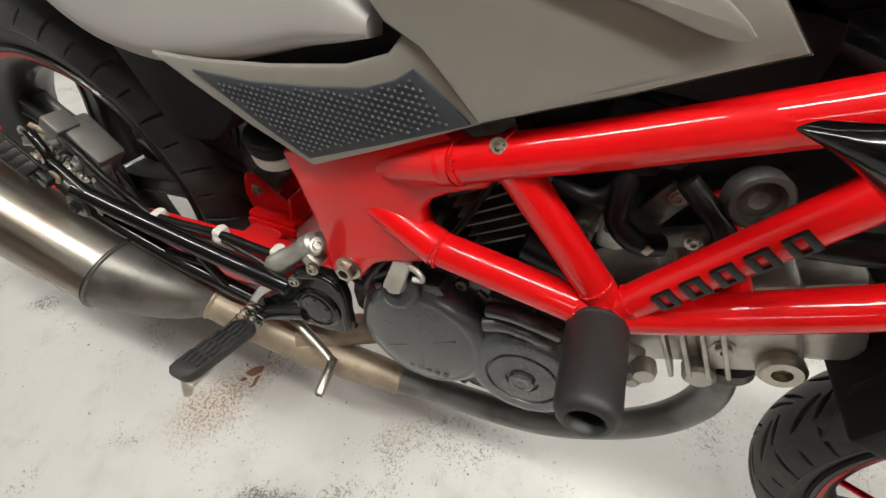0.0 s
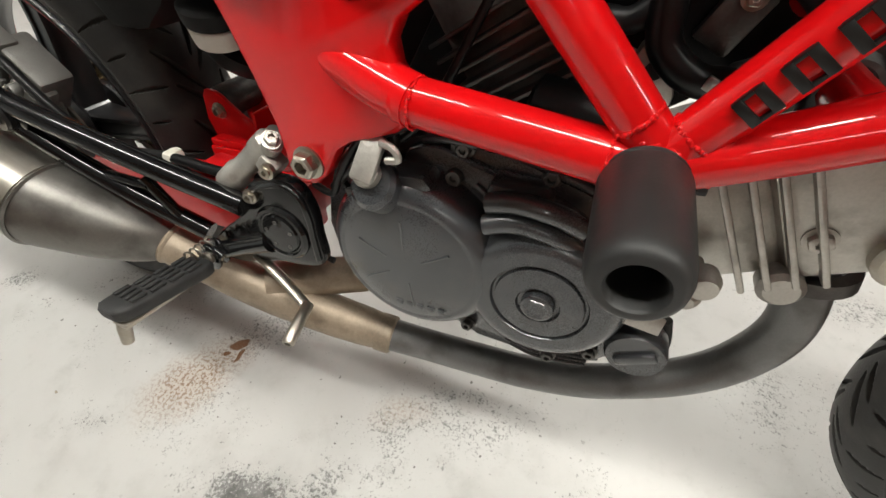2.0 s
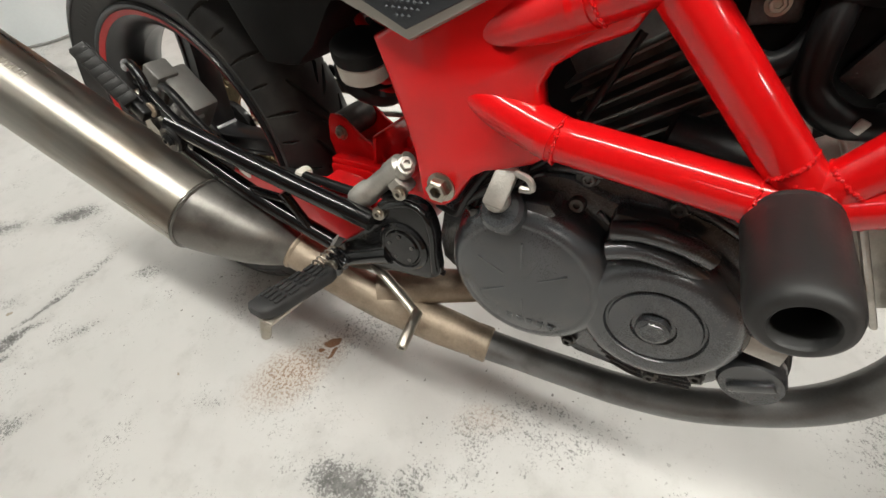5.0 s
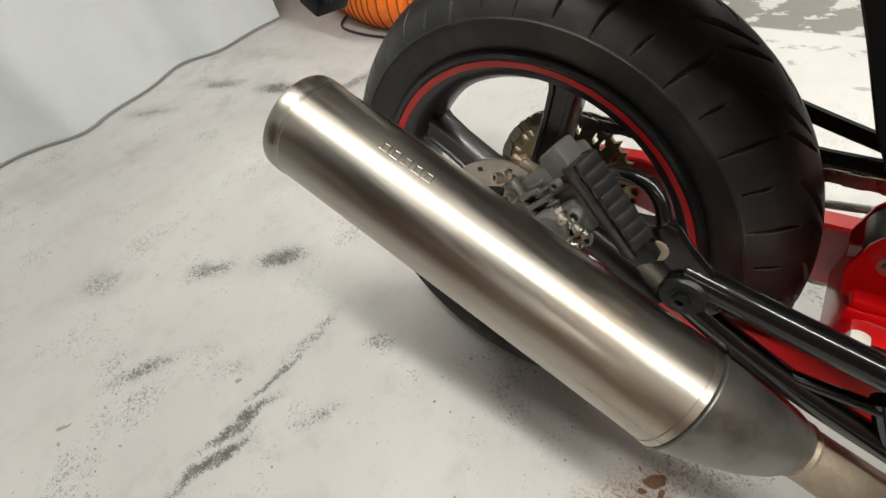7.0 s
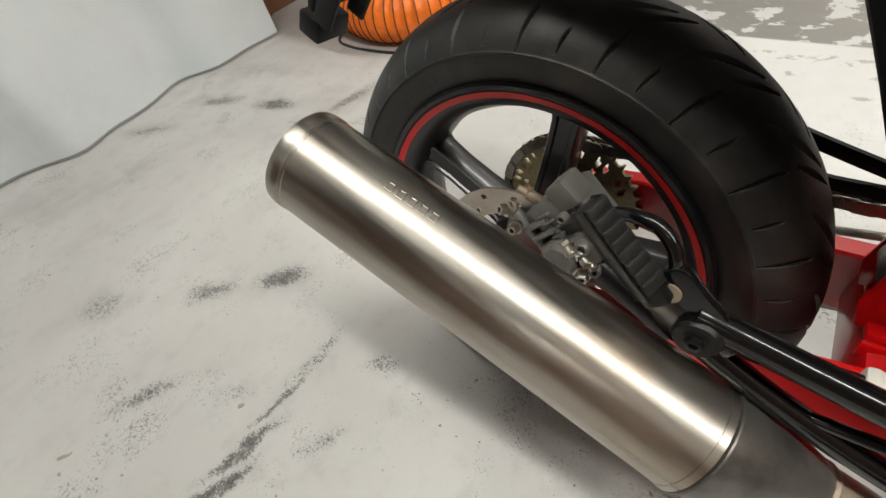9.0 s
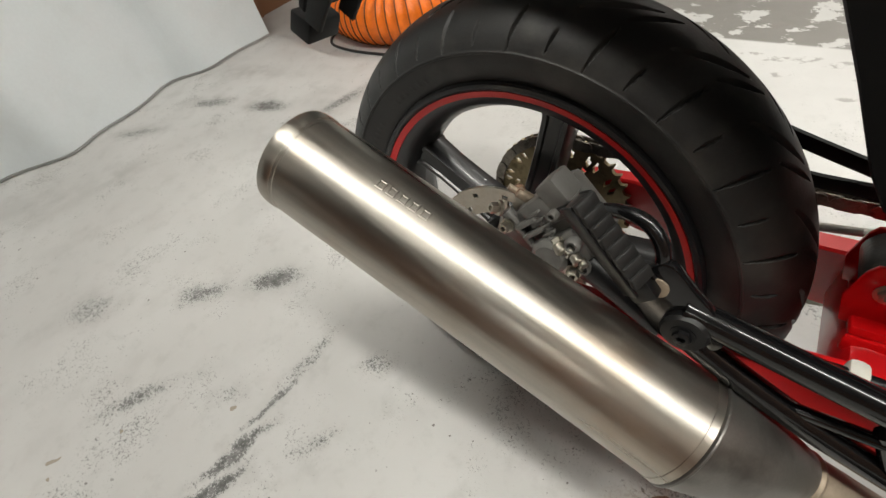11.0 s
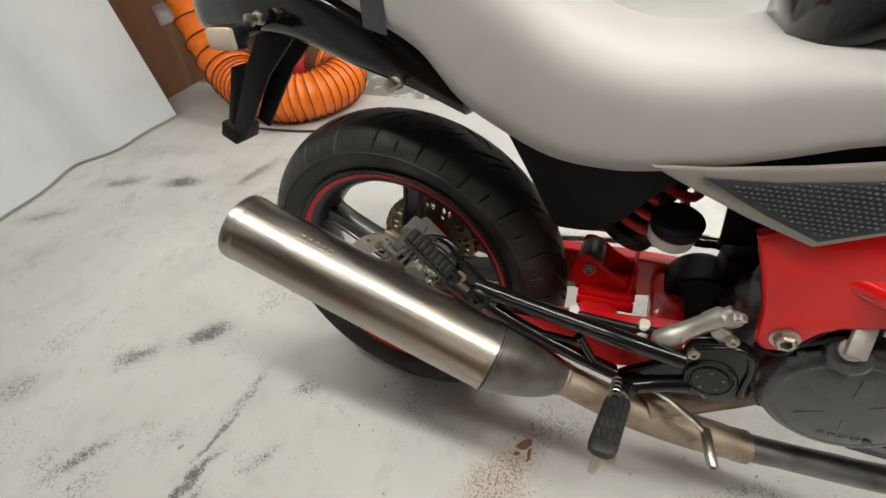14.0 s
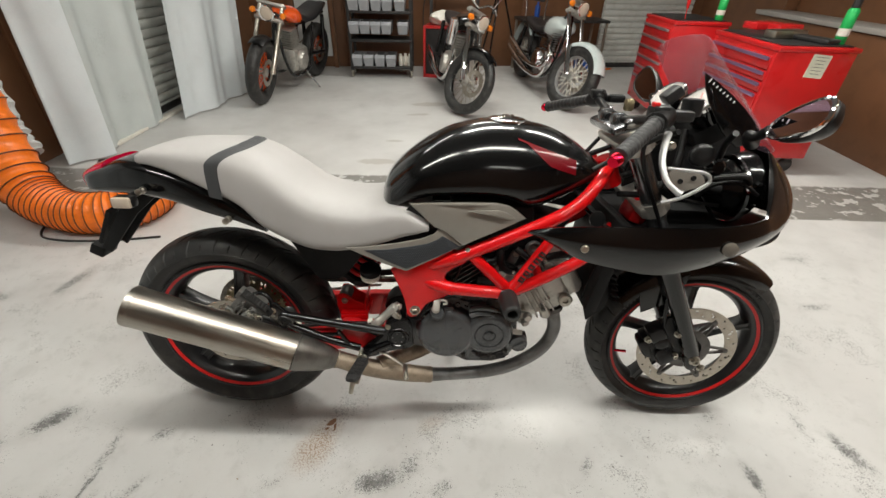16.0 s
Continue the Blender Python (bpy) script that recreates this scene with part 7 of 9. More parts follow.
for i in range(25):
    a = radians(49 + 97 * i / 24)
    r = 0.312 + 0.004 * math.sin(math.pi * i / 24)
    grow = 1.0 - 0.35 * (1 - i / 24) ** 4
    row = []
    for w, d in ((-0.072, 0.050), (-0.070, 0.030), (-0.060, 0.012), (-0.035, 0.003), (0, 0), (0.035, 0.003), (0.060, 0.012), (0.070, 0.030), (0.072, 0.050)):
        row.append((FRONT.x + (r - d) * math.cos(a), w * grow, FRONT.z + (r - d) * math.sin(a)))
    rows.append(row)
loft(mg, rows, close=False)
loft(mg, [[(FRONT.x + (x - FRONT.x) * 0.992, y * 0.96, FRONT.z + (z - FRONT.z) * 0.992) for x, y, z in r][::-1] for r in rows], close=False)
for s in (-1, 1):
    plate(mg, [(FRONT.x - 0.19, FRONT.z + 0.20), (FRONT.x - 0.06, FRONT.z + 0.27), (FRONT.x - 0.08, FRONT.z + 0.18), (FRONT.x - 0.17, FRONT.z + 0.13)], s * 0.066, s * 0.073, 0.002)
part("front_mudguard", spin(mg, STEERING), BLACK_GLOSS, bike, "black front mudguard", 60)
for y in (-0.112, 0.108):
    part("radiator_shroud", plate(B(), [(1.06, 0.62), (1.13, 0.60), (1.10, 0.46), (1.055, 0.42), (1.03, 0.50)], y, y + 0.004, 0.0015), BLACK_MATT, radi)

# half fairing
plan = [(0.855, 0.178, 0.722, 0.712), (0.90, 0.205, 0.740, 0.690), (0.97, 0.226, 0.752, 0.662), (1.06, 0.238, 0.758, 0.646), (1.15, 0.242, 0.760, 0.634), (1.23, 0.238, 0.760, 0.644), (1.31, 0.226, 0.762, 0.664), (1.385, 0.204, 0.770, 0.684), (1.450, 0.172, 0.790, 0.700), (1.505, 0.128, 0.828, 0.712), (1.545, 0.080, 0.872, 0.716), (1.570, 0.036, 0.898, 0.718), (1.578, 0.0, 0.904, 0.718)]
fa, outer, innr = B(), [], []
stations = [(x, -y, t, b) for x, y, t, b in plan] + [(x, y, t, b) for x, y, t, b in reversed(plan[:-1])]
line = glide([(x, y, 0) for x, y, t, b in stations], 5)
tops = glide([(0, t, b) for x, y, t, b in stations], 5)
for i, (p, q) in enumerate(zip(line, tops)):
    t, b = q.y, q.z
    nose = max(0.0, (p.x - 1.40) / 0.2)
    o, n_ = [], []
    for k in range(9):
        f = k / 8
        z = b + (t - b) * f
        bulge = 0.016 * math.sin(math.pi * f) - 0.012 * (1 - f) - 0.165 * nose * max(0.0, f - 0.25) ** 1.3
        c = Vector((1.15, 0, 0))
        d = (Vector((p.x, p.y, 0)) - c).normalized()
        o.append((p.x + d.x * bulge, p.y + d.y * bulge, z))
        n_.append((p.x + d.x * (bulge - 0.005), p.y + d.y * (bulge - 0.005), z))
    outer.append(o)
    innr.append(n_)
loft(fa, [o + n_[::-1] for o, n_ in zip(outer, innr)], close=True, cap=True)
fairing = part("half_fairing", fa, BLACK_GLOSS, bike, "glossy black half fairing, open at the top", 55)
for s in (-1, 1):
    bb = B()
    lathe(bb, [(0.0095, 0), (0.0095, 0.003), (0.007, 0.005), (0.003, 0.005)], (0.972, s * 0.236, 0.702), (0, s, 0.1), 24)
    part("fairing_screw", bb, STEEL, fairing, "large bright fairing screw")
    ib = B()
    sweep(ib, [(1.31, s * 0.205, 0.712), (1.305, s * 0.236, 0.712)], 0.014, 14)
    im = part("front_indicator", ib, BLACK_SATIN, fairing)
    part("lens", lathe(B(), [(0.015, 0.0), (0.018, 0.005), (0.017, 0.012), (0.009, 0.018)], (1.305, s * 0.235, 0.712), (-0.1, s, -0.1), 24), SMOKE_LENS, im, "smoke-dark oval indicator lens")
inner_floor = B()
low_line = [(p.x - 0.006, p.y * 0.975) for p in line if p.x > 1.06]
plate(inner_floor, low_line, 0.695, 0.700, 0, axis="z")
part("inner_panel", inner_floor, BLACK_MATT, fairing, "black inner panel of the fairing")
br_ = B()
for s in (-1, 1):
    sweep(br_, [(1.14, s * 0.05, 0.80), (1.26, s * 0.09, 0.83), (1.37, s * 0.11, 0.85), (1.40, s * 0.10, 0.83)], 0.008, 10, 5)
    sweep(br_, [(1.30, s * 0.10, 0.84), (1.28, s * 0.15, 0.93), (1.27, s * 0.19, 0.965)], 0.007, 10, 5)
part("fairing_stay", br_, BLACK_SATIN, fairing, "black tubular fairing stay")
hl = B()
lathe(hl, [(0.04, -0.09), (0.075, -0.05), (0.09, 0.0), (0.088, 0.01), (0.02, 0.012)], (1.44, 0, 0.80), (1, 0, -0.05), 36)
lampb = part("headlamp", hl, BLACK_GLOSS, fairing, "black headlamp bowl inside the fairing")
for q, r_ in (((1.36, -0.05, 0.80), 0.016), ((1.35, 0.05, 0.82), 0.014)):
    part("lamp_socket", lathe(B(), [(r_, 0), (r_, 0.03), (r_ * 0.7, 0.04)], q, (-1, 0, 0.1), 18), BLACK_MATT, lampb)
for pts_ in ([(1.30, -0.06, 0.78), (1.33, -0.08, 0.82), (1.38, -0.10, 0.83), (1.43, -0.10, 0.80)], [(1.22, -0.02, 0.80), (1.28, -0.06, 0.77), (1.36, -0.07, 0.76)], [(1.42, -0.10, 0.83), (1.47, -0.06, 0.81), (1.50, -0.03, 0.77)]):
    part("wire", sweep(B(), pts_, 0.005, 8, 6), BLACK_SATIN, fairing)


def screen_at(u, v):
    """Half width, x and z of the screen; u up it, v across it."""
    top = 1 - 0.07 * u * v ** 4
    return 0.178 - 0.030 * u, 1.475 - 0.25 * u * top - (0.13 - 0.095 * u) * v * v, 0.893 + 0.268 * u * top + (0.06 - 0.075 * u) * v * v


def screen():
    bm, rows, back = B(), [], []
    for i in range(13):
        u = i / 12
        row, bk = [], []
        for k in range(21):
            v = -1 + 2 * k / 20
            w, x, z = screen_at(u, v)
            row.append((x, w * v, z))
            bk.append((x - 0.0025, w * v * 0.99, z - 0.0015))
        rows.append(row)
        back.append(bk)
    loft(bm, [a + b[::-1] for a, b in zip(rows, back)])
    return bm


ws = part("windscreen", screen(), SCREEN, bike, "smoke-tinted clear windscreen", 60)
ws.visible_shadow = False


def rear_mirror(s):
    st = B()
    base = Vector((1.29, s * 0.205, 0.962))
    tip = Vector((1.285, s * 0.265, 0.985)) if s < 0 else Vector((1.28, s * 0.275, 1.0))
    sweep(st, [base + Vector((0.03, -s * 0.03, -0.02)), base, base + Vector((0, s * 0.025, 0.004)), tip], [0.016, 0.013, 0.009, 0.010], 14, 4)
    ob = part("mirror", st, BLACK_SATIN, bike, "black fairing mirror on a short stalk")
    shell, face = B(), B()
    d = Vector((0.05, s, 0.42)).normalized()
    nrm = Vector((-0.90, s * -0.06, 0.42))
    nrm = (nrm - d * nrm.dot(d)).normalized()
    t = d.cross(nrm)
    outline = []
    for k in range(36):
        a = 2 * math.pi * k / 36
        c, sn = math.cos(a), math.sin(a)
        u = (0.066 if s < 0 else 0.082) * math.copysign(abs(c) ** 0.8, c)
        v = (0.040 if s < 0 else 0.046) * math.copysign(abs(sn) ** 0.8, sn) * (0.80 + 0.22 * c)
        outline.append((u, v))
    mid = tip + d * 0.066
    rows = []
    for sc_, dep in ((1.0, 0.0), (1.06, -0.006), (1.02, -0.018), (0.8, -0.034), (0.4, -0.044), (0.05, -0.046)):
        rows.append([mid + d * u * sc_ + t * v * sc_ + nrm * dep for u, v in outline])
    loft(shell, rows)
    part("mirror_shell", shell, BLACK_SATIN, ob)
    rim = [mid + d * u * 1.01 + t * v * 1.01 + nrm * 0.001 for u, v in outline]
    part("mirror_rim", sweep(B(), [*rim, rim[0]], 0.0042, 8), CHROME if s < 0 else BLACK_SATIN, ob, "mirror rim")
    loft(face, [[mid + d * u * 0.97 + t * v * 0.97 + nrm * h for u, v in outline] for h in (0.0, 0.003)])
    part("mirror_glass", face, MIRROR, ob, "mirror glass", 20)


rear_mirror(-1)
rear_mirror(1)


def control(s):
    """Handlebar half with grip, lever and switch."""
    e = Vector((0.942, s * 0.385, 0.941)) if s < 0 else Vector((0.975, 0.402, 0.942))
    i = Vector((1.062, s * 0.255, 0.990)) if s < 0 else Vector((1.085, 0.255, 0.985))
    d = (e - i).normalized()
    c = Vector((1.085, s * 0.105, 0.975))
    bm = B()
    sweep(bm, [c + Vector((-0.02, -s * 0.09, -0.01)), c, i - d * 0.02, i + d * 0.02], 0.011, 14, 5)
    bar = part("handlebar", bm, BLACK_SATIN, bike, "black handlebar")
    g = B()
    prof = [(0.0115, 0.0), (0.0175, 0.002), (0.0175, 0.008)]
    n, ln = 11, (e - i).length - 0.02
    for k in range(n):
        h = 0.010 + (ln - 0.012) * k / n
        w = (ln - 0.012) / n
        prof += [(0.0152, h), (0.0162, h + w * 0.25), (0.0162, h + w * 0.75), (0.0152, h + w * 0.9)]
    prof += [(0.0175, ln), (0.012, ln + 0.002)]
    lathe(g, prof, i, d, 28)
    part("grip", g, GRIP_RUBBER, bar, "ribbed rubber grip")
    be = B()
    lathe(be, [(0.010, 0), (0.0135, 0.003), (0.0135, 0.012), (0.010, 0.019), (0.005, 0.020)], e - d * 0.016, d, 24)
    part("bar_end", be, RED_ANODISED if s < 0 else RED_ANODISED, bar, "red anodised bar end")
    sw_ = B()
    lathe(sw_, [(0.014, 0), (0.024, 0.004), (0.0255, 0.022), (0.022, 0.045), (0.014, 0.048)], i - d * 0.048, d, 24)
    box(sw_, tuple(i - d * 0.03 + Vector((-0.01, 0, 0.012))), (0.035, 0.04, 0.026), 0.007)
    sw = part("switch_housing", sw_, BLACK_SATIN, bar)
    if s < 0:
        part("red_switch", box(B(), tuple(i - d * 0.026 + Vector((-0.016, 0, 0.028))), (0.014, 0.016, 0.010), 0.003), STRIPE, sw, "red kill switch")
    lv = B()
    a = i - d * 0.055 + Vector((0.035, 0, -0.006))
    if s < 0:
        sweep(lv, [(1.108, -0.222, 0.966), (1.104, -0.232, 0.964), (1.096, -0.245, 0.958), (1.080, -0.280, 0.923), (1.083, -0.310, 0.890), (1.098, -0.328, 0.873), (1.106, -0.334, 0.868)], [0.008, 0.0078, 0.0076, 0.0068, 0.0062, 0.0064, 0.0085], 14, 6, flat=0.75)
    else:
        sweep(lv, [a, a + Vector((0.025, 0.03, -0.012)), a + Vector((0.018, 0.09, -0.02)), a + Vector((0.0, 0.16, -0.028))], [0.009, 0.008, 0.0075, 0.008], 14, 6, flat=0.75)
    part("lever", lv, SILVER, bar, "silver brake lever" if s < 0 else "silver clutch lever")
    cl = B()
    box(cl, tuple(a + Vector((-0.005, 0, 0.002))), (0.05, 0.032, 0.024), 0.008)
    part("lever_clamp", cl, BLACK_SATIN, bar)
    part("bar_clamp", lathe(B(), [(0.017, 0), (0.017, 0.008), (0.013, 0.010)], c + Vector((0, 0, -0.012)), FA, 20), ALLOY, bar)
    if s < 0:
        part("brake_reservoir", lathe(B(), [(0.020, 0), (0.022, 0.03), (0.021, 0.034)], a + Vector((0.03, 0.03, 0.0)), (0, 0, 1), 20), BLACK_SATIN, bar)


control(-1)
control(1)
gd = B()
sweep(gd, [(1.125, -0.22, 0.892), (1.17, -0.22, 0.888), (1.208, -0.22, 0.884), (1.224, -0.22, 0.872), (1.220, -0.22, 0.857), (1.178, -0.22, 0.829), (1.13, -0.22, 0.813)], 0.0042, 12, 5)
part("silver_bracket", gd, SILVER, fairing, "silver bent bracket")
tp = B()
box(tp, (1.075, 0, 0.955), (0.07, 0.20, 0.022), 0.008, (0, -20, 0))
for s in (-1, 1):
    box(tp, (1.065, s * 0.045, 0.968), (0.035, 0.028, 0.034), 0.007)
    lathe(tp, [(0.020, 0), (0.020, 0.012), (0.014, 0.016), (0.006, 0.016)], (1.085, s * 0.098, 0.966), FA, 20)
part("top_yoke", tp, FORK_GREY, bike, "dull grey metal top yoke with bar risers")
inn = B()
plate(inn, rounded([(1.146, 0.882), (1.180, 0.880), (1.218, 0.874), (1.230, 0.850), (1.205, 0.840), (1.171, 0.830), (1.150, 0.850)], 3), -0.198, -0.192, 0.002)
pan = part("hinge_plate", inn, GREY_PANEL, bike, "dull beige plate beside the fork")
# Black discs on the surface give the darkness of two holes.
for q in ((1.200, -0.199, 0.866), (1.172, -0.199, 0.858)):
    part("dark_plate_disc", lathe(B(), [(0.006, 0), (0.006, 0.002), (0.003, 0.0022)], q, (0, -1, 0), 14), BLACK_MATT, pan)
cow = B()
plate(cow, [(1.212, 1.082), (1.245, 1.064), (1.282, 1.040), (1.322, 1.010), (1.356, 0.981), (1.378, 0.955), (1.360, 0.930), (1.330, 0.920), (1.285, 0.955), (1.256, 0.991), (1.236, 1.022), (1.222, 1.050)], -0.116, -0.108, 0.003)
cowl = part("instrument_cowl", cow, BLACK_GLOSS, bike, "black cowl panel beside the instruments")
for k in range(8):
    q = Vector((1.226, -0.1172, 1.066)).lerp(Vector((1.292, -0.1172, 1.022)), k / 7)
    part("white_bar", box(B(), tuple(q), (0.0026, 0.0015, 0.0052 if k else 0.010), 0.0004, (0, 32, 0)), WHITE_INK, cowl, "white printed bars")
dsh = B()
plate(dsh, rounded([(1.165, 0.735), (1.30, 0.725), (1.44, 0.735), (1.47, 0.86), (1.40, 0.965), (1.31, 0.985), (1.25, 0.965), (1.20, 0.90), (1.165, 0.83)], 3), 0.060, 0.075, 0.004)
box(dsh, (1.29, 0.0, 0.945), (0.10, 0.17, 0.05), 0.012, (0, -30, 0))
box(dsh, (1.275, -0.02, 0.86), (0.09, 0.10, 0.11), 0.016)
part("inner_cowl", dsh, BLACK_MATT, bike, "matt black inner cowl around the instruments")
part("lamp_ring", lathe(B(), [(0.088, -0.004), (0.094, 0.0), (0.094, 0.006), (0.088, 0.008)], (1.40, -0.01, 0.79), (1, 0.1, 0.1), 40, closed=True), CHROME, lampb, "bright headlamp ring")
for q, ax_, r_, h_, m_ in (((1.118, -0.085, 0.975), (0.3, -0.6, 0.7), 0.016, 0.03, ALLOY), ((1.14, -0.13, 0.945), (0.2, -0.7, 0.6), 0.012, 0.035, BLACK_SATIN), ((1.155, -0.06, 0.93), (0, -1, 0.2), 0.020, 0.04, BLACK_GLOSS), ((1.12, 0.04, 0.98), (0, 0, 1), 0.013, 0.03, SPROCKET), ((1.13, -0.17, 0.93), (0.3, -0.9, 0.2), 0.010, 0.03, STEEL), ((1.235, -0.14, 0.905), (-0.3, -0.9, 0.2), 0.026, 0.03, BLACK_SATIN), ((1.275, -0.13, 0.875), (0, -1, 0.2), 0.020, 0.03, BLACK_GLOSS), ((1.215, -0.15, 0.835), (0, -1, 0.3), 0.016, 0.03, BLACK_MATT)):
    part("fitting", lathe(B(), [(r_ * 0.8, 0), (r_, h_ * 0.15), (r_, h_ * 0.8), (r_ * 0.7, h_), (r_ * 0.3, h_)], q, ax_, 20), m_, bike)
for s, x, z in ((-1, 1.243, 1.014), (1, 1.226, 1.016)):
    ax_ = Vector((-0.66, -0.18, 0.73)).normalized()
    q = Vector((x, s * 0.062 - 0.005, z))
    gg = B()
    lathe(gg, [(0.022, -0.060), (0.036, -0.050), (0.043, -0.010), (0.043, 0.0)], q, ax_, 36)
    gauge = part("gauge", gg, BLACK_GLOSS, bike, "round instrument with a chrome bezel")
    part("bezel", lathe(B(), [(0.043, -0.004), (0.0468, -0.002), (0.0470, 0.006), (0.0425, 0.010), (0.0405, 0.006), (0.0405, -0.004)], q, ax_, 40, closed=True), CHROME, gauge, "chrome bezel")
    part("dial", lathe(B(), [(0.0405, 0.0), (0.0405, 0.002), (0.002, 0.0022)], q, ax_, 36), DIAL_WHITE, gauge, "pale dial face")
    part("needle", sweep(B(), [q + ax_ * 0.004, q + ax_ * 0.004 + Vector((0.015, 0.018, 0.019))], 0.0012, 6), STRIPE, gauge)
    lens = part("dial_glass", lathe(B(), [(0.0405, 0.006), (0.038, 0.0085), (0.002, 0.010)], q, ax_, 36), DIAL_GLASS, gauge)
    lens.visible_shadow = False
wl = B()
box(wl, (1.205, -0.002, 1.025), (0.045, 0.045, 0.028), 0.006, (0, -40, 0))
part("warning_lamps", wl, BLACK_SATIN, bike, "black warning lamp box")
for pts_, r_ in (([(1.00, -0.12, 0.86), (1.06, -0.13, 0.90), (1.12, -0.17, 0.95), (1.13, -0.22, 0.97)], 0.006), ([(1.02, 0.03, 0.86), (1.09, -0.01, 0.90), (1.15, -0.06, 0.93), (1.20, -0.05, 0.97)], 0.007), ([(1.05, 0.10, 0.86), (1.12, 0.15, 0.93), (1.12, 0.22, 0.97)], 0.006), ([(1.10, -0.05, 0.78), (1.16, -0.10, 0.80), (1.21, -0.09, 0.86), (1.23, -0.06, 0.95)], 0.008)):
    part("cable", sweep(B(), pts_, r_, 10, 6), BLACK_SATIN, bike)
hr = B()
box(hr, (1.165, -0.03, 0.735), (0.05, 0.08, 0.07), 0.012, (0, 20, 0))
part("horn_bracket", hr, RED_DULL, bike, "dark red bracket below the head stock")


# ---- parked motorcycles at the back ----
def spoked_wheel(parent, name, c, r, half, spokes, spoke_mat, rim_mat, solid, m):
    """c: centre; m: a turn of the whole wheel about the steering axis."""
    t = B()
    prof = []
    for k in range(17):
        a = math.pi * (k / 16) * 1.3 - math.pi * 0.15
        prof.append((r - half * 0.95 + half * 0.95 * math.sin(a), -half * math.cos(a)))
    lathe(t, prof + [(r - half * 1.9, half * 0.6), (r - half * 1.9, -half * 0.6)], c, (0, 1, 0), 48, closed=True)
    spin(t, m)
    w = part(name, t, RUBBER, parent, "black treaded tyre on a spoked wheel" if not solid else "black tyre on a bright disc wheel")
    rr = r - half * 1.85
    rm = lathe(B(), [(rr + 0.012, -half * 0.62), (rr, -half * 0.62), (rr - 0.014, -half * 0.3), (rr - 0.014, half * 0.3), (rr, half * 0.62), (rr + 0.012, half * 0.62)], c, (0, 1, 0), 48, closed=True)
    part("rim", spin(rm, m), rim_mat, w)
    part("hub", spin(lathe(B(), [(0.028, -0.055), (0.045, -0.05), (0.045, -0.035), (0.025, -0.025), (0.025, 0.025), (0.045, 0.035), (0.045, 0.05), (0.028, 0.055)], c, (0, 1, 0), 20), m), ALLOY, w)
    if solid:
        for s in (-1, 1):
            part("wheel_disc", spin(lathe(B(), [(rr - 0.012, 0.0), (rr * 0.8, 0.010), (rr * 0.45, 0.022), (0.05, 0.03), (0.04, 0.045), (0.002, 0.05)], Vector(c) + Vector((0, s * 0.012, 0)), (0, s, 0), 36), m), solid, w)
    else:
        for k in range(spokes):
            a = 2 * math.pi * k / spokes
            b = a + (0.5 if k % 2 else -0.5)
            s = 1 if k % 4 < 2 else -1
            part("spoke", spin(sweep(B(), [Vector(c) + Vector((0.04 * math.cos(b), s * 0.04, 0.04 * math.sin(b))), Vector(c) + Vector((rr * math.cos(a), s * 0.008, rr * math.sin(a)))], 0.0035, 6), m), spoke_mat, w)
        for s in (1,):
            part("brake_disc", spin(lathe(B(), [(0.13, -0.002), (0.13, 0.002), (0.085, 0.002), (0.085, -0.002)], Vector(c) + Vector((0, s * 0.06, 0)), (0, 1, 0), 36, closed=True), m), DISC, w)
    return w


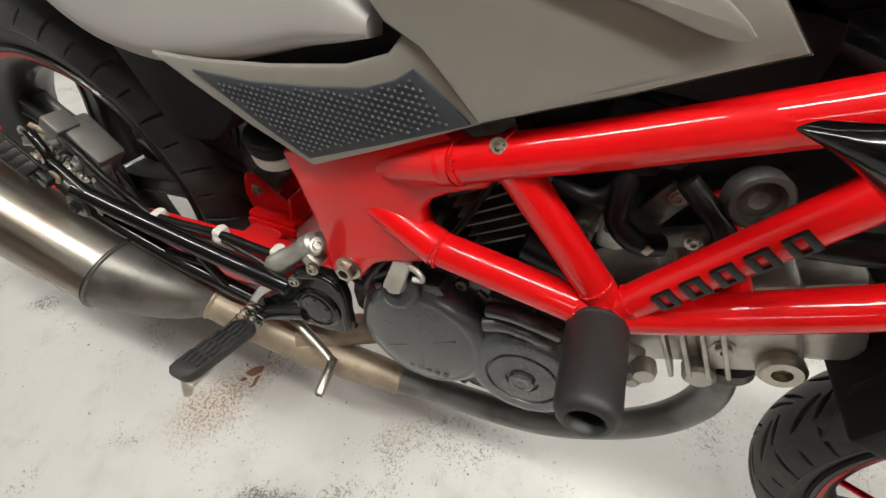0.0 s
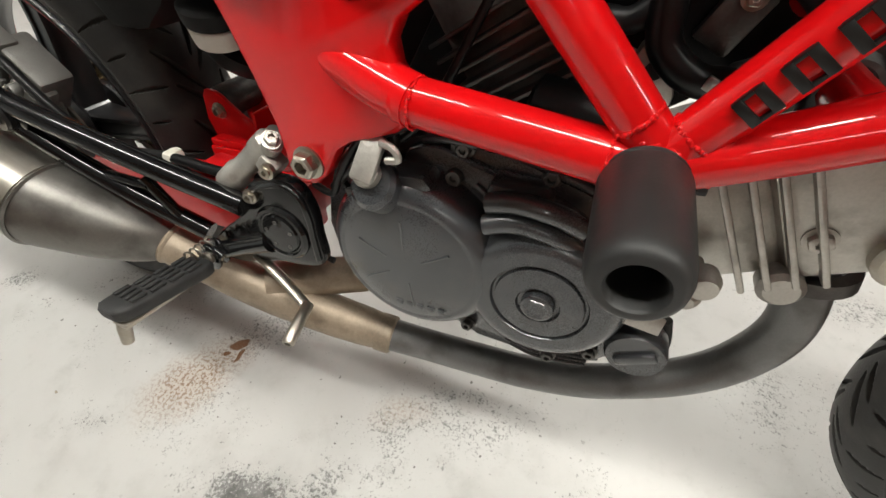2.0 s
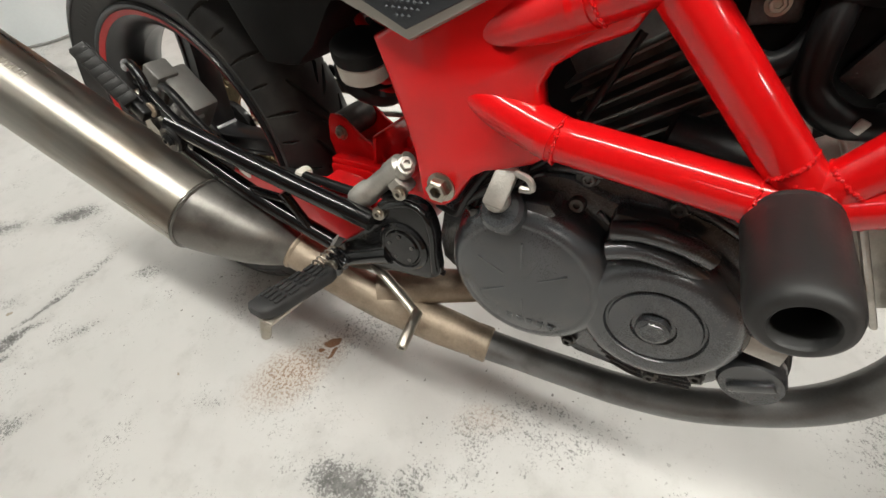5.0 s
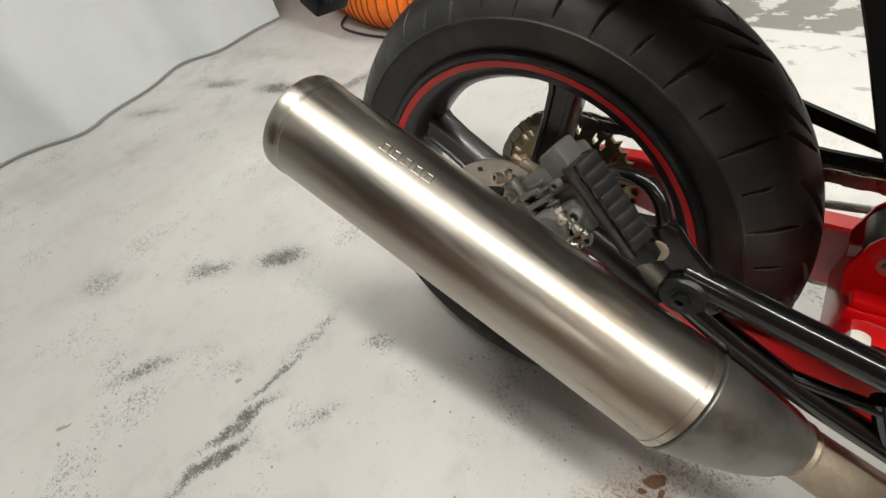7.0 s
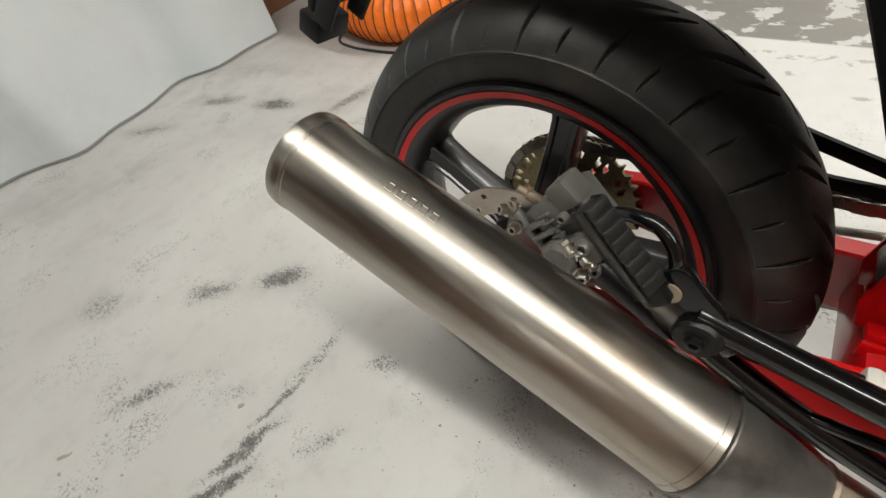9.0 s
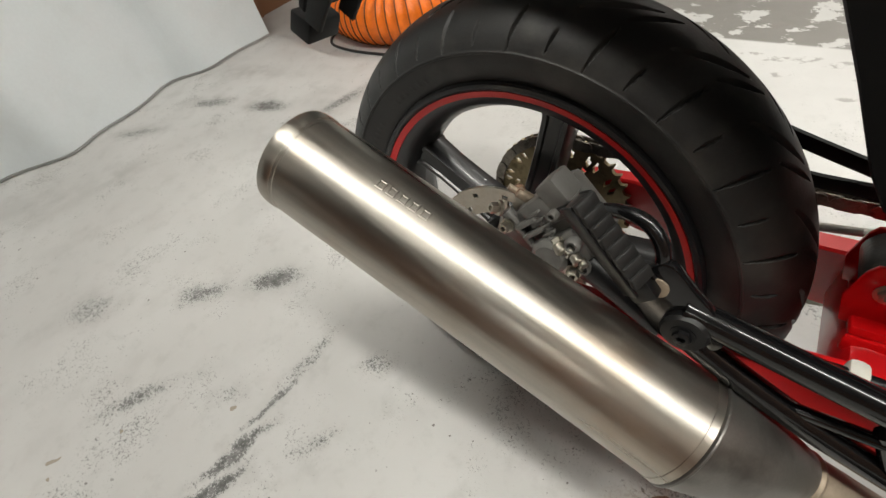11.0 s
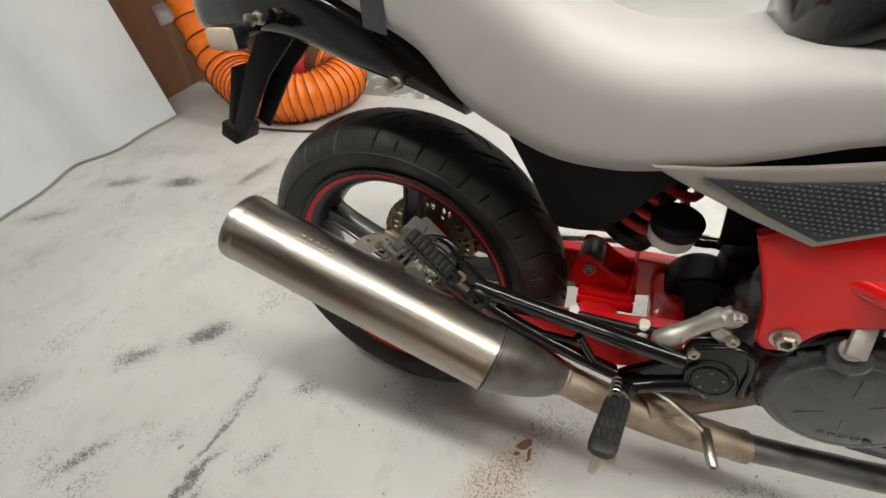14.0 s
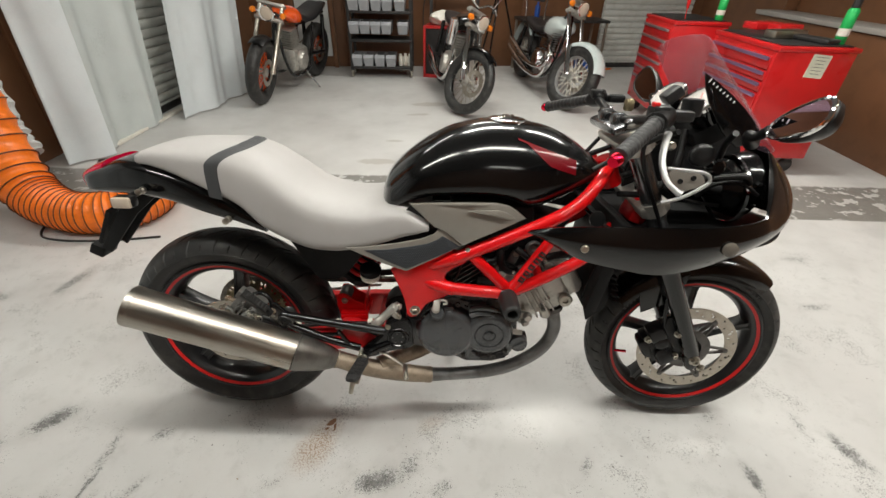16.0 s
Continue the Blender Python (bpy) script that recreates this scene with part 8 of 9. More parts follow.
def parked_bike(label, place, base, r_f, h_f, r_r, h_r, rake, steer, fork_mat, fender, tank_mat, tank_top, seat_z, seat_tail, spoke_mat, rim_mat, solid, fork_len, bars, engine_mat, extra):
    ob = tagged(new("motorcycle"), label, "motorcycle", "bikes parked at the back wall")
    ob.matrix_basis = place
    F, R_ = Vector((base, 0, r_f)), Vector((0, 0, r_r))
    ra = radians(rake)
    fa = Vector((-math.sin(ra), 0, math.cos(ra)))
    m = Matrix.Translation(F) @ Matrix.Rotation(radians(steer), 4, fa) @ Matrix.Translation(-F)
    no = Matrix.Identity(4)
    spoked_wheel(ob, "front_wheel", F, r_f, h_f, 28, spoke_mat, rim_mat, solid, m)
    spoked_wheel(ob, "rear_wheel", R_, r_r, h_r, 28, spoke_mat, rim_mat, solid, no)
    for s in (-1, 1):
        y = s * (h_f + 0.045)
        part("fork_leg", spin(sweep(B(), [F + Vector((0, y, 0)), F + Vector((0, y, 0)) + fa * 0.30, F + Vector((0, y, 0)) + fa * 0.31, F + Vector((0, y, 0)) + fa * fork_len], [0.026, 0.027, 0.020, 0.020], 14), m), fork_mat, ob, "bright fork leg")
    yo = B()
    for h in (fork_len - 0.16, fork_len - 0.02):
        q = F + fa * h
        box(yo, (q.x, 0, q.z), (0.06, 2 * h_f + 0.15, 0.03), 0.008, (0, -rake, 0))
    part("fork_yoke", spin(yo, m), ALLOY, ob)
    fd, rows = B(), []
    for i in range(13):
        a = radians(fender[0] + (fender[1] - fender[0]) * i / 12)
        rows.append([(F.x + (r_f + 0.02 - d) * math.cos(a), w * (h_f + 0.012), F.z + (r_f + 0.02 - d) * math.sin(a)) for w, d in ((-1, fender[2]), (-0.95, 0.02), (-0.55, 0.002), (0, -0.004), (0.55, 0.002), (0.95, 0.02), (1, fender[2]))])
    loft(fd, rows, close=False)
    loft(fd, [[(F.x + (x - F.x) * 0.985, y * 0.97, F.z + (z - F.z) * 0.985) for x, y, z in r][::-1] for r in rows], close=False)
    part("front_fender", spin(fd, m), fender[3], ob)
    hp = F + fa * (fork_len - 0.09) + Vector((0.10, 0, 0))
    lb = part("headlamp", spin(lathe(B(), [(0.03, -0.08), (0.055, -0.05), (0.070, 0.0), (0.073, 0.010), (0.067, 0.014)], hp, (1, 0, -0.08), 28), m), CHROME, ob, "round chrome headlamp")
    part("lens", spin(lathe(B(), [(0.067, 0.010), (0.05, 0.020), (0.002, 0.027)], hp, (1, 0, -0.08), 28), m), CLEAR_LENS, lb)
    for s in (-1, 1):
        ib = part("indicator", spin(sweep(B(), [hp + Vector((-0.04, s * 0.06, 0)), hp + Vector((-0.04, s * 0.13, 0))], 0.008, 8), m), CHROME, ob)
        part("lens", spin(lathe(B(), [(0.02, -0.02), (0.028, -0.008), (0.026, 0.018), (0.01, 0.026)], hp + Vector((-0.035, s * 0.145, 0)), (1, 0, 0), 16), m), AMBER, ib, "amber lens")
    top = F + fa * fork_len
    hb = [top + Vector(q) for q in bars]
    pts = [Vector((p.x, -p.y, p.z)) for p in reversed(hb)] + hb
    bar = part("handlebar", spin(sweep(B(), pts, 0.011, 10, 4), m), CHROME, ob, "chromed handlebar")
    for s in (-1, 1):
        e, i = hb[-1], hb[-2]
        d = (e - i).normalized()
        g0 = e - d * 0.12
        g = [Vector((v.x, s * v.y, v.z)) for v in (g0, e)]
        part("grip", spin(sweep(B(), g, 0.018, 12), m), GRIP_RUBBER, bar)
        part("lever", spin(sweep(B(), [g[0] + Vector((0.05, -s * 0.02, -0.01)), g[1] + Vector((0.045, 0, -0.02))], 0.007, 8), m), SILVER, bar)
        ms = g[0] - (g[1] - g[0]) * 0.2
        mr = part("mirror_stem", spin(sweep(B(), [ms, ms + Vector((0.02, s * 0.03, 0.10)), ms + Vector((0.0, s * 0.07, 0.17))], 0.006, 8, 3), m), CHROME, bar)
        part("mirror_head", spin(lathe(B(), [(0.02, -0.02), (0.045, -0.012), (0.05, 0.0), (0.045, 0.004)], ms + Vector((0.0, s * 0.08, 0.19)), (-1, 0, 0.1), 20), m), BLACK_SATIN if not solid else CHROME, mr)
    tb = loft(B(), body_rings([(base * 0.40, seat_z + 0.04, seat_z - 0.05, 0.05, 0.4), (base * 0.44, tank_top - 0.05, seat_z - 0.07, 0.10, 0.4), (base * 0.52, tank_top - 0.005, seat_z - 0.07, 0.135, 0.4), (base * 0.60, tank_top, seat_z - 0.05, 0.14, 0.4), (base * 0.68, tank_top - 0.03, seat_z, 0.11, 0.4), (base * 0.72, tank_top - 0.08, seat_z + 0.03, 0.05, 0.4)], 28, 20, 2.3, 3))
    part("fuel_tank", tb, tank_mat, ob, "painted fuel tank", 60)
    sb = loft(B(), body_rings([(-0.12, seat_tail, seat_tail - 0.04, 0.06, 0.5), (0.0, seat_tail + 0.015, seat_tail - 0.06, 0.11, 0.5), (base * 0.2, seat_z + 0.02, seat_z - 0.07, 0.13, 0.5), (base * 0.34, seat_z, seat_z - 0.08, 0.12, 0.5), (base * 0.43, seat_z + 0.03, seat_z - 0.04, 0.08, 0.5)], 28, 20, 3, 3))
    part("seat", sb, LEATHER, ob, "black padded seat", 60)
    en = B()
    box(en, (base * 0.50, 0, r_r + 0.03), (0.36, 0.26, 0.24), 0.05)
    for s in (-1, 1):
        lathe(en, [(0.10, 0), (0.10, 0.03), (0.085, 0.05), (0.03, 0.055)], (base * 0.50 + 0.03, s * 0.125, r_r + 0.03), (0, s, 0), 24)
    mo = part("engine", en, engine_mat, ob, "cast metal engine")
    for k in range(8):
        part("fin", box(B(), (base * 0.55 + 0.008 * k, 0, r_r + 0.17 + 0.024 * k), (0.20 - 0.004 * k, 0.19, 0.008), 0.002, (0, 8, 0)), engine_mat, mo)
    fr_ = B()
    head_q = F + fa * (fork_len - 0.1) + Vector((-0.05, 0, 0))
    for s in (-1, 1):
        sweep(fr_, [head_q, (base * 0.72, s * 0.05, r_r + 0.12), (base * 0.62, s * 0.10, r_r - 0.12), (base * 0.32, s * 0.11, r_r - 0.10), (base * 0.26, s * 0.10, r_r + 0.18), (base * 0.22, s * 0.09, seat_z - 0.09)], 0.016, 10, 4)
        sweep(fr_, [head_q, (base * 0.45, s * 0.06, seat_z - 0.08), (0.0, s * 0.09, seat_tail - 0.08)], 0.014, 10, 4)
        sweep(fr_, [R_ + Vector((0, s * 0.11, 0)), (base * 0.30, s * 0.11, r_r + 0.04)], 0.020, 10)
        sweep(fr_, [R_ + Vector((0.02, s * 0.12, 0.04)), (0.10, s * 0.12, seat_tail - 0.10)], 0.022, 10)
    part("frame", fr_, FRAME_BLACK, ob, "black tubular frame")
    ex = B()
    sy = -1
    for k, dz in enumerate(extra["pipes"]):
        sweep(ex, [(base * 0.60, sy * 0.08, r_r + 0.20), (base * 0.70, sy * 0.12, r_r + 0.08), (base * 0.66, sy * 0.16, r_r - 0.10 + dz), (base * 0.45, sy * 0.17, r_r - 0.13 + dz), (base * 0.20, sy * 0.18, r_r - 0.08 + dz), (-0.14, sy * 0.19, r_r + 0.02 + dz)], [0.02, 0.02, 0.02, 0.022, 0.04, 0.042], 14, 5)
    part("exhaust", ex, CHROME, ob, "chromed exhaust")
    part("side_stand", sweep(B(), [(base * 0.42, 0.12, r_r - 0.12), (base * 0.44, 0.30, 0.045)], 0.010, 8), CHROME, ob)
    for name, bm, mt, lb_ in extra["more"]:
        part(name, bm, mt, ob, lb_)
    return ob


def heading(x, y, degrees, base, lean=-8):
    """The pose whose front wheel stands at x, y and whose nose points along degrees."""
    a = radians(degrees)
    return pose(x - base * math.cos(a), y - base * math.sin(a), 0.002, 0, 0, degrees) @ pose(0, 0, 0, lean, 0, 0)


tailb = box(B(), (-0.10, 0, 0.79), (0.22, 0.10, 0.05), 0.02, (0, 12, 0))
plate1 = box(B(), (0.55, -0.13, 0.55), (0.20, 0.02, 0.14), 0.02)
parked_bike("orange and black scrambler with orange spoked wheels", heading(-1.27, 3.56, -98, 1.34), 1.34, 0.315, 0.062, 0.31, 0.07, 26, 8, STEEL, (62, 150, 0.03, BLACK_SATIN), ORANGE_PAINT, 0.86, 0.76, 0.83, ORANGE_PAINT, BLACK_SATIN, None, 0.66, [(0.0, 0.0, 0.03), (-0.02, 0.06, 0.05), (-0.04, 0.18, 0.13), (-0.06, 0.27, 0.14), (-0.10, 0.38, 0.13)], ALLOY, {"pipes": (0.02,), "more": [("tail_light", tailb, BLACK_SATIN, ""), ("side_cover", plate1, ORANGE_PAINT, "orange side cover")]})
sp = sweep(B(), [(0.85, -0.15, 0.55), (0.88, -0.15, 0.78)], 0.05, 16)
parked_bike("black street motorcycle with wire wheels and chrome fork", heading(0.78, 3.36, -80, 1.36, -11), 1.36, 0.305, 0.045, 0.30, 0.055, 26, 34, CHROME, (52, 130, 0.03, BLACK_GLOSS), BLACK_GLOSS, 0.84, 0.74, 0.78, STEEL, BLACK_SATIN, None, 0.66, [(0.0, 0.0, 0.03), (-0.02, 0.06, 0.05), (-0.05, 0.18, 0.10), (-0.08, 0.28, 0.10), (-0.14, 0.37, 0.09)], ALLOY, {"pipes": (0.02,), "more": [("air_canister", sp, CHROME, "polished metal canister beside the fork")]})
scr_ = B()
rows = [[(1.12 - 0.10 * u, v * 0.17 * (1 - 0.2 * u), 1.00 + 0.30 * u - 0.03 * v * v) for v in (-1, -0.6, -0.2, 0.2, 0.6, 1)] for u in (0, 0.5, 1)]
loft(scr_, rows, close=False)
sissy = sweep(B(), [(0.02, -0.12, 0.70), (-0.10, -0.12, 1.05), (-0.10, 0.12, 1.05), (0.02, 0.12, 0.70)], 0.011, 10, 6)
backr = box(B(), (-0.07, 0, 0.98), (0.05, 0.22, 0.20), 0.02, (0, -14, 0))
rearf = B()
loft(rearf, [[(0.34 * math.cos(radians(a)), w, 0.31 + 0.34 * math.sin(radians(a))) for w in (-0.10, -0.06, 0, 0.06, 0.10)] for a in range(40, 190, 12)], close=False)
loft(rearf, [[(0.335 * math.cos(radians(a)), w, 0.31 + 0.335 * math.sin(radians(a))) for w in (0.10, 0.06, 0, -0.06, -0.10)] for a in range(40, 190, 12)], close=False)
parked_bike("pale blue-white cruiser with high chrome handlebars and pale spoked wheels", heading(1.86, 3.62, -80, 1.50), 1.50, 0.315, 0.062, 0.31, 0.075, 33, 26, CHROME, (20, 120, 0.05, PEARL), PEARL, 0.80, 0.66, 0.70, WHITE_PART, SILVER, None, 0.80, [(0.0, 0.0, 0.03), (-0.01, 0.08, 0.06), (-0.03, 0.20, 0.30), (-0.08, 0.30, 0.36), (-0.20, 0.40, 0.34)], CHROME, {"pipes": (0.0, 0.09), "more": [("sissy_bar", sissy, CHROME, "chrome backrest bar"), ("backrest", backr, LEATHER, "black backrest pad"), ("rear_fender", rearf, PEARL, "pale painted rear fender")]})


# ---- storage at the back wall ----
def bin_rack():
    ob = tagged(new("bin_rack"), "black steel rack on casters with grey plastic bins", "rack")
    ob.matrix_basis = pose(-0.21, 4.86, 0, 0, 0, 1.5)
    for x in (-0.375, 0.375):
        for y in (0.0, 0.30):
            part("post", box(B(), (x, y, 0.86), (0.035, 0.035, 1.55), 0.003), SHELF_BLACK, ob)
            c = B()
            lathe(c, [(0.03, -0.012), (0.036, -0.006), (0.036, 0.006), (0.03, 0.012)], (x, y, 0.038), (1, 0, 0), 16)
            box(c, (x, y, 0.075), (0.03, 0.04, 0.02), 0.003)
            part("caster", c, STEEL, ob)
    for z in (0.12, 0.43, 0.74, 1.05, 1.36, 1.62):
        part("shelf", box(B(), (0, 0.15, z), (0.78, 0.36, 0.03), 0.004), SHELF_BLACK, ob)
    part("back_panel", box(B(), (0, 0.305, 0.86), (0.74, 0.008, 1.5), 0), BROWN, ob)
    for z, xs in ((0.135, (-0.30, -0.16, -0.02, 0.12)), (0.505, (-0.31, -0.18, -0.05, 0.08, 0.28)), (0.755, (-0.30, -0.17, -0.03, 0.10, 0.25)), (1.065, (-0.30, -0.16, -0.02, 0.12, 0.26))):
        for x in xs:
            b = B()
            loft(b, [[(x + sx * w, y, z + h) for sx, y in ((-1, y0), (1, y0), (1, 0.22), (-1, 0.22))] for w, y0, h in ((0.052, -0.035, 0.0), (0.062, -0.065, 0.10), (0.062, -0.04, 0.135), (0.056, -0.035, 0.135), (0.050, -0.02, 0.02))])
            bn = tagged(new("storage_bin", finish(b, "storage_bin", BIN)), "grey plastic parts bin on the rack shelf", "bin", "parts bins")
            bn.matrix_basis = ob.matrix_basis @ pose(0, 0, 0.002)
    for i in range(3):
        s_ = lathe(B(), [(0.028, 0), (0.03, 0.004), (0.03, 0.10), (0.018, 0.12), (0.018, 0.14), (0.004, 0.142)], (0, 0, 0), (0, 0, 1), 16)
        bt = tagged(new("white_bottle", finish(s_, "white_bottle", WHITE_PART)), "small white plastic bottle on the rack shelf", "bottle", "bottles on the rack")
        bt.matrix_basis = ob.matrix_basis @ pose(0.24 + 0.055 * i, 0.06 + 0.02 * (i % 2), 0.135)
    return ob


bin_rack()


def speaker_box(x, y, turn):
    ob = tagged(new("red_cabinet"), "red framed black heater cabinet on the floor", "cabinet")
    ob.matrix_basis = pose(x, y, 0, 0, 0, turn)
    for q, sz in (((-0.2, 0, 0.30), (0.03, 0.36, 0.60)), ((0.2, 0, 0.30), (0.03, 0.36, 0.60)), ((0, 0, 0.585), (0.37, 0.36, 0.03)), ((0, 0, 0.02), (0.37, 0.36, 0.04))):
        part("frame_board", box(B(), q, sz, 0.005), CHEST_RED, ob)
    part("front_grille", box(B(), (0, -0.15, 0.30), (0.37, 0.02, 0.53), 0.003), SHELF_BLACK, ob)
    part("back_board", box(B(), (0, 0.16, 0.30), (0.37, 0.02, 0.53), 0), SHELF_BLACK, ob)
    return ob


speaker_box(0.56, 5.05, -12)
bag = B()
bmesh.ops.create_icosphere(bag, subdivisions=3, radius=0.16)
for v in bag.verts:
    v.co = v.co * (1 + 0.35 * noise.noise(v.co * 9)) * Vector((1.1, 0.8, 0.75)).length / 1.55
    v.co.z = max(v.co.z, -0.10)
pb_ = thing("crumpled_plastic", bag, WHITE_PART, "crumpled pale plastic wrapping on the red cabinet", "plastic wrap", angle=20)
pb_.matrix_basis = pose(0.58, 5.05, 0.665) @ Matrix.Diagonal((1.1, 0.9, 0.6, 1))


def trestle(x, y, turn, w, d, h, mat_top, label):
    ob = tagged(new("work_table"), label, "table")
    ob.matrix_basis = BACK @ pose(x, y, 0, 0, 0, turn)
    part("tabletop", box(B(), (0, 0, h - 0.015), (w, d, 0.03), 0.004), mat_top, ob)
    for sx in (-1, 1):
        for sy in (-1, 1):
            part("leg", box(B(), (sx * (w / 2 - 0.03), sy * (d / 2 - 0.03), (h - 0.03) / 2), (0.03, 0.03, h - 0.03), 0.003), STEEL, ob)
        part("rail", box(B(), (sx * (w / 2 - 0.03), 0, 0.25), (0.02, d - 0.09, 0.025), 0.002), STEEL, ob)
    part("back_rail", box(B(), (0, d / 2 - 0.03, 0.25), (w - 0.09, 0.02, 0.025), 0.002), STEEL, ob)
    return ob


trestle(3.15, -0.35, 0, 1.15, 0.5, 0.66, SHELF_BLACK, "steel-legged work table against the panelled wall")
cn = thing("spray_can", lathe(B(), [(0.030, 0), (0.033, 0.004), (0.033, 0.13), (0.026, 0.15), (0.014, 0.155), (0.014, 0.19), (0.004, 0.192)], (0, 0, 0), (0, 0, 1), 20), BLUE, "blue spray can on the work table", "can")
cn.matrix_basis = BACK @ pose(2.80, -0.38, 0.66)
bx = thing("blue_bin", loft(B(), [[(sx * w, sy * w * 0.7, h) for sx, sy in ((-1, -1), (1, -1), (1, 1), (-1, 1))] for w, h in ((0.085, 0.0), (0.10, 0.15), (0.095, 0.15), (0.08, 0.01))]), BLUE, "blue plastic bin on the floor below the table", "bin")
bx.matrix_basis = BACK @ pose(3.55, -0.35, 0.002)
tri_ = B()
for a in (0, 120, 240):
    sweep(tri_, [(0, 0, 1.1), (0.34 * math.cos(radians(a)), 0.34 * math.sin(radians(a)), 0.012)], 0.012, 8)
sweep(tri_, [(0, 0, 1.05), (0, 0, 1.9)], 0.014, 8)
tp_ = thing("tripod_stand", tri_, FRAME_BLACK, "tall black tripod stand on the floor", "stand")
tp_.matrix_basis = BACK @ pose(2.25, -0.55, 0.0)
shelf_ = tagged(new("equipment_stand"), "black steel equipment stand with hanging tools", "stand")
shelf_.matrix_basis = BACK @ pose(1.72, -0.30, 0)
for x in (-0.3, 0.3):
    part("post", box(B(), (x, 0, 0.7), (0.04, 0.04, 1.4), 0.003), SHELF_BLACK, shelf_)
for z in (0.5, 0.9, 1.3):
    part("cross_bar", box(B(), (0, 0, z), (0.56, 0.03, 0.05), 0.003), SHELF_BLACK, shelf_)
part("foot_bar", box(B(), (0, 0, 0.02), (0.66, 0.3, 0.04), 0.004), SHELF_BLACK, shelf_)
door2 = tagged(new("door_2"), "white panel door set in the brown wall", "door", kind="structure")
door2.matrix_basis = BACK @ pose(-0.12, -0.03, 0)
part("leaf", box(B(), (0, 0, 1.02), (0.42, 0.03, 1.75), 0.004), WALL_WHITE, door2)
for x in (-0.25, 0.25):
    part("jamb", box(B(), (x, -0.01, 1.05), (0.06, 0.06, 2.1), 0.004), BROWN, door2)
thing("hanging_cord", sweep(B(), [(0.42, 5.35, 1.9), (0.40, 5.30, 1.2), (0.30, 5.28, 0.75), (0.33, 5.28, 0.35), (0.52, 5.25, 0.12), (0.5, 5.1, 0.008)], 0.007, 8, 8), SHELF_BLACK, "dark cord hanging down to the floor", "cord")
thing("orange_cord", spin(sweep(B(), [(3.95, -0.05, 2.2), (3.97, -0.06, 1.2), (3.93, -0.05, 0.6), (3.90, -0.08, 0.05), (3.75, -0.2, 0.008), (4.05, -0.25, 0.008), (3.85, -0.3, 0.008)], 0.008, 8, 8), BACK), ORANGE, "orange extension cord hanging on the wall", "cord")


def tool_chest(x, y, turn, w, d, h, drawers, label, trim=None):
    """Its drawers face its own -y; w across the drawers."""
    ob = tagged(new("tool_chest"), label, "tool chest", "red tool chests")
    ob.matrix_basis = pose(x, y, 0, 0, 0, turn)
    part("cabinet_body", box(B(), (0, 0, 0.13 + (h - 0.13) / 2), (w, d, h - 0.13), 0.008), CHEST_RED, ob)
    part("top_tray", box(B(), (0, 0, h + 0.012), (w + 0.02, d + 0.02, 0.03), 0.006), CHEST_RED, ob)
    part("top_mat", box(B(), (0, 0, h + 0.031), (w - 0.05, d - 0.05, 0.008), 0.002), SHELF_BLACK, ob)
    z = h - 0.03
    for hh in drawers:
        dr = part("drawer", box(B(), (0, -d / 2 - 0.006, z - hh / 2), (w - 0.06, 0.02, hh - 0.010), 0.003), CHEST_RED, ob)
        part("handle", box(B(), (0, -d / 2 - 0.024, z - 0.022), (w - 0.08, 0.020, 0.022), 0.005), trim or TRIM_GREY, dr, "aluminium drawer pull")
        z -= hh
    for sx in (-1, 1):
        part("corner_post", box(B(), (sx * (w / 2 - 0.02), -d / 2 - 0.003, 0.13 + (h - 0.13) / 2), (0.034, 0.012, h - 0.15), 0.003), CHEST_RED, ob)
        for sy in (-1, 1):
            c = B()
            lathe(c, [(0.045, -0.016), (0.054, -0.010), (0.054, 0.010), (0.045, 0.016)], (sx * (w / 2 - 0.07), sy * (d / 2 - 0.07), 0.056), (1, 0, 0), 20)
            box(c, (sx * (w / 2 - 0.07), sy * (d / 2 - 0.07), 0.115), (0.05, 0.06, 0.03), 0.004)
            part("caster", c, SHELF_BLACK, ob)
    return ob


PURPLE = material("violet_aluminium_trim", (0.32, 0.22, 0.38), 0.32, 0.8, 0.08, 20, 300, 0.05)
tool_chest(2.99, 2.42, -90, 0.78, 0.50, 0.84, (0.09, 0.07, 0.07, 0.13, 0.13, 0.17), "large red rolling tool chest with violet drawer pulls", PURPLE)
tool_chest(2.78, 3.45, -90, 0.62, 0.46, 0.86, (0.09, 0.09, 0.09, 0.09, 0.09, 0.20), "red rolling tool chest with grey drawer pulls")
note = thing("paper_notice", box(B(), (0, 0, 0), (0.12, 0.002, 0.14), 0), PAPER, "yellowed paper notice on the tool chest side", "notice")
note.matrix_basis = pose(3.02, 2.027, 0.755, 0, 4, 0)
for k in range(6):
    b_ = new("line_bar", finish(box(B(), (0.0, -0.002, 0.055 - 0.02 * k), (0.08 - 0.012 * (k % 3), 0.001, 0.0028), 0), "line_bar", STRAP))
    b_.parent = note


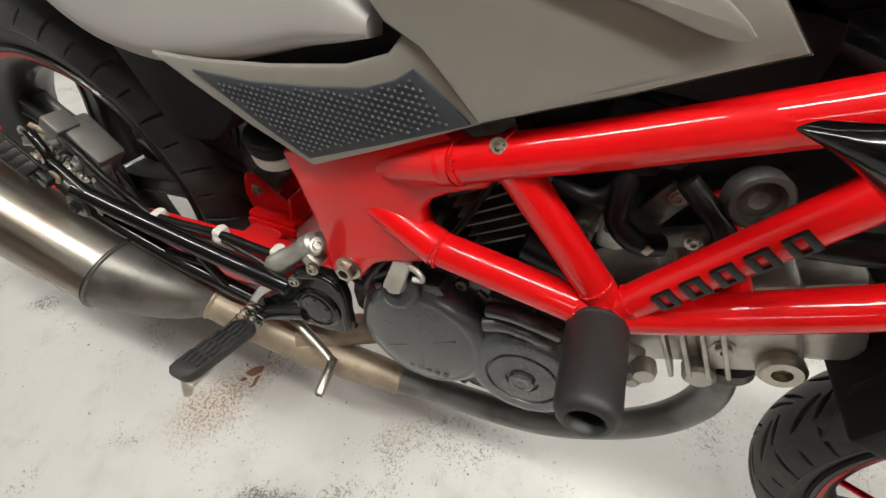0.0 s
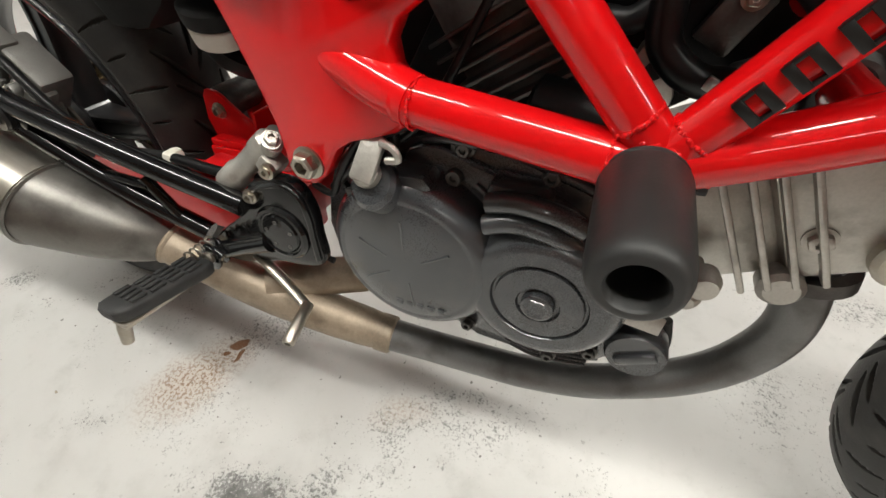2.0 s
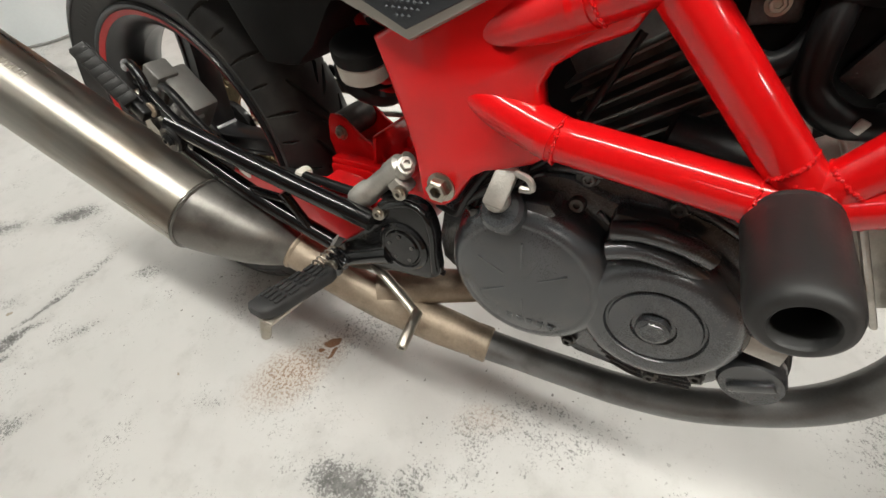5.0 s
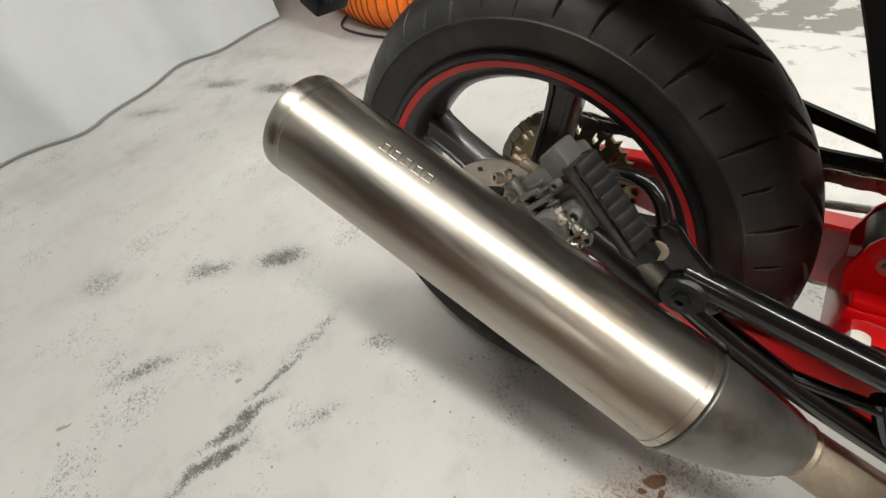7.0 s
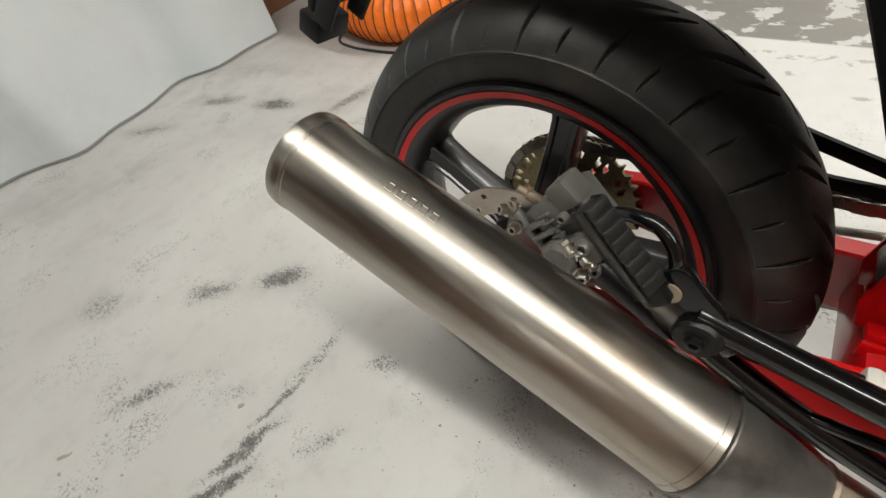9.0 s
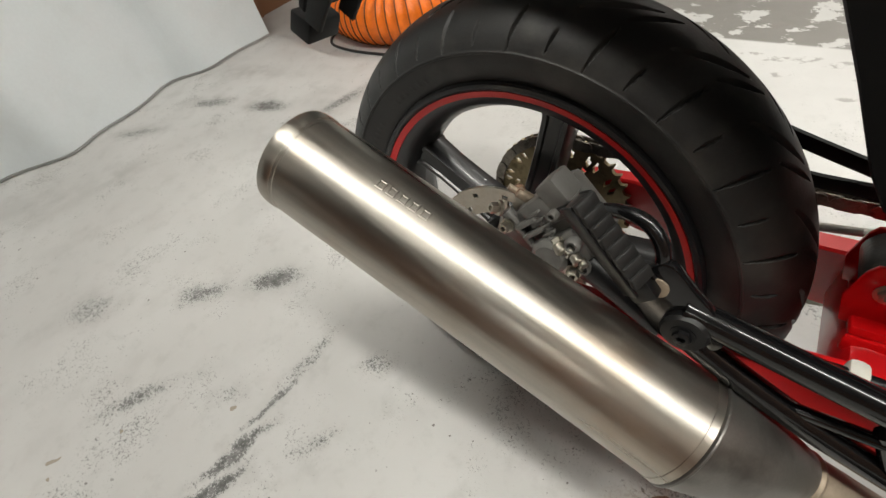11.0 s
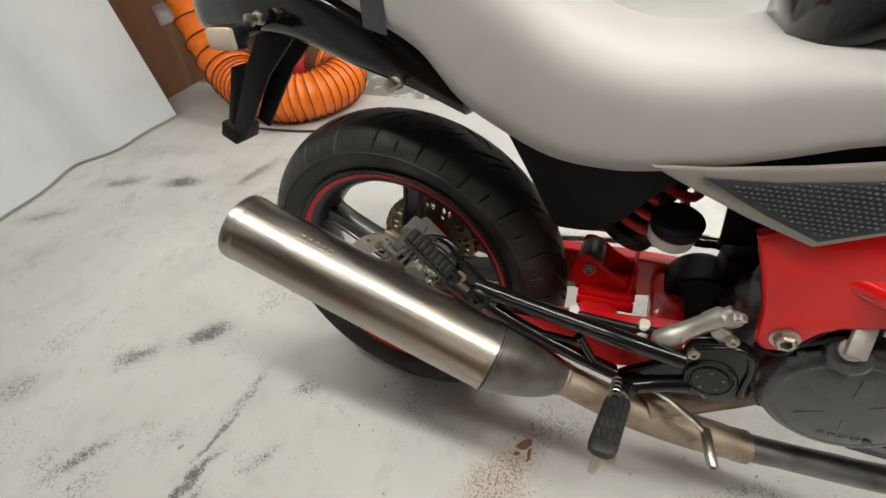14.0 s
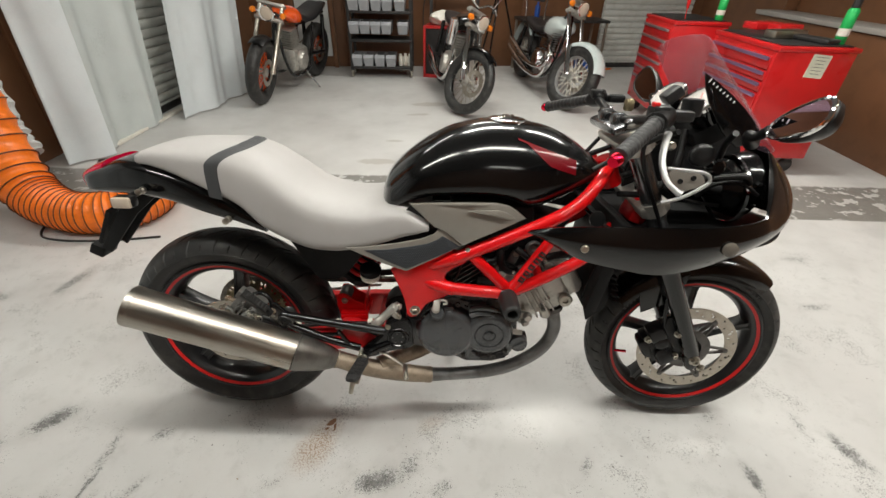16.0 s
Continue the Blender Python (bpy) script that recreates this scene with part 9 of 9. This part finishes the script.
def can(x, y, z, mat, h, label, tilt=0):
    ob = tagged(new("aerosol_can"), label, "can", "aerosol cans")
    ob.matrix_basis = pose(x, y, z, 0, tilt, 0)
    part("can_body", lathe(B(), [(0.030, 0), (0.033, 0.004), (0.033, h * 0.72), (0.024, h * 0.78), (0.02, h * 0.79)], (0, 0, 0), (0, 0, 1), 24), mat, ob)
    part("cap", lathe(B(), [(0.022, h * 0.79), (0.024, h * 0.80), (0.022, h * 0.97), (0.012, h), (0.002, h)], (0, 0, 0), (0, 0, 1), 20), SHELF_BLACK, ob)
    part("label_band", lathe(B(), [(0.0334, h * 0.18), (0.0336, h * 0.19), (0.0336, h * 0.34), (0.0334, h * 0.35)], (0, 0, 0), (0, 0, 1), 24), WHITE_PART, ob)
    return ob


can(3.17, 2.14, 0.876, GREEN, 0.26, "green aerosol can standing on the tool chest")
can(2.93, 3.20, 0.896, GREEN, 0.22, "green aerosol can standing on the smaller tool chest")
for x, y, sz, mt, nm, lb in ((2.96, 2.36, (0.26, 0.10, 0.05), STEEL, "spanner_tray", "bare metal tool tray on the tool chest"), (3.12, 2.62, (0.20, 0.12, 0.06), CHEST_RED, "red_tool_case", "small red tool case on the chest"), (3.06, 2.22, (0.10, 0.30, 0.03), SHELF_BLACK, "black_tool_roll", "black tool roll lying on the chest"), (3.10, 2.85, (0.24, 0.14, 0.05), CHEST_RED, "red_parts_box", "red parts box lying on the chest")):
    t_ = thing(nm, box(B(), (0, 0, sz[2] / 2), sz, 0.008), mt, lb, "tool case")
    t_.matrix_basis = pose(x, y, 0.877, 0, 0, 12)
sd_ = thing("screwdriver", lathe(B(), [(0.004, 0), (0.012, 0.004), (0.015, 0.03), (0.012, 0.08), (0.006, 0.09), (0.004, 0.10), (0.003, 0.17)], (0, 0, 0), (0, 0.1, 1), 14), STRIPE, "red-handled screwdriver standing on the chest", "screwdriver")
sd_.matrix_basis = pose(2.66, 3.25, 1.066, 180, 0, 0)


def side_bench():
    ob = tagged(new("workbench"), "built-in brown workbench along the wall", "workbench")
    part("bench_front", box(B(), (3.95, 2.6, 0.43), (0.05, 3.4, 0.86), 0.004), BROWN, ob)
    part("benchtop", box(B(), (4.08, 2.6, 0.885), (0.36, 3.4, 0.04), 0.005), WOOD, ob, "grey worn bench board")
    part("upper_shelf", box(B(), (4.12, 2.6, 1.40), (0.26, 3.4, 0.03), 0.004), BROWN, ob)
    for y in (1.0, 2.6, 4.2):
        part("shelf_bracket", box(B(), (4.18, y, 1.15), (0.12, 0.03, 0.48), 0.003), BROWN, ob)
    return ob


side_bench()
for x, y, sz, mt, nm, lb in ((4.05, 1.95, (0.22, 0.3, 0.10), WOOD, "cardboard_tray", "pale cardboard tray on the workbench"), (4.02, 2.25, (0.12, 0.16, 0.12), SHELF_BLACK, "black_tool_box", "black tool box on the workbench"), (4.0, 1.65, (0.10, 0.22, 0.08), YELLOW, "yellow_tool_box", "yellow tool on the workbench")):
    t_ = thing(nm, box(B(), (0, 0, sz[2] / 2), sz, 0.012), mt, lb, "tool box")
    t_.matrix_basis = pose(x, y, 0.907, 0, 0, 10)
